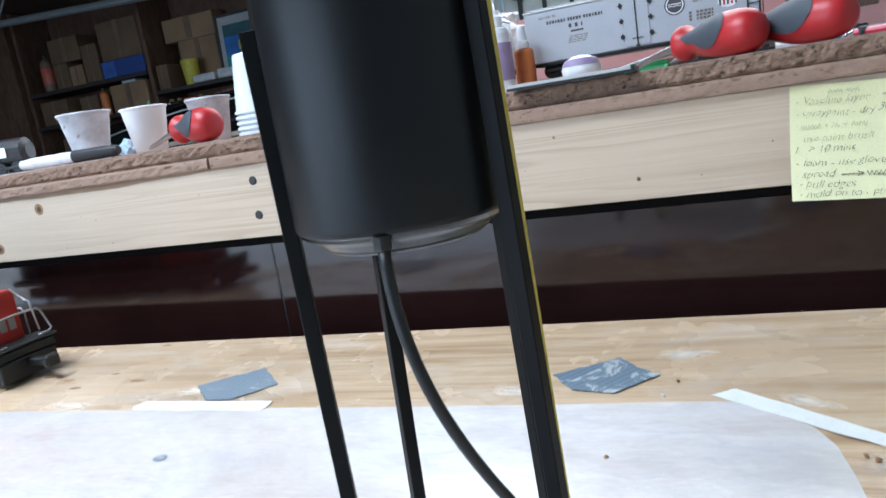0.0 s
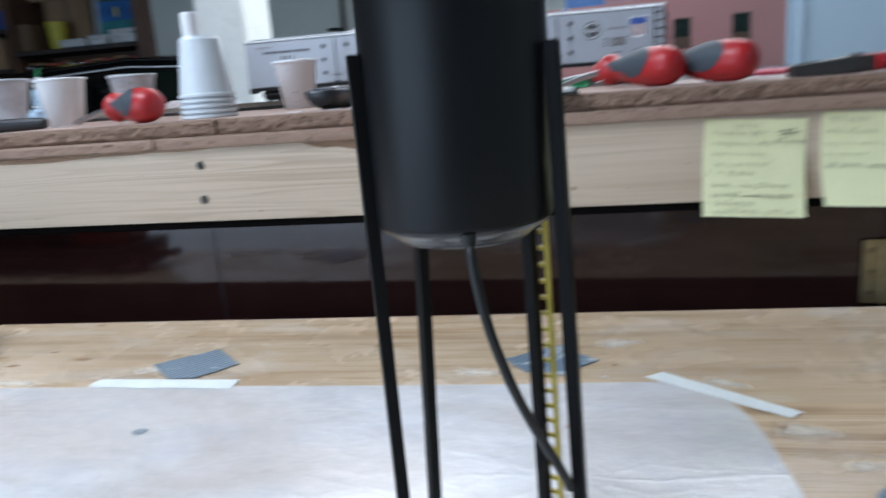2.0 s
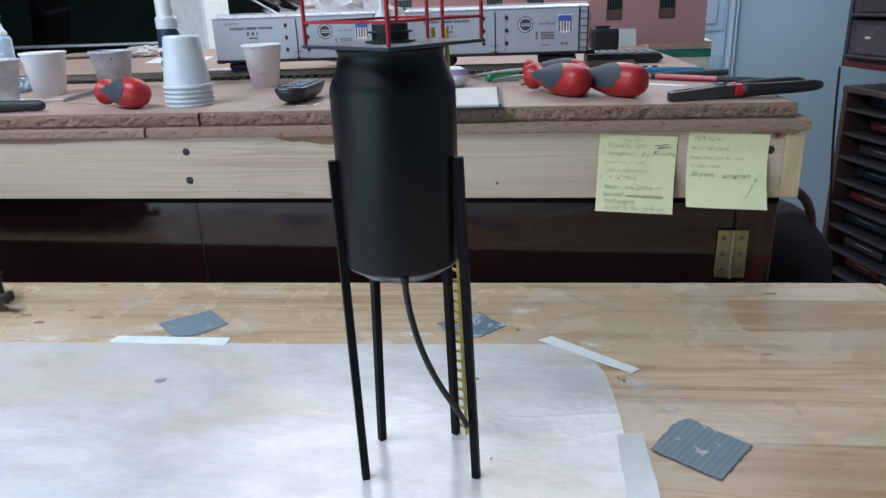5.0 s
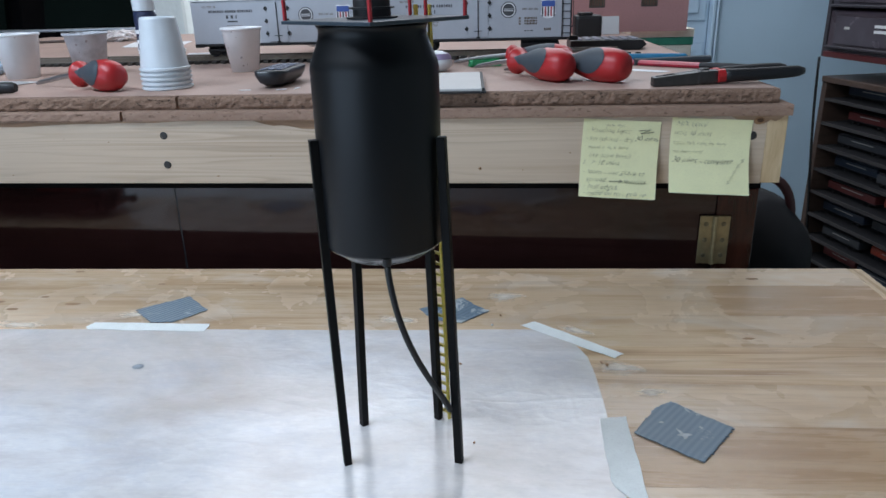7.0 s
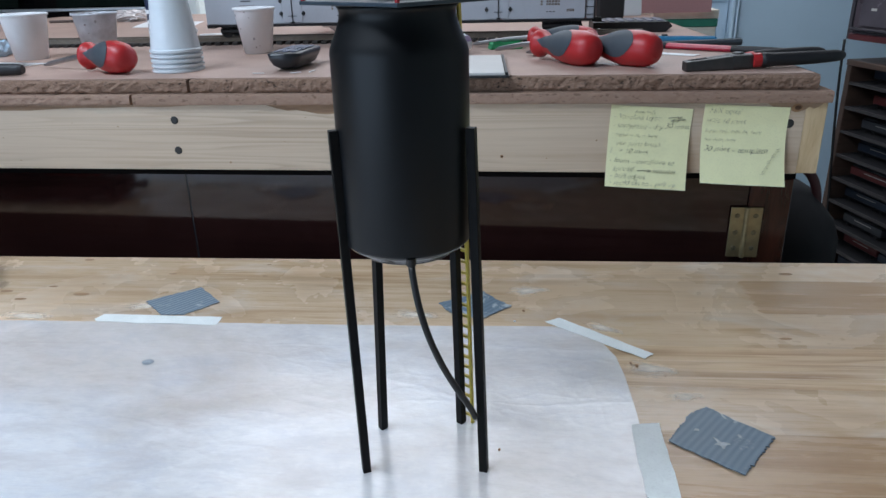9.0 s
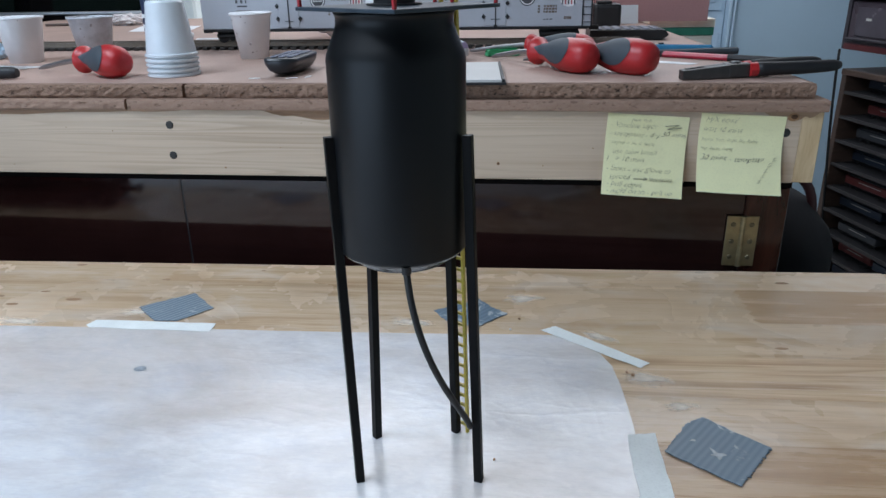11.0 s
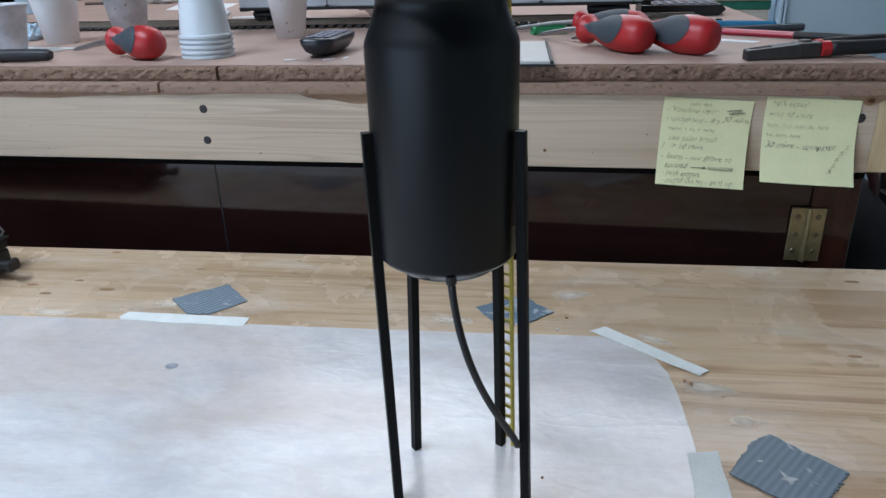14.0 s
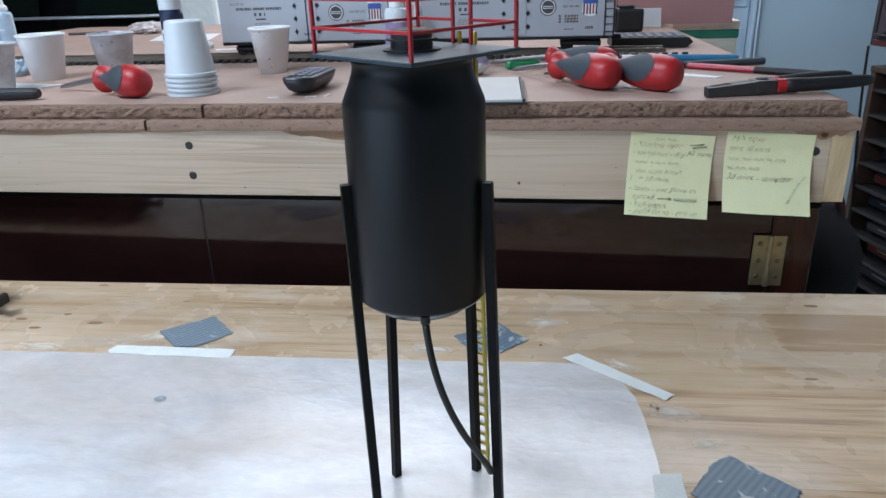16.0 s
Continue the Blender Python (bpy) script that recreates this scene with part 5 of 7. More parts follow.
glue_egg()
film = bmesh.new()
bmesh.ops.create_icosphere(film, subdivisions=3, radius=0.015)
for v in film.verts:
    k = 1 + 0.5 * noise.noise(v.co * 130)
    v.co = Vector((v.co.x * 1.1 * k, v.co.y * k, max(0.0, 0.010 + v.co.z * 0.8 * k)))
tagged(part("crumpled_film", film, PALE_BLUE, m=pose(-0.690, 0.548, BENCH_Z + 0.0013)), "small crumpled pale plastic film behind the cups", "plastic film")
s = part("stain_spot", lathe([(0, 0.0006), (0.006, 0.0006), (0.008, 0.0002)], 16, None, Matrix.Diagonal((1.3, 0.8, 1, 1))), KNOT_DARK, m=pose(0.3135, 0.009, 0.0001))
tagged(s, "dark round burn mark on the pine table", "stain")
g = part("crumpled_green_film", box(0, 0, 0, 0.042, 0.02, 0.006, 0.0022, None, 3), GREEN_BRIGHT, m=pose(-0.01, 0.545, BENCH_Z + 0.0013, 0, 0, 12))
rng = random.Random(9)
for v in g.data.vertices:
    if v.co.z > 0.002:
        v.co += Vector((rng.uniform(-0.002, 0.002), rng.uniform(-0.003, 0.003), rng.uniform(-0.002, 0.004)))
tagged(g, "crumpled strip of bright green tape", "tape")


# ---- model railway on the bench ----
TRACK_Y, RAIL_TOP = 0.684, 0.1875


def track():
    t = thing("model_track", "straight model railway track with dark ties", "model track", pose(0, TRACK_Y, BENCH_Z + 0.0013))
    x0, x1 = -1.25, 0.20
    tie = box(-0.0042, -0.032, 0, 0.0042, 0.032, 0.0042, 0.0005)
    first = part("tie", tie, TIE_BROWN, t)
    first.location.x = x0 + 0.006
    n = int((x1 - x0) / 0.0135)
    for k in range(1, n):
        o = new("tie", first.data)
        o.parent = t
        o.location.x = x0 + 0.006 + 0.0135 * k
    for y in (-0.0165, 0.0165):
        b = box(x0, y - 0.0022, 0.0043, x1, y + 0.0022, 0.0052)
        box(x0, y - 0.0007, 0.0052, x1, y + 0.0007, 0.0090, 0, b)
        box(x0, y - 0.0014, 0.0090, x1, y + 0.0014, 0.0104, 0, b)
        part("rail", b, RAIL_METAL, t)


track()


def bars(parent, x, z, w, h, n, y, mat=None, name="lettering", gap=0.35, seed=3):
    """Plain bars of unequal length in place of small writing."""
    rg = random.Random(seed)
    b = bmesh.new()
    widths = [rg.uniform(0.6, 1.4) for _ in range(n)]
    unit = w / (sum(widths) + gap * (n - 1))
    cx = x
    for v in widths:
        box(cx, y - 0.0002, z, cx + v * unit, y, z + h, 0, b)
        cx += (v + gap) * unit
    part(name, b, mat or LETTER, parent)


def boxcar(x):
    L, W, z0, z1 = 0.262, 0.064, 0.0190, 0.0795
    t = thing("model_boxcar", "silver model refrigerator boxcar standing on the track", "model boxcar", pose(x, TRACK_Y, RAIL_TOP), "boxcars on the track")
    y = -W / 2
    part("body", box(-L / 2, -W / 2, z0, L / 2, W / 2, z1, 0.0008), SILVER_PAINT, t)
    roof = prism([(-W / 2 - 0.0012, z1 + 0.0002), (W / 2 + 0.0012, z1 + 0.0002), (W / 2 + 0.0012, z1 + 0.0014), (0.004, z1 + 0.0050), (-0.004, z1 + 0.0050), (-W / 2 - 0.0012, z1 + 0.0014)], -L / 2 - 0.001, L / 2 + 0.001, None, 0, Matrix(((0, 0, 1, 0), (1, 0, 0, 0), (0, 1, 0, 0), (0, 0, 0, 1))))
    rf = part("roof", roof, ROOF_LIGHT, t)
    for k in range(10):
        xx = -L / 2 + 0.010 + k * (L - 0.020) / 9
        part("roof_rib", box(xx - 0.0008, -W / 2 - 0.001, z1 + 0.0013, xx + 0.0008, W / 2 + 0.001, z1 + 0.0034, 0.0003), ROOF_LIGHT, rf)
    part("roof_walk", box(-L / 2 - 0.004, -0.006, z1 + 0.0058, L / 2 + 0.004, 0.006, z1 + 0.0066), ROOF_LIGHT, rf)
    part("underframe", box(-L / 2 + 0.004, -W / 2 + 0.004, z0 - 0.004, L / 2 - 0.004, W / 2 - 0.004, z0 - 0.0003), BLACK_TRIM, t)
    part("side_sill", box(-L / 2, y - 0.0003, z0 - 0.0022, L / 2, y + 0.003, z0 - 0.0003), BLACK_TRIM, t)
    # plug door with strap hinges
    for dx in (-0.0145, 0.0002):
        part("door", box(dx, y - 0.0009, z0 + 0.002, dx + 0.0143, y - 0.0002, z1 - 0.003, 0.0003), SILVER_PAINT, t)
    bar = part("latch_bar", tube([(0.0, y - 0.0016, z0 + 0.001), (0.0, y - 0.0016, z1 - 0.003)], 0.0007, 6), BLACK_TRIM, t)
    part("latch_handle", box(-0.006, y - 0.0019, z0 + 0.010, 0.006, y - 0.0012, z0 + 0.0108), BLACK_TRIM, bar)
    part("latch_foot", box(-0.0025, y - 0.0022, z0 + 0.0005, 0.0025, y - 0.0010, z0 + 0.0028), BLACK_TRIM, bar)
    for hx in (-0.0165, 0.0165):
        for hz in (0.011, 0.0285, 0.046):
            part("hinge", prism([(-0.0031, 0), (0, -0.0037), (0.0031, 0), (0, 0.0037)], 0, 0.0016, None, 0.0003, pose(hx, y - 0.0002, z0 + hz + 0.0028, 90)), BLACK_TRIM, t)
    # round herald and striped shield as plain shapes
    fy = y - 0.0003
    her = part("round_herald", lathe([(0, 0.0002), (0.0112, 0.0002), (0.0112, 0)], 28, None, pose(0.0435, y, 0.0575, 90)), LETTER, t)
    for hz in (0.0558, 0.0581):
        part("herald_bar", box(0.0368, fy - 0.0004, hz, 0.0502, fy - 0.0001, hz + 0.0009), SHIELD_WHITE, her)
    part("herald_ring", lathe([(0.0084, 0.0004), (0.0097, 0.0004), (0.0097, 0.0002), (0.0084, 0.0002)], 28, None, pose(0.0435, y - 0.0002, 0.0575, 90)), SHIELD_WHITE, her)
    sx, sw, st, sb = 0.0995, 0.0106, 0.0705, 0.0445
    out = [(-sw, st - 0.001), (-sw * 0.75, st), (0, st - 0.0012), (sw * 0.75, st), (sw, st - 0.001), (sw * 0.88, st - 0.006), (sw, sb + 0.006), (sw * 0.6, sb + 0.0015), (0, sb), (-sw * 0.6, sb + 0.0015), (-sw, sb + 0.006), (-sw * 0.88, st - 0.006)]
    sh = part("striped_shield", prism(out, 0, 0.0003, None, 0, pose(sx, y, 0, 90)), SHIELD_WHITE, t)
    part("shield_top", box(sx - sw * 0.88, fy - 0.0004, st - 0.0095, sx + sw * 0.88, fy - 0.0001, st - 0.0018), SHIELD_BLUE, sh)
    for k in range(5):
        a = sx - sw * 0.86 + k * sw * 0.385
        part("stripe", box(a, fy - 0.0004, sb + 0.0032, a + sw * 0.19, fy - 0.0001, st - 0.0099), SHIELD_RED if k % 2 else LETTER, sh)
    # lettering as bars
    for x0, n in ((-0.104, 7), (-0.0785, 5), (-0.0595, 7)):
        bars(t, x0, 0.0632, n * 0.0032, 0.0036, n, y - 0.0001, gap=0.45, seed=n)
    bars(t, -0.078, 0.0550, 0.0165, 0.0046, 3, y - 0.0001, gap=1.6, seed=2)
    bars(t, -0.076, 0.0498, 0.0150, 0.0020, 1, y - 0.0001, seed=3)
    for k, z in enumerate((0.0445, 0.0422, 0.0399, 0.0376)):
        bars(t, -0.078 - 0.001 * k, z, 0.022, 0.0009, 4, y - 0.0001, RAIL_METAL, seed=5 + k)
    for k, z in enumerate((0.0722, 0.0706)):
        bars(t, -0.113, z, 0.021, 0.0007, 3, y - 0.0001, RAIL_METAL, seed=8 + k)
    for k, z in enumerate((0.0585, 0.0570)):
        bars(t, 0.063, z, 0.022, 0.0007, 3, y - 0.0001, RAIL_METAL, seed=9 + k)
    for k, z in enumerate((0.0445, 0.0408, 0.0371)):
        bars(t, 0.058, z, 0.003, 0.0026, 1, y - 0.0001, RAIL_METAL, seed=1)
        bars(t, 0.066, z, 0.018, 0.0026, 5, y - 0.0001, RAIL_METAL, seed=12 + k)
    bars(t, 0.094, 0.0285, 0.010, 0.0036, 4, y - 0.0001, RAIL_METAL, seed=31)
    bars(t, 0.066, 0.0280, 0.012, 0.0012, 3, y - 0.0001, LETTER, seed=32)
    # end ladder, brake gear, trucks
    lad = part("end_ladder", box(L / 2 - 0.0005, y - 0.0016, z0, L / 2 + 0.0015, y - 0.0004, z1), BLACK_TRIM, t)
    part("ladder_side", box(L / 2 - 0.0125, y - 0.0016, z0, L / 2 - 0.0110, y - 0.0004, z1), BLACK_TRIM, lad)
    for k in range(6):
        part("ladder_rung", box(L / 2 - 0.0110, y - 0.0016, z0 + 0.005 + 0.0098 * k, L / 2 - 0.0005, y - 0.0008, z0 + 0.0060 + 0.0098 * k), BLACK_TRIM, lad)
    part("end_grab", tube([(L / 2 + 0.0004, y + 0.006, 0.03), (L / 2 + 0.004, y + 0.006, 0.034), (L / 2 + 0.004, y + 0.006, 0.07), (L / 2 + 0.0004, y + 0.006, 0.074)], 0.0006, 6), BLACK_TRIM, t)
    for sx_ in (-1, 1):
        part("coupler", box(sx_ * L / 2 if sx_ > 0 else -L / 2 - 0.014, -0.003, 0.012, L / 2 + 0.014 if sx_ > 0 else -L / 2, 0.003, 0.0185, 0.001), BLACK_TRIM, t)
        tx = sx_ * (L / 2 - 0.042)
        tr = part("truck", box(tx - 0.016, -0.006, 0.008, tx + 0.016, 0.006, 0.0145, 0.001), BLACK_TRIM, t)
        for yy in (-0.024, 0.024):
            part("side_frame", box(tx - 0.026, yy - 0.002, 0.0065, tx + 0.026, yy + 0.002, 0.0130, 0.0015), BLACK_TRIM, tr)
        for wx in (-0.0185, 0.0185):
            for yy in (-0.0165, 0.0165):
                part("wheel", lathe([(0, -0.0022), (0.0088, -0.0022), (0.0094, 0.002), (0, 0.002)], 20, None, pose(tx + wx, yy, 0.0088, 90)), BLACK_TRIM, tr)
    return t


boxcar(-0.301)
boxcar(-0.005)


def pierced(x0, x1, h, holes, y0, y1):
    """An upright card from x0 to x1 with window openings (x0, z0, x1, z1), as one welded sheet."""
    xs = sorted({x0, x1, *[v for q in holes for v in (q[0], q[2])]})
    zs = sorted({0.0, h, *[v for q in holes for v in (q[1], q[3])]})
    b = bmesh.new()
    grid = {(i, j): b.verts.new((x, y0, z)) for i, x in enumerate(xs) for j, z in enumerate(zs)}
    for i in range(len(xs) - 1):
        for j in range(len(zs) - 1):
            cx, cz = (xs[i] + xs[i + 1]) / 2, (zs[j] + zs[j + 1]) / 2
            if not any(q[0] < cx < q[2] and q[1] < cz < q[3] for q in holes):
                b.faces.new((grid[i, j], grid[i + 1, j], grid[i + 1, j + 1], grid[i, j + 1]))
    out = bmesh.ops.extrude_face_region(b, geom=b.faces[:])
    bmesh.ops.translate(b, vec=(0, y1 - y0, 0), verts=[v for v in out["geom"] if isinstance(v, bmesh.types.BMVert)])
    return b


def pink_building():
    t = thing("model_building_front", "long pink card model building front with barred windows", "model building", pose(0.1425, 1.2, BENCH_Z + 0.0013))
    H = 0.152
    holes = [(0.060, 0.0505, 0.093, 0.1075), (0.168, 0.0505, 0.202, 0.1080)]
    part("wall", pierced(0.0, 0.266, H, holes, 0.0, 0.004), PINK_WALL, t, "pink painted card wall")

    def window(x0, z0, x1, z1, parent):
        w = part("window", box(x0 + 0.001, 0.003, z0 + 0.001, x1 - 0.001, 0.0042, z1 - 0.001), WIN_DARK, parent, "dark barred window")
        fr = bmesh.new()
        for a in ((x0, -0.001, z0, x0 + 0.0022, 0.003, z1), (x1 - 0.0022, -0.001, z0, x1, 0.003, z1), (x0 + 0.0022, -0.001, z0, x1 - 0.0022, 0.003, z0 + 0.0022), (x0 + 0.0022, -0.001, z1 - 0.0022, x1 - 0.0022, 0.003, z1)):
            box(*a, 0, fr)
        part("frame", fr, WIN_FRAME, w)
        part("brown_backing", box(x0 + 0.0024, 0.0019, z0 + 0.0024, x1 - 0.0024, 0.0028, z0 + (z1 - z0) * 0.38), CASE_WOOD_PALE, w, "brown card behind the bars")
        for k in range(1, 6):
            xx = x0 + (x1 - x0) * k / 6
            part("glazing_bar", box(xx - 0.0005, 0.0008, z0 + 0.0024, xx + 0.0005, 0.0016, z1 - 0.0024), WINDOW_BAR, w)

    for h in holes:
        window(*h, t)
    # second, slanting half
    s = thing("wall_wing", "", "", pose(-0.001, 0, 0, 0, 0, 180 - 9))
    s.parent = t
    s["label"] = "slanting pink card wing"
    wins = [(0.072, 0.076, 0.110, 0.106), (0.162, 0.076, 0.200, 0.104), (0.372, 0.08, 0.410, 0.108)]
    part("wing_wall", pierced(0.0, 0.60, 0.146, wins, -0.004, 0.0), PINK_WALL, s)
    for w in wins:
        ww = part("window", box(w[0] + 0.001, -0.0042, w[1] + 0.001, w[2] - 0.001, -0.003, w[3] - 0.001), WIN_DARK, s)
        for k in range(1, 5):
            xx = w[0] + (w[2] - w[0]) * k / 5
            part("glazing_bar", box(xx - 0.0006, -0.0015, w[1], xx + 0.0006, -0.0008, w[3]), WINDOW_BAR, ww)
    badge = part("round_badge", lathe([(0, 0.0004), (0.0105, 0.0004), (0.0105, 0)], 24, None, pose(0.147, 0.0002, 0.136, -90)), SHIELD_WHITE, s)
    part("badge_mark", lathe([(0.0062, 0.0004), (0.0088, 0.0004), (0.0088, 0), (0.0062, 0)], 24, None, pose(0.147, 0.0008, 0.136, -90)), SHIELD_BLUE, badge)
    part("badge_mark", box(0.1435, 0.0008, 0.1325, 0.1505, 0.0012, 0.1362), SHIELD_BLUE, badge)
    part("chimney_pin", lathe([(0, 0), (0.002, 0), (0.003, 0.003), (0, 0.0045)], 10, None, pose(0.183, 0.002, H)), BLACK_TRIM, t)


pink_building()


def controller():
    t = thing("train_controller", "low black train controller with a sloping front", "controller", pose(0.135, 0.712, BENCH_Z + 0.0013))
    part("case", prism([(0, 0), (0.108, 0), (0.118, 0.008), (0.112, 0.015), (0.0, 0.015)], -0.09, 0.0, None, 0.001, pose(0, 0.05, 0, 90)), BLACK_TRIM, t)
    for k in range(7):
        part("button", box(0.010 + 0.0145 * k, 0.060, 0.0151, 0.019 + 0.0145 * k, 0.125, 0.0166, 0.0005), KEY_GREY, t)
    b = thing("black_motor_block", "black boxy motor block on the bench", "motor block", pose(0.160, 1.02, BENCH_Z + 0.0013))
    part("block", box(0, 0, 0, 0.052, 0.06, 0.043, 0.007, None, 2), BLACK_TRIM, b)
    part("top_plate", box(0.008, 0.005, 0.0431, 0.034, 0.05, 0.0475, 0.001), BLACK_TRIM, b)
    w = part("price_tag", box(0, 0, 0, 0.038, 0.002, 0.036, 0.0004), WHITE_CARD, m=pose(0.222, 1.13, BENCH_Z + 0.0013, -12, 0, 8))
    tagged(w, "small blank white card standing on the bench", "card")
    s = thing("toothed_rack", "short black toothed rack behind the screwdrivers", "rack", pose(0.03, 0.632, BENCH_Z + 0.0013))
    part("strip", box(0, 0, 0, 0.2, 0.006, 0.004), BLACK_TRIM, s)
    for k in range(15):
        part("tooth", box(0.003 + 0.0131 * k, 0.0002, 0.0041, 0.010 + 0.0131 * k, 0.006, 0.008), BLACK_TRIM, s)


controller()


def wooden_crate():
    t = thing("wooden_crate", "cream wooden crate with a green painted band", "crate", pose(0.2965, 1.22, FLOOR_Z))
    top = 0.180 - FLOOR_Z
    part("front", box(0, 0, 0, 0.130, 0.012, top - 0.034, 0.001), CREAM_WOOD, t)
    part("green_band", box(-0.002, -0.002, top - 0.0335, 0.132, 0.012, top - 0.0175, 0.001), GREEN_PAINT, t)
    part("top_board", box(-0.001, -0.003, top - 0.017, 0.133, 0.25, top, 0.001), CREAM_WOOD, t)
    part("side", box(0, 0.0125, 0, 0.012, 0.25, top - 0.0175, 0.001), CREAM_WOOD, t)
    part("side", box(0.118, 0.0125, 0, 0.130, 0.25, top - 0.0175, 0.001), CREAM_WOOD, t)


wooden_crate()


def wrapped_bag():
    b = bmesh.new()
    bmesh.ops.create_icosphere(b, subdivisions=4, radius=1.0)
    for v in b.verts:
        n = v.co.normalized()
        k = 1 + 0.28 * noise.noise(n * 2.6) + 0.12 * noise.noise(n * 7)
        v.co = Vector((n.x * 0.098 * k, n.y * 0.05 * k, 0.066 + n.z * 0.064 * k))
        v.co.z = max(v.co.z, 0.0)
    t = thing("wrapped_package", "crinkled clear bag with red printing, behind the boxcars", "package", pose(-0.268, 0.86, BENCH_Z + 0.0013))
    part("bag", b, BAG_CLEAR, t, smooth=False)
    for k, (x, z) in enumerate(((-0.05, 0.115), (-0.02, 0.122), (0.03, 0.112), (-0.075, 0.10))):
        part("print", box(x, -0.034, z, x + 0.020, -0.030, z + 0.0045, 0.001), BAG_PRINT, t)


wrapped_bag()
e = thing("scrap_wire", "short scraps of wire and plastic on the bench", "scrap", pose(-0.53, 0.83, BENCH_Z + 0.0013))
part("tag_strip", box(0, 0, 0, 0.05, 0.012, 0.002, 0.0005), WHITE_CARD, e, m=pose(0, 0, 0, 0, 0, 12))
part("tube_piece", tube([(-0.12, 0.06, 0.006), (-0.06, 0.05, 0.012), (-0.02, 0.03, 0.006)], [0.006, 0.009, 0.005], 10), PALE_PLASTIC, e, smooth=True)
for k, (x, y, a) in enumerate(((-0.205, 0.352, 30), (-0.19, 0.362, 80), (-0.245, 0.350, 5))):
    c = part("plastic_chip", box(-0.006, -0.0012, 0, 0.006, 0.0012, 0.0009, 0.0003), WHITE_CARD, m=pose(x, y, BENCH_Z + 0.0013, 0, 0, a))
    tagged(c, "thin white plastic chip on the bench", "chip", "plastic chips")


s = part("paper_sheet", prism([(-0.7734, 1.0455), (-0.8285, 1.2), (-0.6865, 1.196), (-0.6384, 1.0246)], 0, 0.0006), WHITE_CARD, m=pose(0, 0, BENCH_Z + 0.0013))
tagged(s, "white paper sheet lying at the back of the bench", "paper")
film = bmesh.new()
bmesh.ops.create_icosphere(film, subdivisions=4, radius=1.0)
for v in film.verts:
    k = 1 + 0.35 * noise.noise(v.co * 3.1) + 0.18 * noise.noise(v.co * 9)
    v.co = Vector((v.co.x * 0.042 * k, v.co.y * 0.035 * k, max(0.0, 0.010 + v.co.z * 0.015 * k)))
tagged(part("crumpled_film", film, BAG_CLEAR, m=pose(-0.893, 1.262, BENCH_Z + 0.0013)), "crumpled clear plastic wrap at the back of the bench", "plastic film")
rod("thin_stick", (-1.085, 1.235), (-1.0, 1.262), 0.0030, CASE_WOOD, "thin dark stick at the back of the bench", "stick")


def small_wagon():
    t = thing("model_wagon", "dark model wagon with pale and red patches at the bench end", "model wagon", pose(-0.915, 0.50, BENCH_Z + 0.0013, 0, 0, 20))
    part("tank_body", tube([(-0.07, 0, 0.030), (-0.065, 0, 0.030), (0.065, 0, 0.030), (0.07, 0, 0.030)], [0.012, 0.020, 0.020, 0.012], 20), BLACK_TRIM, t, smooth=False)
    part("frame", box(-0.075, -0.018, 0.007, 0.075, 0.018, 0.011, 0.001), BLACK_TRIM, t)
    part("side_patch", box(0.012, -0.0212, 0.024, 0.046, -0.0200, 0.038, 0.0005), PALE_PLASTIC, t, "pale printed patch")
    part("red_patch", box(-0.006, -0.0212, 0.026, 0.010, -0.0200, 0.036, 0.0005), BAG_RED, t)
    for x in (-0.055, -0.03, 0.03, 0.055):
        part("wheel", lathe([(0, -0.002), (0.0085, -0.002), (0.0088, 0.002), (0, 0.002)], 16, None, pose(x, -0.015, 0.0089, 90)), BLACK_TRIM, t)
        part("wheel", lathe([(0, -0.002), (0.0085, -0.002), (0.0088, 0.002), (0, 0.002)], 16, None, pose(x, 0.015, 0.0089, 90)), BLACK_TRIM, t)


small_wagon()


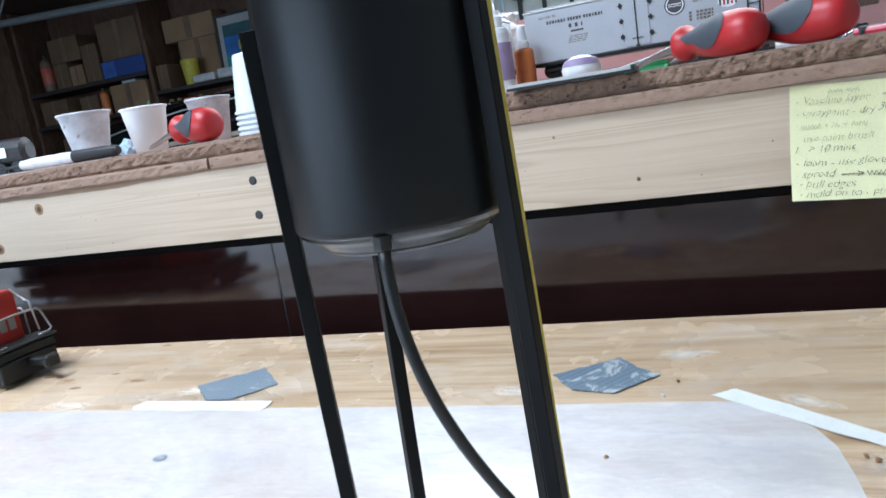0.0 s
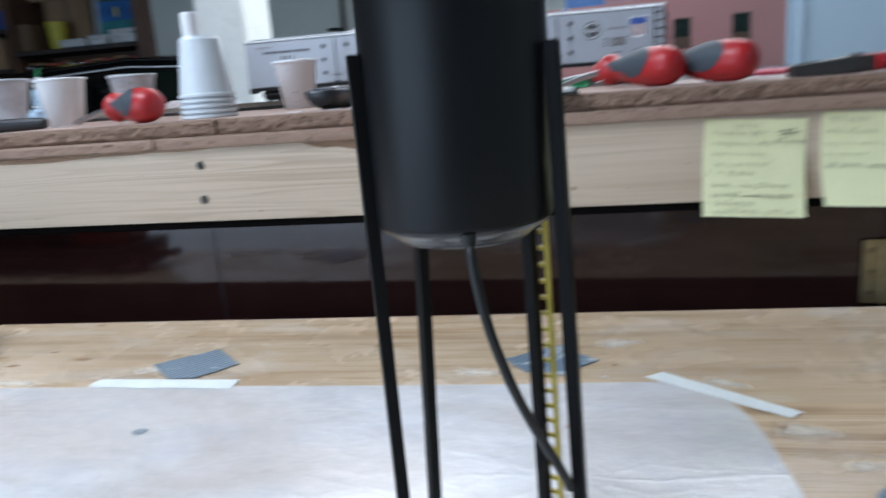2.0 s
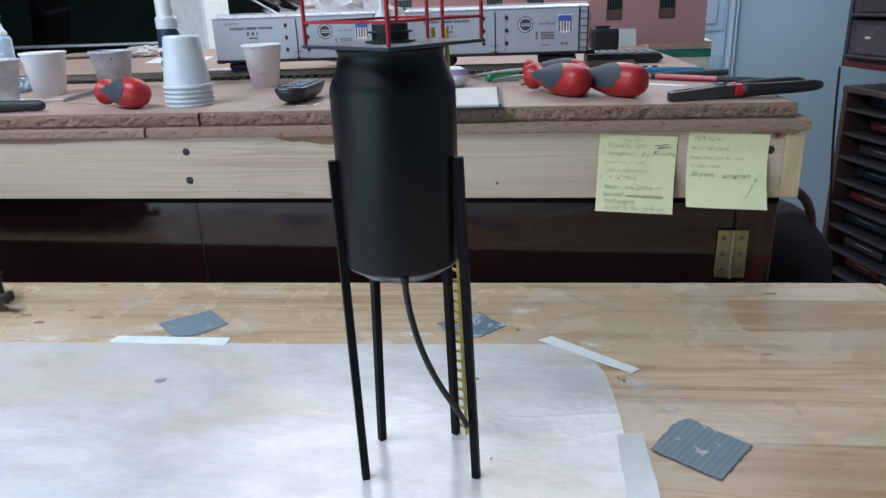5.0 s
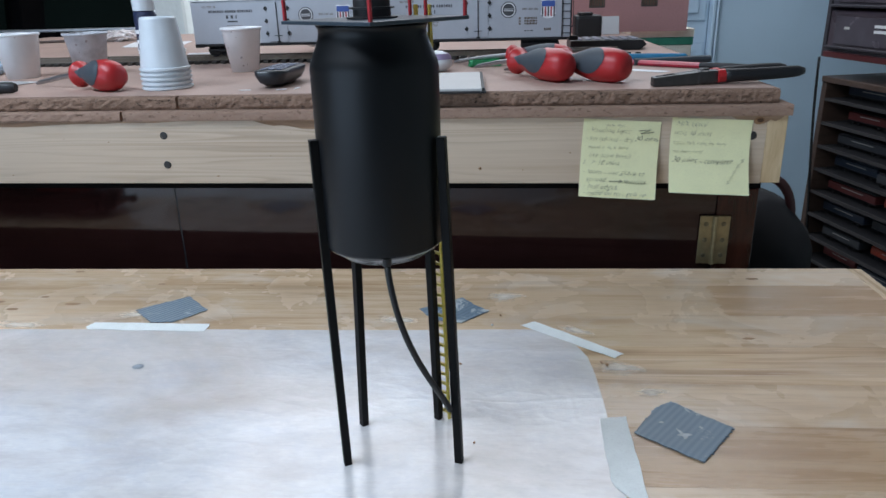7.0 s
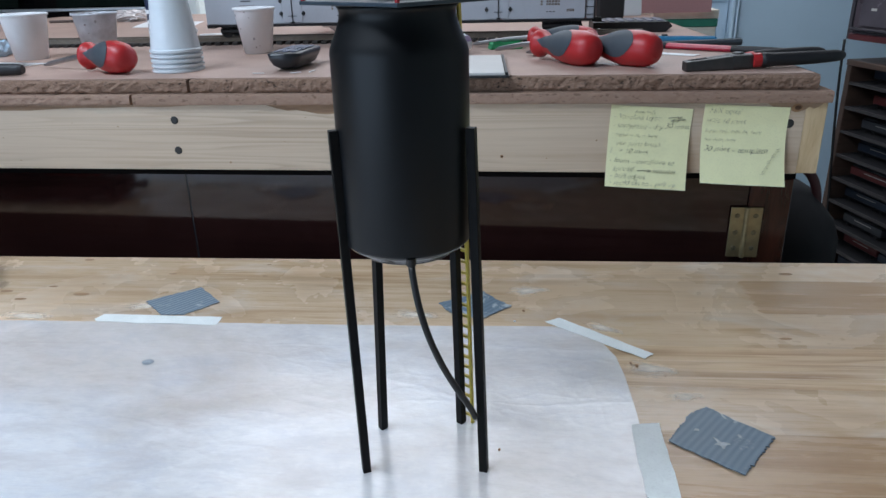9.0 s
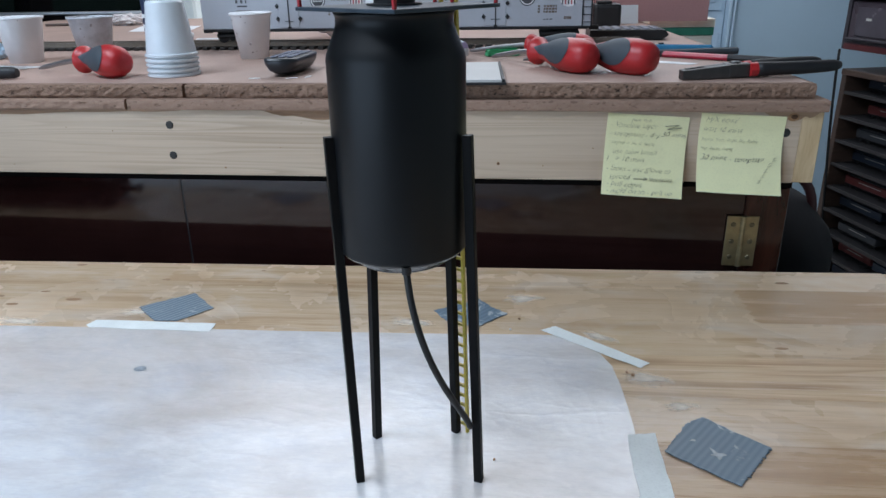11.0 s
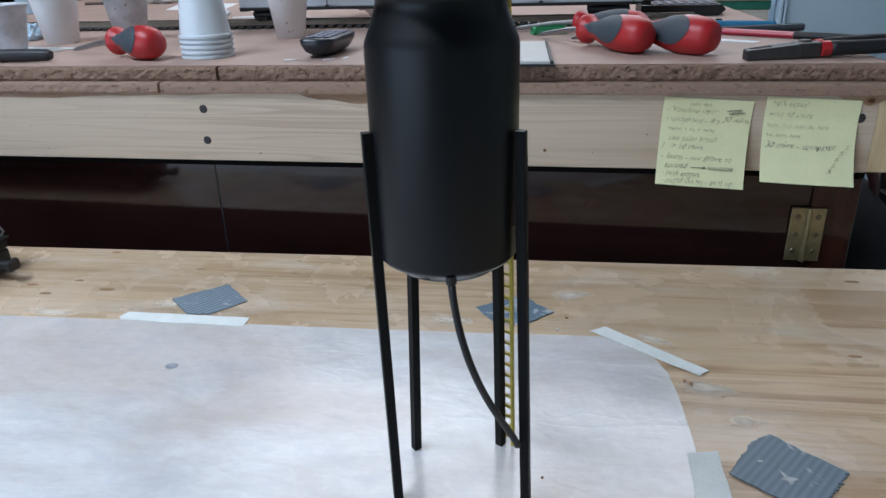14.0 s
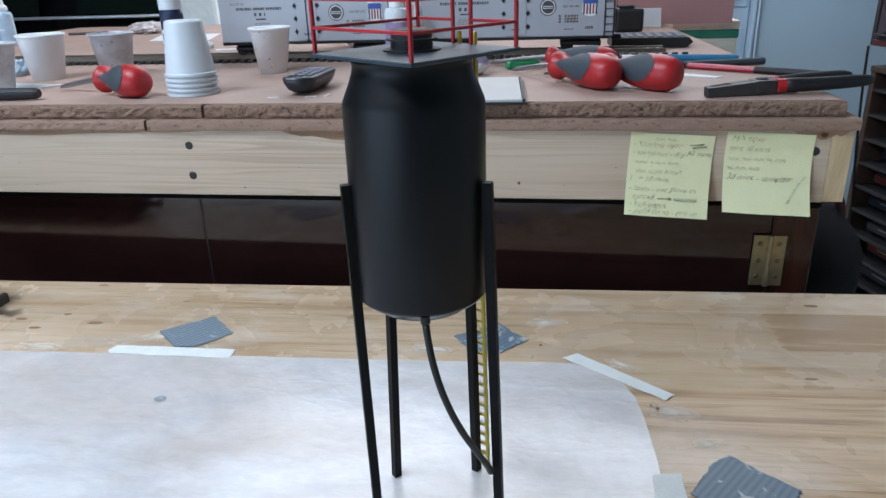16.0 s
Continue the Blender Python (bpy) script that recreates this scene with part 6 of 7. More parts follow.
# ---- locomotive on the table ----
def locomotive():
    t = thing("model_locomotive", "red model diesel locomotive with dark chassis and silver handrails", "model locomotive", pose(-0.4965, 0.179, 0.0))
    W = 0.030
    part("chassis", box(-0.36, -W, 0.022, -0.002, W, 0.031, 0.0015), LOCO_GREEN, t, "dark green chassis")
    part("nose_hood", box(-0.100, -0.019, 0.0315, -0.024, 0.019, 0.078, 0.003, None, 2), LOCO_RED, t, "red nose hood")
    part("long_hood", box(-0.30, -0.019, 0.0315, -0.1005, 0.019, 0.080, 0.003, None, 2), LOCO_GREEN, t)
    part("roof_strip", box(-0.098, -0.012, 0.0782, -0.045, 0.012, 0.0830, 0.0006), LOCO_GREEN, t)
    part("cab", box(-0.345, -0.027, 0.0315, -0.301, 0.027, 0.092, 0.003, None, 2), LOCO_GREEN, t)
    for y in (-0.012, -0.003, 0.006):
        part("hood_lettering", box(-0.0239, y, 0.043, -0.0234, y + 0.0065, 0.0535, 0), HANDRAIL, t, "pale lettering block")
    for k in range(9):
        part("louvre", box(-0.28 + 0.016 * k, -0.0200, 0.058, -0.270 + 0.016 * k, -0.0191, 0.072), LOCO_GREEN, t)
    part("pilot", box(-0.010, -W + 0.002, 0.004, -0.0015, W - 0.002, 0.0215, 0.0012), LOCO_GREEN, t)
    part("step_plate", box(-0.024, -W - 0.001, 0.0312, 0.0, W + 0.001, 0.0335, 0.0006), LOCO_GREEN, t)
    cp = part("coupler", box(-0.001, -0.004, 0.013, 0.021, 0.004, 0.020, 0.0015), BLACK_TRIM, t)
    part("knuckle", box(0.0212, -0.0075, 0.0115, 0.028, 0.0065, 0.0225, 0.002), BLACK_TRIM, cp)
    for y in (-W, W):
        s = 1 if y > 0 else -1
        h = part("handrail", tube([(-0.031, y * 0.95, 0.0312), (-0.031, y * 0.95, 0.052), (-0.034, y * 0.95, 0.0565), (-0.10, y * 0.95, 0.0565), (-0.29, y * 0.95, 0.0565)], 0.0009, 7), HANDRAIL, t, "bright wire handrail", smooth=True)
        for x in (-0.05, -0.10, -0.15, -0.20, -0.25):
            part("stanchion", tube([(x, y * 0.95, 0.0312), (x, y * 0.95, 0.0565)], 0.0007, 6), HANDRAIL, h)
        st = part("side_step", box(-0.034, y - 0.002 + 0.001 * s, 0.006, -0.012, y + 0.002 + 0.001 * s, 0.0085), HANDRAIL, t, "silver edged step")
        for x in (-0.033, -0.0145):
            part("step_hanger", box(x, y - 0.001, 0.0085, x + 0.0015, y + 0.001, 0.0225), LOCO_GREEN, st)
    front = [(-0.003, -0.016, 0.0345), (-0.003, -0.028, 0.0338), (-0.003, -0.030, 0.036), (0.002, -0.030, 0.054), (-0.001, -0.027, 0.0585), (-0.006, 0.0, 0.0585), (-0.013, 0.026, 0.0565), (-0.013, 0.030, 0.054), (-0.004, 0.030, 0.037), (-0.005, 0.027, 0.0345), (-0.005, 0.017, 0.0345)]
    part("front_handrail", tube(front, 0.0010, 7), HANDRAIL, t, "bent bright wire handrail across the front", smooth=True)
    part("front_grab_iron", tube([(-0.026, 0.017, 0.0775), (-0.004, 0.012, 0.0685), (-0.001, 0.013, 0.067), (0.001, 0.014, 0.042), (-0.002, 0.0165, 0.040)], 0.0009, 7), HANDRAIL, t, smooth=True)
    for tx in (-0.075, -0.275):
        tr = part("truck", box(tx - 0.045, -0.022, 0.006, tx + 0.045, 0.022, 0.0215, 0.002), LOCO_GREEN, t)
        for y in (-0.0285, 0.0285):
            part("side_frame", box(tx - 0.058, y - 0.0015, 0.0045, tx + 0.058, y + 0.0015, 0.0205, 0.0012), LOCO_GREEN, tr)
        for wx in (-0.028, 0.028):
            for y in (-0.0165, 0.0165):
                part("wheel", lathe([(0, -0.0025), (0.011, -0.0025), (0.0115, 0.0025), (0, 0.0025)], 20, None, pose(tx + wx, y * 1.45, 0.0116, 90)), BLACK_TRIM, tr)
    part("fuel_tank", box(-0.2155, -0.0295, 0.0045, -0.1345, 0.0295, 0.0215, 0.003), LOCO_GREEN, t)
    part("headlamp", lathe([(0, 0.001), (0.0022, 0.001), (0.0026, 0)], 12, None, pose(-0.024, 0, 0.072, 0, 90)), BLACK_TRIM, t)


locomotive()


# ---- drawer cabinet, display case and doors beyond the bench ----
LARGER = Matrix.Diagonal((1.96, 1.96, 1.96, 1))
CASE_PLACE = pose(1.104, 2.2, FLOOR_Z + 0.001, 0, 0, 14) @ LARGER
DRAWER_PLACE = pose(1.079, 2.2, 0.021, 0, 0, 14) @ LARGER


def drawer_cabinet():
    t = thing("drawer_cabinet", "dark smoked plastic drawer cabinet with small pale labels", "drawer cabinet", DRAWER_PLACE)
    D, L, H = 0.16, 0.58, 0.50
    cb = bmesh.new()
    box(0.004, -L, 0.0, D, -L + 0.008, H, 0, cb)
    box(0.004, -0.008, 0.0, D, 0, H, 0, cb)
    box(0.004, -L + 0.008, 0.010, D, -0.008, 0.014, 0, cb)
    box(0.004, -L + 0.008, H - 0.012, D, -0.008, H, 0, cb)
    box(D - 0.01, -L + 0.008, 0.014, D, -0.008, H - 0.012, 0, cb)
    part("carcass", cb, CABINET_FRAME, t)
    part("base_strip", box(0.001, -L + 0.008, 0.0, D, -0.008, 0.0098, 0.001), MAROON_STRIP, t, "dark red base strip")
    cols, rows = 3, 7
    w, h = (L - 0.016) / cols, 0.0665
    rg = random.Random(5)
    for j in range(rows):
        for i in range(cols):
            y1, c = -0.008 - i * w, 0.0145 + j * h
            blue = (i, j) in ((1, 1), (1, 4), (2, 3))
            d = part("drawer", box(0.004, y1 - w + 0.002, c + 0.001, D - 0.012, y1 - 0.002, c + h - 0.0045, 0.002), DRAWER_DARK if (i + j) % 3 else DRAWER_RED, t)
            part("drawer_window", box(0.0015, y1 - w + 0.022, c + 0.008, 0.0038, y1 - 0.020, c + h - 0.013, 0.001), DRAWER_BLUE if blue else DRAWER_INSET, d)
            part("lip", box(-0.004, y1 - w + 0.006, c + 0.0012, 0.0038, y1 - 0.006, c + 0.0055, 0.001), CABINET_FRAME, d)
            ya = y1 - 0.045
            part("label_bar", box(0.0005, ya - 0.012, c + 0.033, 0.0014, ya, c + 0.037), GREY_CARD, d)
            ya = y1 - 0.105 - rg.uniform(0, 0.015)
            for q in range(2):
                ww = rg.uniform(0.022, 0.036)
                part("label_bar", box(0.0005, ya - ww, c + 0.038 - 0.008 * q, 0.0014, ya, c + 0.0425 - 0.008 * q), WHITE_CARD, d)
    return t


drawer_cabinet()


def display_case():
    t = thing("display_case", "brown wooden display case with thin shelves of model trains", "display case", CASE_PLACE)
    D, L, H = 0.15, 0.58, 0.446
    part("top_board", box(-0.002, -L, H - 0.010, D, 0.0, H, 0.0012), CASE_WOOD, t)
    part("bottom_board", box(0.0, -L + 0.0125, 0.0, D, -0.0125, 0.012, 0.001), CASE_WOOD, t)
    part("side_board", box(0.0, -0.012, 0.0, D, 0.0, H - 0.0102, 0.001), CASE_WOOD, t)
    part("side_board", box(0.0, -L, 0.0, D, -L + 0.012, H - 0.0102, 0.001), CASE_WOOD, t)
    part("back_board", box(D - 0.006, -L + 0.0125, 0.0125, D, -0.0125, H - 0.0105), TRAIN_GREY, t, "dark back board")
    levels = []
    for k in range(10):
        z = 0.409 - 0.0420 * k
        levels.append(z)
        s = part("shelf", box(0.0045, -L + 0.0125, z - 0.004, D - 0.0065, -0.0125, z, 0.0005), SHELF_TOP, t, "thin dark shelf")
        part("edge_strip", box(0.001, -L + 0.0125, z - 0.0045, 0.0044, -0.0125, z + 0.0004), SHELF_EDGE, s, "near-black shelf edge")
    return t, levels


case, case_levels = display_case()


def model_train_car(m, length, mat, roof_mat, label):
    """A small car on a shelf, its side towards -x and its length along -y."""
    t = thing("model_train_car", label, "model train", m, "model trains in the display case")
    L = length
    part("car_body", box(0.004, -L, 0.007, 0.026, 0, 0.021, 0.0010), mat, t)
    part("car_roof", box(0.0055, -L + 0.001, 0.0212, 0.0245, -0.001, 0.0245, 0.0012), roof_mat, t)
    part("car_frame", box(0.005, -L, 0.0045, 0.025, 0, 0.0068), BLACK_TRIM, t)
    part("car_stripe", box(0.0036, -L * 0.75, 0.0150, 0.0039, -L * 0.3, 0.0162), GREY_CARD, t)
    for u in (0.12, 0.26, 0.74, 0.88):
        part("wheel", lathe([(0, -0.001), (0.0030, -0.001), (0.0032, 0.001), (0, 0.001)], 10, None, pose(0.006, -L * u, 0.0034, 0, 90, 0)), BLACK_TRIM, t)


TRAIN_LABELS = {"TRAIN_BLUE": "dark blue model train car on a thin shelf", "TRAIN_GREY": "dark grey model train car on a thin shelf", "TRAIN_MAROON": "maroon model train car on a thin shelf", "TRAIN_RED": "orange-red model train car on a thin shelf"}
rows_of_cars = ("BBGR", "MMRM", "GBRG", "BGGB", "MRMM", "BGBG", "GRBB", "MBGM", "BBRG")
kinds = {"B": (TRAIN_BLUE, "TRAIN_BLUE"), "G": (TRAIN_GREY, "TRAIN_GREY"), "M": (TRAIN_MAROON, "TRAIN_MAROON"), "R": (TRAIN_RED, "TRAIN_RED")}
rng = random.Random(17)
for z, row in zip(case_levels[:9], rows_of_cars):
    at = -0.017 - rng.uniform(0, 0.02)
    for key in row:
        L = rng.uniform(0.085, 0.125)
        mat, code = kinds[key]
        model_train_car(CASE_PLACE @ pose(rng.uniform(0.012, 0.03), at, z + 0.0002), L, mat, rng.choice([BLACK_TRIM, TRAIN_GREY, mat]), TRAIN_LABELS[code])
        at -= L + rng.uniform(0.006, 0.02)
w = part("wall_bracket", box(0.06, -0.48, -0.016, 0.30, -0.10, -0.0005, 0.001), CABINET_WOOD, m=DRAWER_PLACE)
tagged(w, "dark wooden shelf board under the drawer cabinet", "shelf", kind="structure")
w = part("wall_side", box(1.72, -5.0, FLOOR_Z, 1.81, 2.745, CEIL_Z), WALL_GREY)
tagged(w, "grey painted wall beside the drawer cabinet", "wall", kind="structure")
c = part("hanging_cable", tube(curve_points((1.078, 2.19, 0.02), (1.075, 2.17, -0.18), (1.095, 2.17, -0.35), (1.135, 2.18, -0.72), 16), 0.0045, 8), FABRIC_BLACK, smooth=True)
tagged(c, "thin black cable hanging down beside the drawers", "cable")


def bag():
    t = thing("tool_bag", "black fabric bag with a maroon carrying strap", "bag", pose(0.530, 0.987, -0.391) @ Matrix.Diagonal((1.36, 1.36, 1.36, 1)))
    b = bmesh.new()
    bmesh.ops.create_icosphere(b, subdivisions=3, radius=1.0)
    for v in b.verts:
        n = v.co.normalized()
        k = 1 + 0.12 * noise.noise(n * 3)
        v.co = Vector((n.x * 0.075 * k, n.y * 0.10 * k, 0.10 + n.z * 0.100 * k))
    part("body", b, FABRIC_BLACK, t, smooth=True)
    part("strap", tube(curve_points((-0.035, -0.02, 0.175), (-0.045, -0.02, 0.243), (0.040, -0.02, 0.252), (0.040, -0.02, 0.165), 16), 0.0065, 8), BROWN_STRAP, t, smooth=True)
    s = part("bag_stool", box(0.42, 0.83, FLOOR_Z, 0.62, 1.15, -0.3925, 0.003), CABINET_WOOD)
    tagged(s, "dark wooden box under the tool bag", "box")


bag()


def panel_door(name, x0, x1, y, mat, panels, label):
    t = thing(name, label, "door", kind="structure")
    z1 = 1.12
    part("slab", box(x0, y, FLOOR_Z + 0.01, x1, y + 0.035, z1, 0.003), mat, t)
    for a, b, c, d in panels:
        p = part("panel", box(a, y - 0.006, c, b, y - 0.0005, d, 0.004, None, 2), mat, t)
        part("panel_field", box(a + 0.03, y - 0.012, c + 0.03, b - 0.03, y - 0.0062, d - 0.03, 0.005, None, 2), mat, p)
    return t


panel_door("door_1", 0.517, 0.835, 2.75, DOOR_BLUE, [(0.543, 0.640, 0.118, 1.00), (0.690, 0.822, 0.118, 1.00), (0.690, 0.822, -0.70, 0.031), (0.543, 0.640, -0.70, 0.031)], "blue-grey painted panel door, folded partly open")
panel_door("door_2", 0.868, 1.715, 2.71, DOOR_BLUE2, [], "plain blue-grey flush door")
w = part("door_trim", box(0.838, 2.695, FLOOR_Z, 0.852, 2.79, 1.12, 0.004), DOOR_BLUE)
tagged(w, "narrow blue-grey door jamb moulding", "trim", kind="structure")
w = part("door_trim", box(0.855, 2.690, FLOOR_Z, 0.865, 2.79, 1.12, 0.004), DOOR_BLUE)
tagged(w, "narrow blue-grey door jamb moulding", "trim", kind="structure")
w = part("wall_partition", box(1.72, 2.75, FLOOR_Z, 3.0, 2.85, CEIL_Z), WALL_GREY)
tagged(w, "grey-green partition wall beside the doors", "wall", kind="structure")
w = part("wall_lintel", box(0.517, 2.745, 1.125, 1.715, 2.85, CEIL_Z), WALL_GREY)
tagged(w, "grey-green wall above the doors", "wall", kind="structure")


# ---- far end of the garage ----
def curtain_window():
    t = thing("window_1", "window with pink vertical blinds and blue daylight at its edges", "window", kind="structure")
    x0, x1, z0, z1, y = -0.06, 0.86, 0.05, 1.25, 4.74
    part("pane", box(x0, y, z0, x1, y + 0.01, z1), SKY_PANE, t, "blue glass pane")
    fr = bmesh.new()
    for a in ((x0 - 0.05, y - 0.03, z0 - 0.05, x0, y + 0.05, z1 + 0.05), (x1, y - 0.03, z0 - 0.05, x1 + 0.05, y + 0.05, z1 + 0.05), (x0, y - 0.03, z0 - 0.05, x1, y + 0.05, z0), (x0, y - 0.03, z1, x1, y + 0.05, z1 + 0.05)):
        box(*a, 0, fr)
    part("window_frame", fr, WALL_GREY, t)
    n = 6
    for k in range(n):
        a = 0.20 + k * 0.098
        part("blind_slat", box(a, y - 0.06, z0, a + 0.092, y - 0.052, z1, 0.002), CURTAIN, t, m=pose(0, 0, 0, 0, 0, 0))


curtain_window()


def automobile():
    t = thing("automobile", "black saloon car with chrome window trim, parked in the garage", "car", pose(-1.95, 3.52, FLOOR_Z))
    S = 0.76
    side = [(-2.45, 0.30), (-2.5, 0.62), (-2.4, 0.86), (-1.8, 0.99), (-1.25, 1.28), (-0.70, 1.352), (0.08, 1.358), (0.50, 1.325), (0.85, 1.245), (1.18, 1.07), (1.50, 1.02), (1.57, 0.7), (1.52, 0.32)]
    b = bmesh.new()
    n = len(side)
    levels = [(-S, 0.95), (-S + 0.10, 1.0), (0.0, 1.02), (S - 0.10, 1.0), (S, 0.95)]
    rows = []
    for yy, k in levels:
        rows.append([b.verts.new((x, yy * (1.0 - 0.17 * max(0.0, z - 0.95) / 0.4), z if z < 0.95 else 0.95 + (z - 0.95) * k)) for x, z in side])
    for a, c in zip(rows, rows[1:]):
        for k in range(n):
            b.faces.new((a[k], a[(k + 1) % n], c[(k + 1) % n], c[k]))
    b.faces.new(rows[0])
    b.faces.new(list(reversed(rows[-1])))
    bmesh.ops.bevel(b, geom=b.edges[:], offset=0.035, segments=3, affect="EDGES")
    part("body", b, CAR_PAINT, t, "glossy black body", smooth=True)
    y = -S - 0.004

    def pane(poly):
        g = bmesh.new()
        for dy in (0.0, 0.01):
            vs = [g.verts.new((x, (y + dy) * (1.0 - 0.17 * max(0.0, z - 0.95) / 0.4), z)) for x, z in poly]
            g.faces.new(vs if dy == 0 else list(reversed(vs)))
        part("side_window", g, CAR_GLASS, t, "dark window glass")

    pane([(-1.25, 1.07), (-1.15, 1.205), (-0.38, 1.275), (-0.36, 1.07)])
    pane([(-0.17, 1.07), (-0.18, 1.29), (0.24, 1.266), (0.58, 1.262), (0.70, 1.226), (0.85, 1.14), (0.98, 1.07)])
    part("belt_trim", tube([(-1.3, y - 0.006, 1.06), (1.0, y - 0.006, 1.06)], 0.007, 8), CHROME, t, "dull chrome belt trim", smooth=True)
    line = [(-1.20, 1.205), (-0.85, 1.262), (-0.58, 1.290), (-0.17, 1.308), (0.20, 1.284), (0.45, 1.280), (0.60, 1.271), (0.67, 1.255), (0.74, 1.226), (0.87, 1.155), (1.03, 1.06)]
    part("window_trim", tube([(x, (y - 0.010) * (1.0 - 0.17 * max(0.0, z - 0.95) / 0.4), z) for x, z in line], 0.0045, 8), CHROME, t, "bright chrome trim", smooth=True)
    part("roof_rail", tube([(x * 0.98, (y + 0.02) * (1.0 - 0.17 * max(0.0, z - 0.95) / 0.4), z + 0.035) for x, z in line[1:-1]], 0.008, 8), CAR_PAINT, t, smooth=True)
    fin = [(0.44, 0.0), (0.66, 0.0), (0.66, 0.012), (0.645, 0.062), (0.61, 0.060), (0.52, 0.028)]
    part("antenna_fin", prism([(x, z) for x, z in fin], -0.016, 0.016, None, 0.0, pose(0, -0.20, 1.295, 90)), BLACK_TRIM, t, "black roof antenna fin")
    part("door_mirror", box(-1.02, y - 0.14, 0.93, -0.90, y - 0.002, 1.02, 0.02, None, 2), CAR_PAINT, t)
    part("door_handle", box(-0.1, y - 0.03, 0.86, 0.06, y - 0.002, 0.89, 0.006), CHROME, t)
    for x in (-1.6, 1.0):
        for yy in (-S + 0.12, S - 0.12):
            wh = part("wheel", lathe([(0.0, -0.1), (0.2, -0.1), (0.3, -0.09), (0.32, -0.06), (0.32, 0.06), (0.3, 0.09), (0.0, 0.09)], 28, None, pose(x, yy, 0.32, 90)), TYRE, t)
            part("rim", lathe([(0, 0.115), (0.17, 0.11), (0.2, 0.10), (0.2, 0.09)], 20, None, pose(x, yy, 0.32, 90)), CHROME, wh)


automobile()


def shelving():
    y = 4.38
    t = thing("shelf_unit", "dark metal shelf unit along the back wall", "shelf", pose(0, y, FLOOR_Z))
    for x in (-5.4, -4.05, -3.02):
        part("upright", box(x - 0.02, 0.02, 0, x + 0.02, 0.38, 2.43, 0.003), CABINET_WOOD, t)
    part("board", box(-5.37, 0, 1.10, -4.08, 0.38, 1.13, 0.002), SHELF_DARK, t)
    part("board", box(-5.37, 0, 1.71, -4.08, 0.38, 1.74, 0.002), SHELF_DARK, t)
    part("board", box(-4.02, 0, 1.54, -3.05, 0.38, 1.57, 0.002), SHELF_DARK, t)
    part("board", box(-4.02, 0, 1.365, -3.05, 0.38, 1.385, 0.002), SHELF_DARK, t)
    part("board", box(-5.37, 0, 1.43, -4.08, 0.38, 1.46, 0.002), SHELF_DARK, t)
    part("back_board", box(-5.4, 0.385, 0, -2.99, 0.40, 2.438), CABINET_WOOD, t)
    w = part("wall_panel", box(-6.2, 4.36, FLOOR_Z, -5.44, 4.8, CEIL_Z), CABINET_WOOD)
    tagged(w, "dark brown boarded wall beside the shelf unit", "wall", kind="structure")
    w = part("wall_alcove", box(-2.885, 4.395, FLOOR_Z, -2.36, 4.8, CEIL_Z), WALL_GREY)
    tagged(w, "pale grey wall beside the shelf unit", "wall", kind="structure")
    post = part("door_post", box(-2.985, y - 0.02, FLOOR_Z, -2.89, 4.8, CEIL_Z, 0.004), CABINET_WOOD)
    tagged(post, "brown wooden post at the end of the shelves", "post", kind="structure")
    rg = random.Random(21)

    def crate(x, z, w, h, d, mat, label):
        c = thing("cardboard_box", label, "box", pose(x, y + 0.02, FLOOR_Z + z + 0.001), "boxes on the shelves")
        part("carton", box(0, 0, 0, w, d, h, 0.006), mat, c)
        if mat is not BOX_BLUE:
            part("packing_tape", box(w * 0.44, -0.002, 0.01, w * 0.56, d, h + 0.001), CARTON_TAPE, c)
        else:
            part("box_end", box(0.004, -0.002, 0.004, w * 0.32, -0.0001, h - 0.004), BLUE_LIGHT, c, "paler blue printed end")
        return c

    crate(-5.05, 1.74, 0.16, 0.20, 0.3, CARDBOARD, "brown cardboard box on a dark shelf")
    crate(-4.88, 1.74, 0.15, 0.16, 0.3, CARDBOARD_TAN, "small tan cardboard box on the upper shelf")
    crate(-4.71, 1.74, 0.17, 0.30, 0.3, CARDBOARD, "tall cardboard box on the upper shelf")
    crate(-4.525, 1.74, 0.44, 0.135, 0.3, BOX_BLUE, "flat blue box on a dark shelf")
    crate(-4.50, 1.876, 0.42, 0.30, 0.28, CARDBOARD, "brown cardboard box stacked on a blue box")
    crate(-5.05, 1.941, 0.33, 0.20, 0.28, CARDBOARD, "brown cardboard box stacked near the ceiling")
    crate(-4.85, 1.46, 0.20, 0.18, 0.3, CARDBOARD, "brown cardboard box on a dark shelf")
    worn = crate(-4.50, 1.46, 0.38, 0.22, 0.3, CARDBOARD_TAN, "worn cardboard box with white paper on top")
    part("paper", box(0.12, 0.02, 0.2215, 0.27, 0.16, 0.245, 0.006), SOFT_WHITE, worn, "crumpled white paper")
    crate(-5.30, 1.46, 0.30, 0.20, 0.3, CARDBOARD, "brown cardboard box on a dark shelf")
    crate(-3.99, 1.57, 0.11, 0.19, 0.2, CARDBOARD, "small cardboard box beside a yellow tub")
    back = crate(-3.87, 1.57, 0.37, 0.36, 0.14, CARDBOARD_TAN, "tan cardboard box standing behind a yellow tub")
    back.location.y += 0.18
    back = crate(-3.99, 1.931, 0.50, 0.18, 0.16, CARDBOARD_TAN, "long tan cardboard box lying on another")
    back.location.y += 0.18
    crate(-4.75, 1.13, 0.35, 0.24, 0.3, CARDBOARD, "brown cardboard box on a lower shelf")
    crate(-5.15, 1.13, 0.18, 0.2, 0.3, CARDBOARD, "brown cardboard box on a lower shelf")
    tub = thing("yellow_tub", "yellow plastic tub on a shelf", "tub", pose(-3.70, y + 0.08, FLOOR_Z + 1.571))
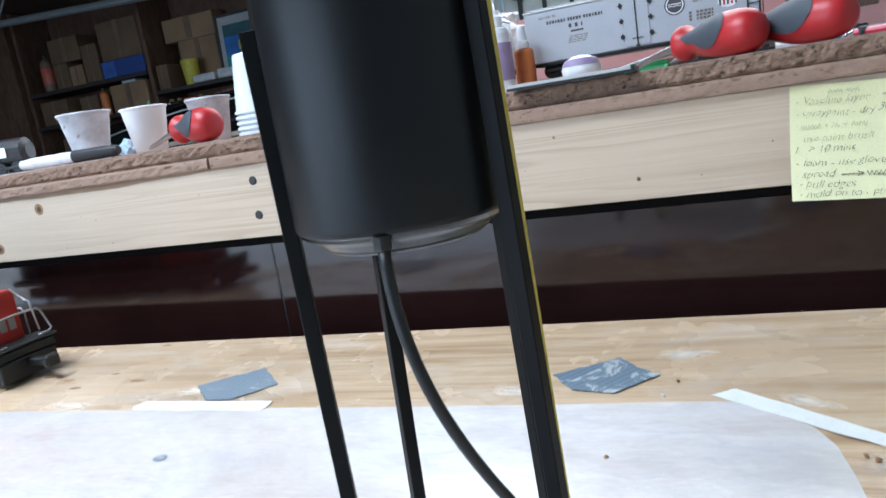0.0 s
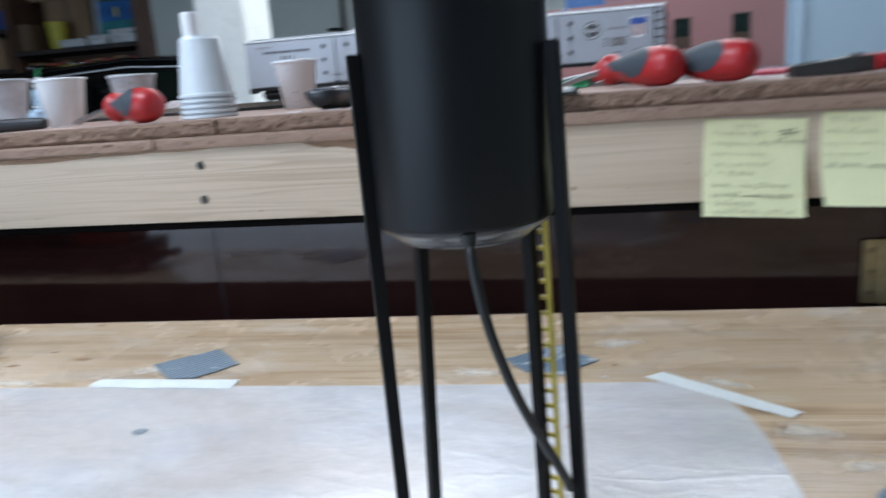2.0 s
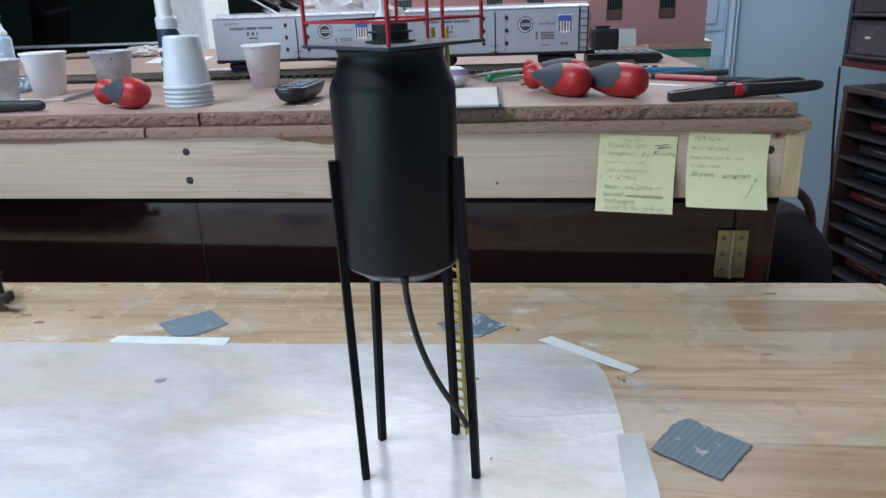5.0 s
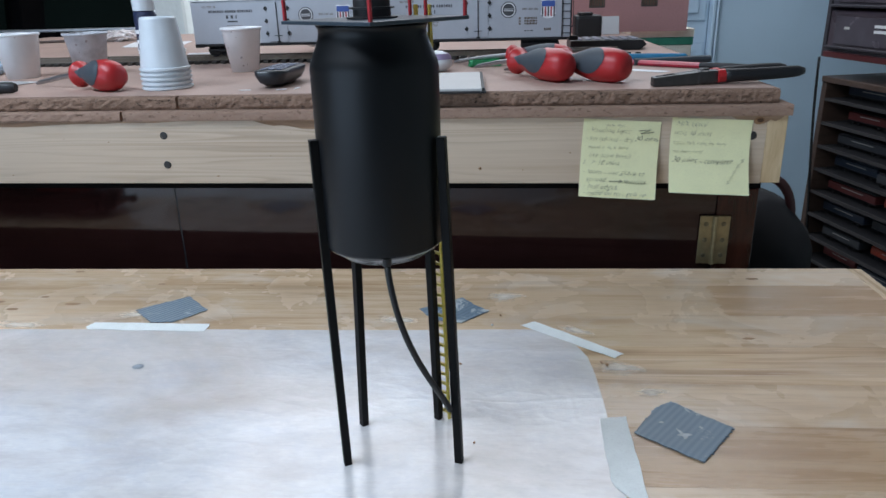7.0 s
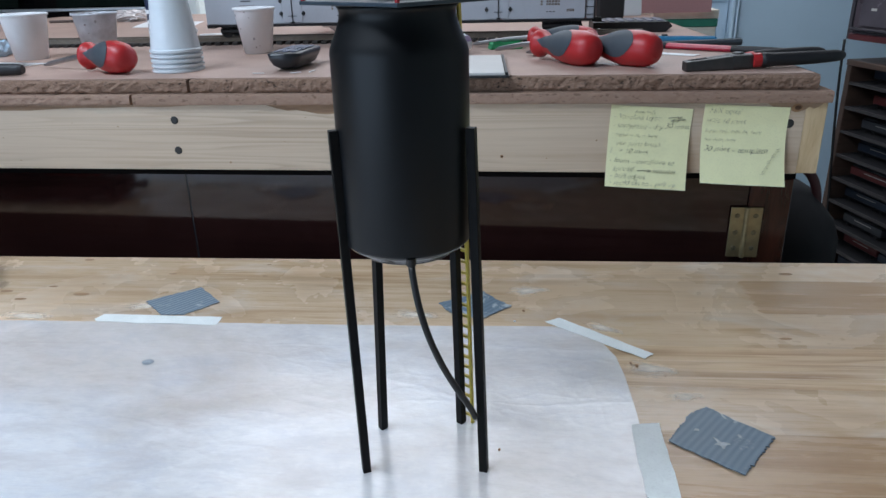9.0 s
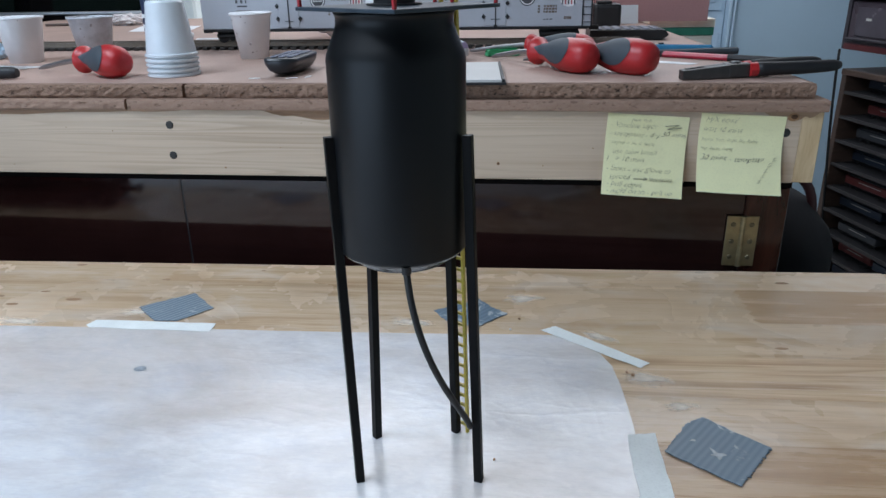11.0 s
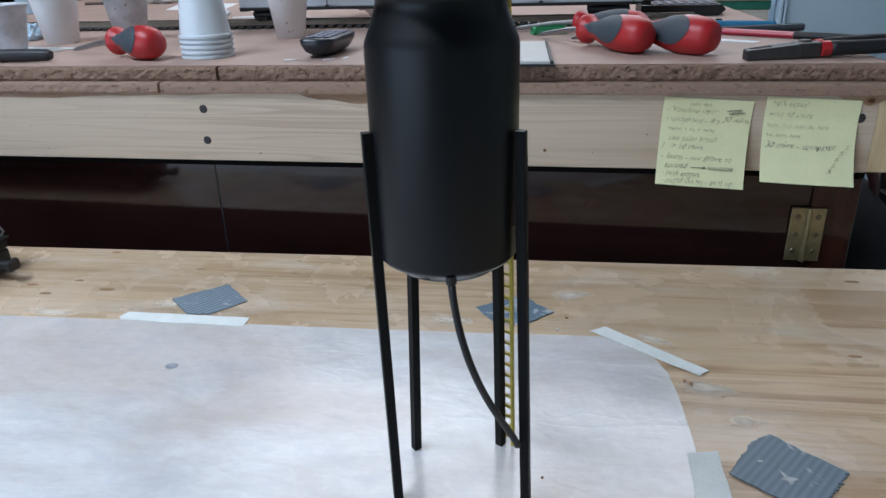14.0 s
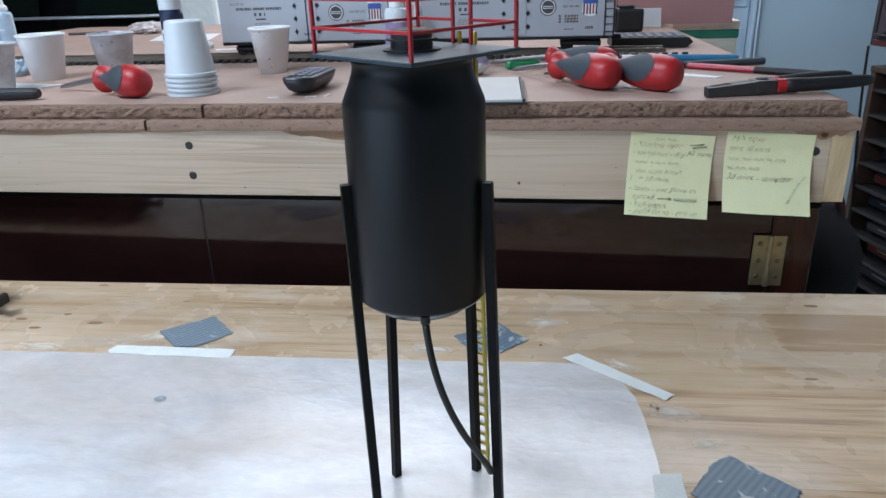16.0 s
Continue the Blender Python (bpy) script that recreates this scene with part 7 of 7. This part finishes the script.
    part("body", lathe([(0, 0), (0.055, 0), (0.07, 0.19), (0.064, 0.19), (0.05, 0.01), (0, 0.01)], 24), YELLOW_TUB, tub, smooth=False)
    red = thing("spray_bottle", "clear bottle with a red printed label on the shelf", "bottle", pose(-5.155, y + 0.06, FLOOR_Z + 1.741))
    part("body", lathe([(0, 0), (0.050, 0), (0.055, 0.01), (0.055, 0.20), (0.045, 0.25), (0.018, 0.27), (0, 0.27)], 20), CARTON_TAPE, red, smooth=True)
    part("cap", lathe([(0, 0.271), (0.016, 0.271), (0.016, 0.30), (0, 0.30)], 12), SHELF_DARK, red)
    part("label", lathe([(0.0556, 0.06), (0.0562, 0.062), (0.0562, 0.19), (0.0556, 0.192)], 20), BAG_RED, red, "red printed label", smooth=True)
    org = thing("orange_canister", "small orange canister between cardboard boxes", "canister", pose(-4.56, y + 0.01, FLOOR_Z + 1.461))
    part("body", lathe([(0, 0), (0.034, 0), (0.036, 0.01), (0.036, 0.17), (0.02, 0.19), (0, 0.19)], 18), ORANGE, org, smooth=False)
    part("cap", lathe([(0, 0.191), (0.014, 0.191), (0.014, 0.215), (0, 0.215)], 12), SHELF_DARK, org)
    # framed picture
    pic = thing("framed_picture", "framed blue and teal underwater picture on the shelf", "picture", pose(-3.435, y + 0.10, FLOOR_Z + 1.572, -4, 0, 0))
    w, h, e = 0.447, 0.475, 0.022
    fr = bmesh.new()
    for a in ((0, 0, 0, e, 0.03, h), (w - e, 0, 0, w, 0.03, h), (e, 0, 0, w - e, 0.03, e), (e, 0, h - e, w - e, 0.03, h)):
        box(*a, 0.004, fr)
    part("frame", fr, SHELF_DARK, pic)
    part("mount", box(e, 0.012, e, w - e, 0.02, h - e), MAT_CREAM, pic)
    part("picture_top", box(0.065, 0.006, 0.300, w - 0.055, 0.0115, h - 0.085), WATER_DARK, pic)
    part("picture_middle", box(0.065, 0.006, 0.165, w - 0.055, 0.0115, 0.2998), WATER_BLUE, pic)
    part("picture_bottom", box(0.065, 0.006, 0.06, w - 0.055, 0.0115, 0.1648), WATER_GREEN, pic)
    part("picture_mark", lathe([(0, 0.002), (0.022, 0.001), (0.024, 0)], 12, None, pose(0.205, 0.0058, 0.225, 90) @ Matrix.Diagonal((0.6, 1.7, 1, 1))), YELLOW_TUB, pic)
    heap = ((-3.64, 0.0, 0.20, 0.055), (-3.44, 0.01, 0.16, 0.075), (-3.40, 0.0, 0.13, 0.045), (-3.27, 0.02, 0.21, 0.105), (-3.15, 0.0, 0.11, 0.070), (-3.25, 0.0, 0.09, 0.050))
    for k, (x, back, w, h) in enumerate(heap):
        b = box(0, 0, 0, w, 0.06 - back, h, 0.016, None, 3)
        for v in b.verts:
            v.co += 0.008 * Vector((noise.noise(v.co * 30 + Vector((k, 0, 0))), 0, noise.noise(v.co * 26 + Vector((0, k, 3))))) * min(1.0, v.co.z / 0.02)
        b = part("white_parcel", b, SOFT_WHITE, m=pose(x, y + 0.002 + back + (0.03 if k % 2 else -0.005), FLOOR_Z + 1.571, 0, 0, 0))
        tagged(b, "crumpled white plastic wrapped parcel on the shelf", "parcel", "parcels on the shelf")
    kinds_of_jar = (("dark red", TRAIN_RED, 0.075), ("grey", BRIGHT_STEEL, 0.062), ("brown", CARDBOARD_TAN, 0.083))
    made = {}
    for k in range(17):
        m = pose(-3.97 + 0.053 * k + rg.uniform(-0.008, 0.008), y + 0.03 + rg.uniform(0, 0.07), FLOOR_Z + 1.386)
        q = rg.choice((0, 0, 1, 2, 2))
        if q in made:
            copy_thing(made[q], m)
            continue
        colour, lid, tall = kinds_of_jar[q]
        made[q] = jar = thing("paint_jar", "small dark paint jar with a %s lid on the shelf" % colour, "jar", m, "paint jars on the shelf")
        part("glass", lathe([(0, 0), (0.021, 0), (0.023, 0.004), (0.023, tall - 0.01), (0.018, tall), (0, tall)], 16), CAR_GLASS, jar, smooth=False)
        part("lid", lathe([(0, tall + 0.0002), (0.019, tall + 0.0002), (0.019, tall + 0.018), (0.017, tall + 0.02), (0, tall + 0.02)], 16), lid, jar, smooth=False)
    # overhead garage door rail with hanger
    r = thing("door_rail", "grey metal overhead garage door rail with hangers", "rail", pose(0, 0, 0))
    part("channel", tube([(-5.6, 3.95, 1.36), (-3.0, 3.95, 1.215)], 0.028, 10), GREY_METAL, r)
    for x, z in ((-3.62, 1.25), (-5.0, 1.327)):
        part("hanger", box(x - 0.02, 3.94, z, x + 0.02, 3.96, CEIL_Z - 0.001, 0.002), GREY_METAL, r)
        part("brace", tube([(x + 0.02, 3.95, z + 0.02), (x + 0.16, 3.95, CEIL_Z - 0.01)], 0.01, 6), GREY_METAL, r)


shelving()


def wall_tools():
    y = 4.78
    # bicycle hung on the wall
    t = thing("bicycle", "bicycle hanging on the grey wall", "bicycle", pose(-1.77, y - 0.12, 0.46) @ Matrix.Diagonal((0.47, 0.47, 0.47, 1)))
    for x in (0.0, 0.78):
        tor = []
        for k in range(33):
            a = 2 * math.pi * k / 32
            tor.append((x + 0.21 * math.cos(a), 0, 0.21 * math.sin(a)))
        w = part("wheel", tube(tor, 0.019, 8), TYRE, t, smooth=True)
        part("hub", lathe([(0, -0.03), (0.02, -0.03), (0.02, 0.03), (0, 0.03)], 10, None, pose(x, 0, 0, 90)), STEEL, w)
        for k in range(10):
            a = 2 * math.pi * k / 10
            part("spoke", tube([(x, 0, 0), (x + 0.2 * math.cos(a), 0, 0.2 * math.sin(a))], 0.003, 4), STEEL, w)
    fr = bmesh.new()
    for a, b in (((0, 0, 0), (0.25, 0, 0.3)), ((0.25, 0, 0.3), (0.62, 0, 0.32)), ((0.62, 0, 0.32), (0.78, 0, 0)), ((0.25, 0, 0.3), (0.34, 0, -0.04)), ((0.34, 0, -0.04), (0.62, 0, 0.3)), ((0, 0, 0), (0.34, 0, -0.04))):
        tube([a, b], 0.017, 8, fr)
    part("bicycle_frame", fr, GREY_METAL, t, "grey metal frame")
    part("wall_hook", tube([(0.3, 0.02, 0.33), (0.3, 0.31, 0.36)], 0.012, 6), STEEL, t)
    part("handlebar", tube([(0.62, -0.16, 0.40), (0.63, 0, 0.36), (0.62, 0.16, 0.40)], 0.013, 8), STEEL, t)
    part("saddle", box(0.14, -0.06, 0.34, 0.32, 0.06, 0.38, 0.015, None, 2), FABRIC_BLACK, t)
    specs = [("hammer", -0.62, 0.56, 0.22, TOOL_BLACK, STEEL), ("wrench", -0.355, 0.60, 0.20, BRIGHT_STEEL, BRIGHT_STEEL), ("file", -0.22, 0.57, 0.20, TOOL_BLACK, LADDER_YELLOW),
             ("pliers", -0.50, 0.62, 0.16, BAG_RED, STEEL), ("saw", -0.745, 0.60, 0.26, TOOL_BLACK, STEEL), ("axe", -0.93, 0.68, 0.26, TOOL_BLACK, BAG_RED), ("chisel", -1.10, 0.63, 0.18, TOOL_BLACK, STEEL),
             ("bar", -1.62, 0.56, 0.34, TOOL_BLACK, STEEL), ("bar", -1.515, 0.61, 0.30, TOOL_BLACK, TOOL_BLACK), ("handle", -1.46, 0.57, 0.26, BAG_RED, BAG_RED)]
    for x in (-1.296, -1.226):
        g = thing("broom_pole", "slim blue-grey pole hanging on the garage wall", "pole", pose(x, y - 0.02, 0.45), "poles on the wall")
        part("shaft", tube([(0, 0, 0), (0, 0, 0.7)], 0.010, 8), DOOR_BLUE, g)
        part("hook", tube([(0, 0.0, 0.6), (0, 0.02, 0.6)], 0.005, 6), STEEL, g)
    for _, x, z, h, body, head in specs:
        g = thing("hand_tool", "hand tool hanging on the garage wall", "hand tool", pose(x, y - 0.02, z), "tools on the wall")
        part("shaft", box(-0.014, -0.01, 0, 0.014, 0.008, h, 0.004), body, g)
        part("head", prism([(-0.05, h), (-0.035, h + 0.05), (0.0, h + 0.03), (0.04, h + 0.055), (0.05, h), (0.015, h - 0.01), (-0.015, h - 0.01)], -0.012, 0.008, None, 0, pose(0, 0, 0, 90)), head, g)
        part("hook", tube([(0, 0.0, h * 0.8), (0, 0.02, h * 0.8)], 0.005, 6), STEEL, g)


wall_tools()
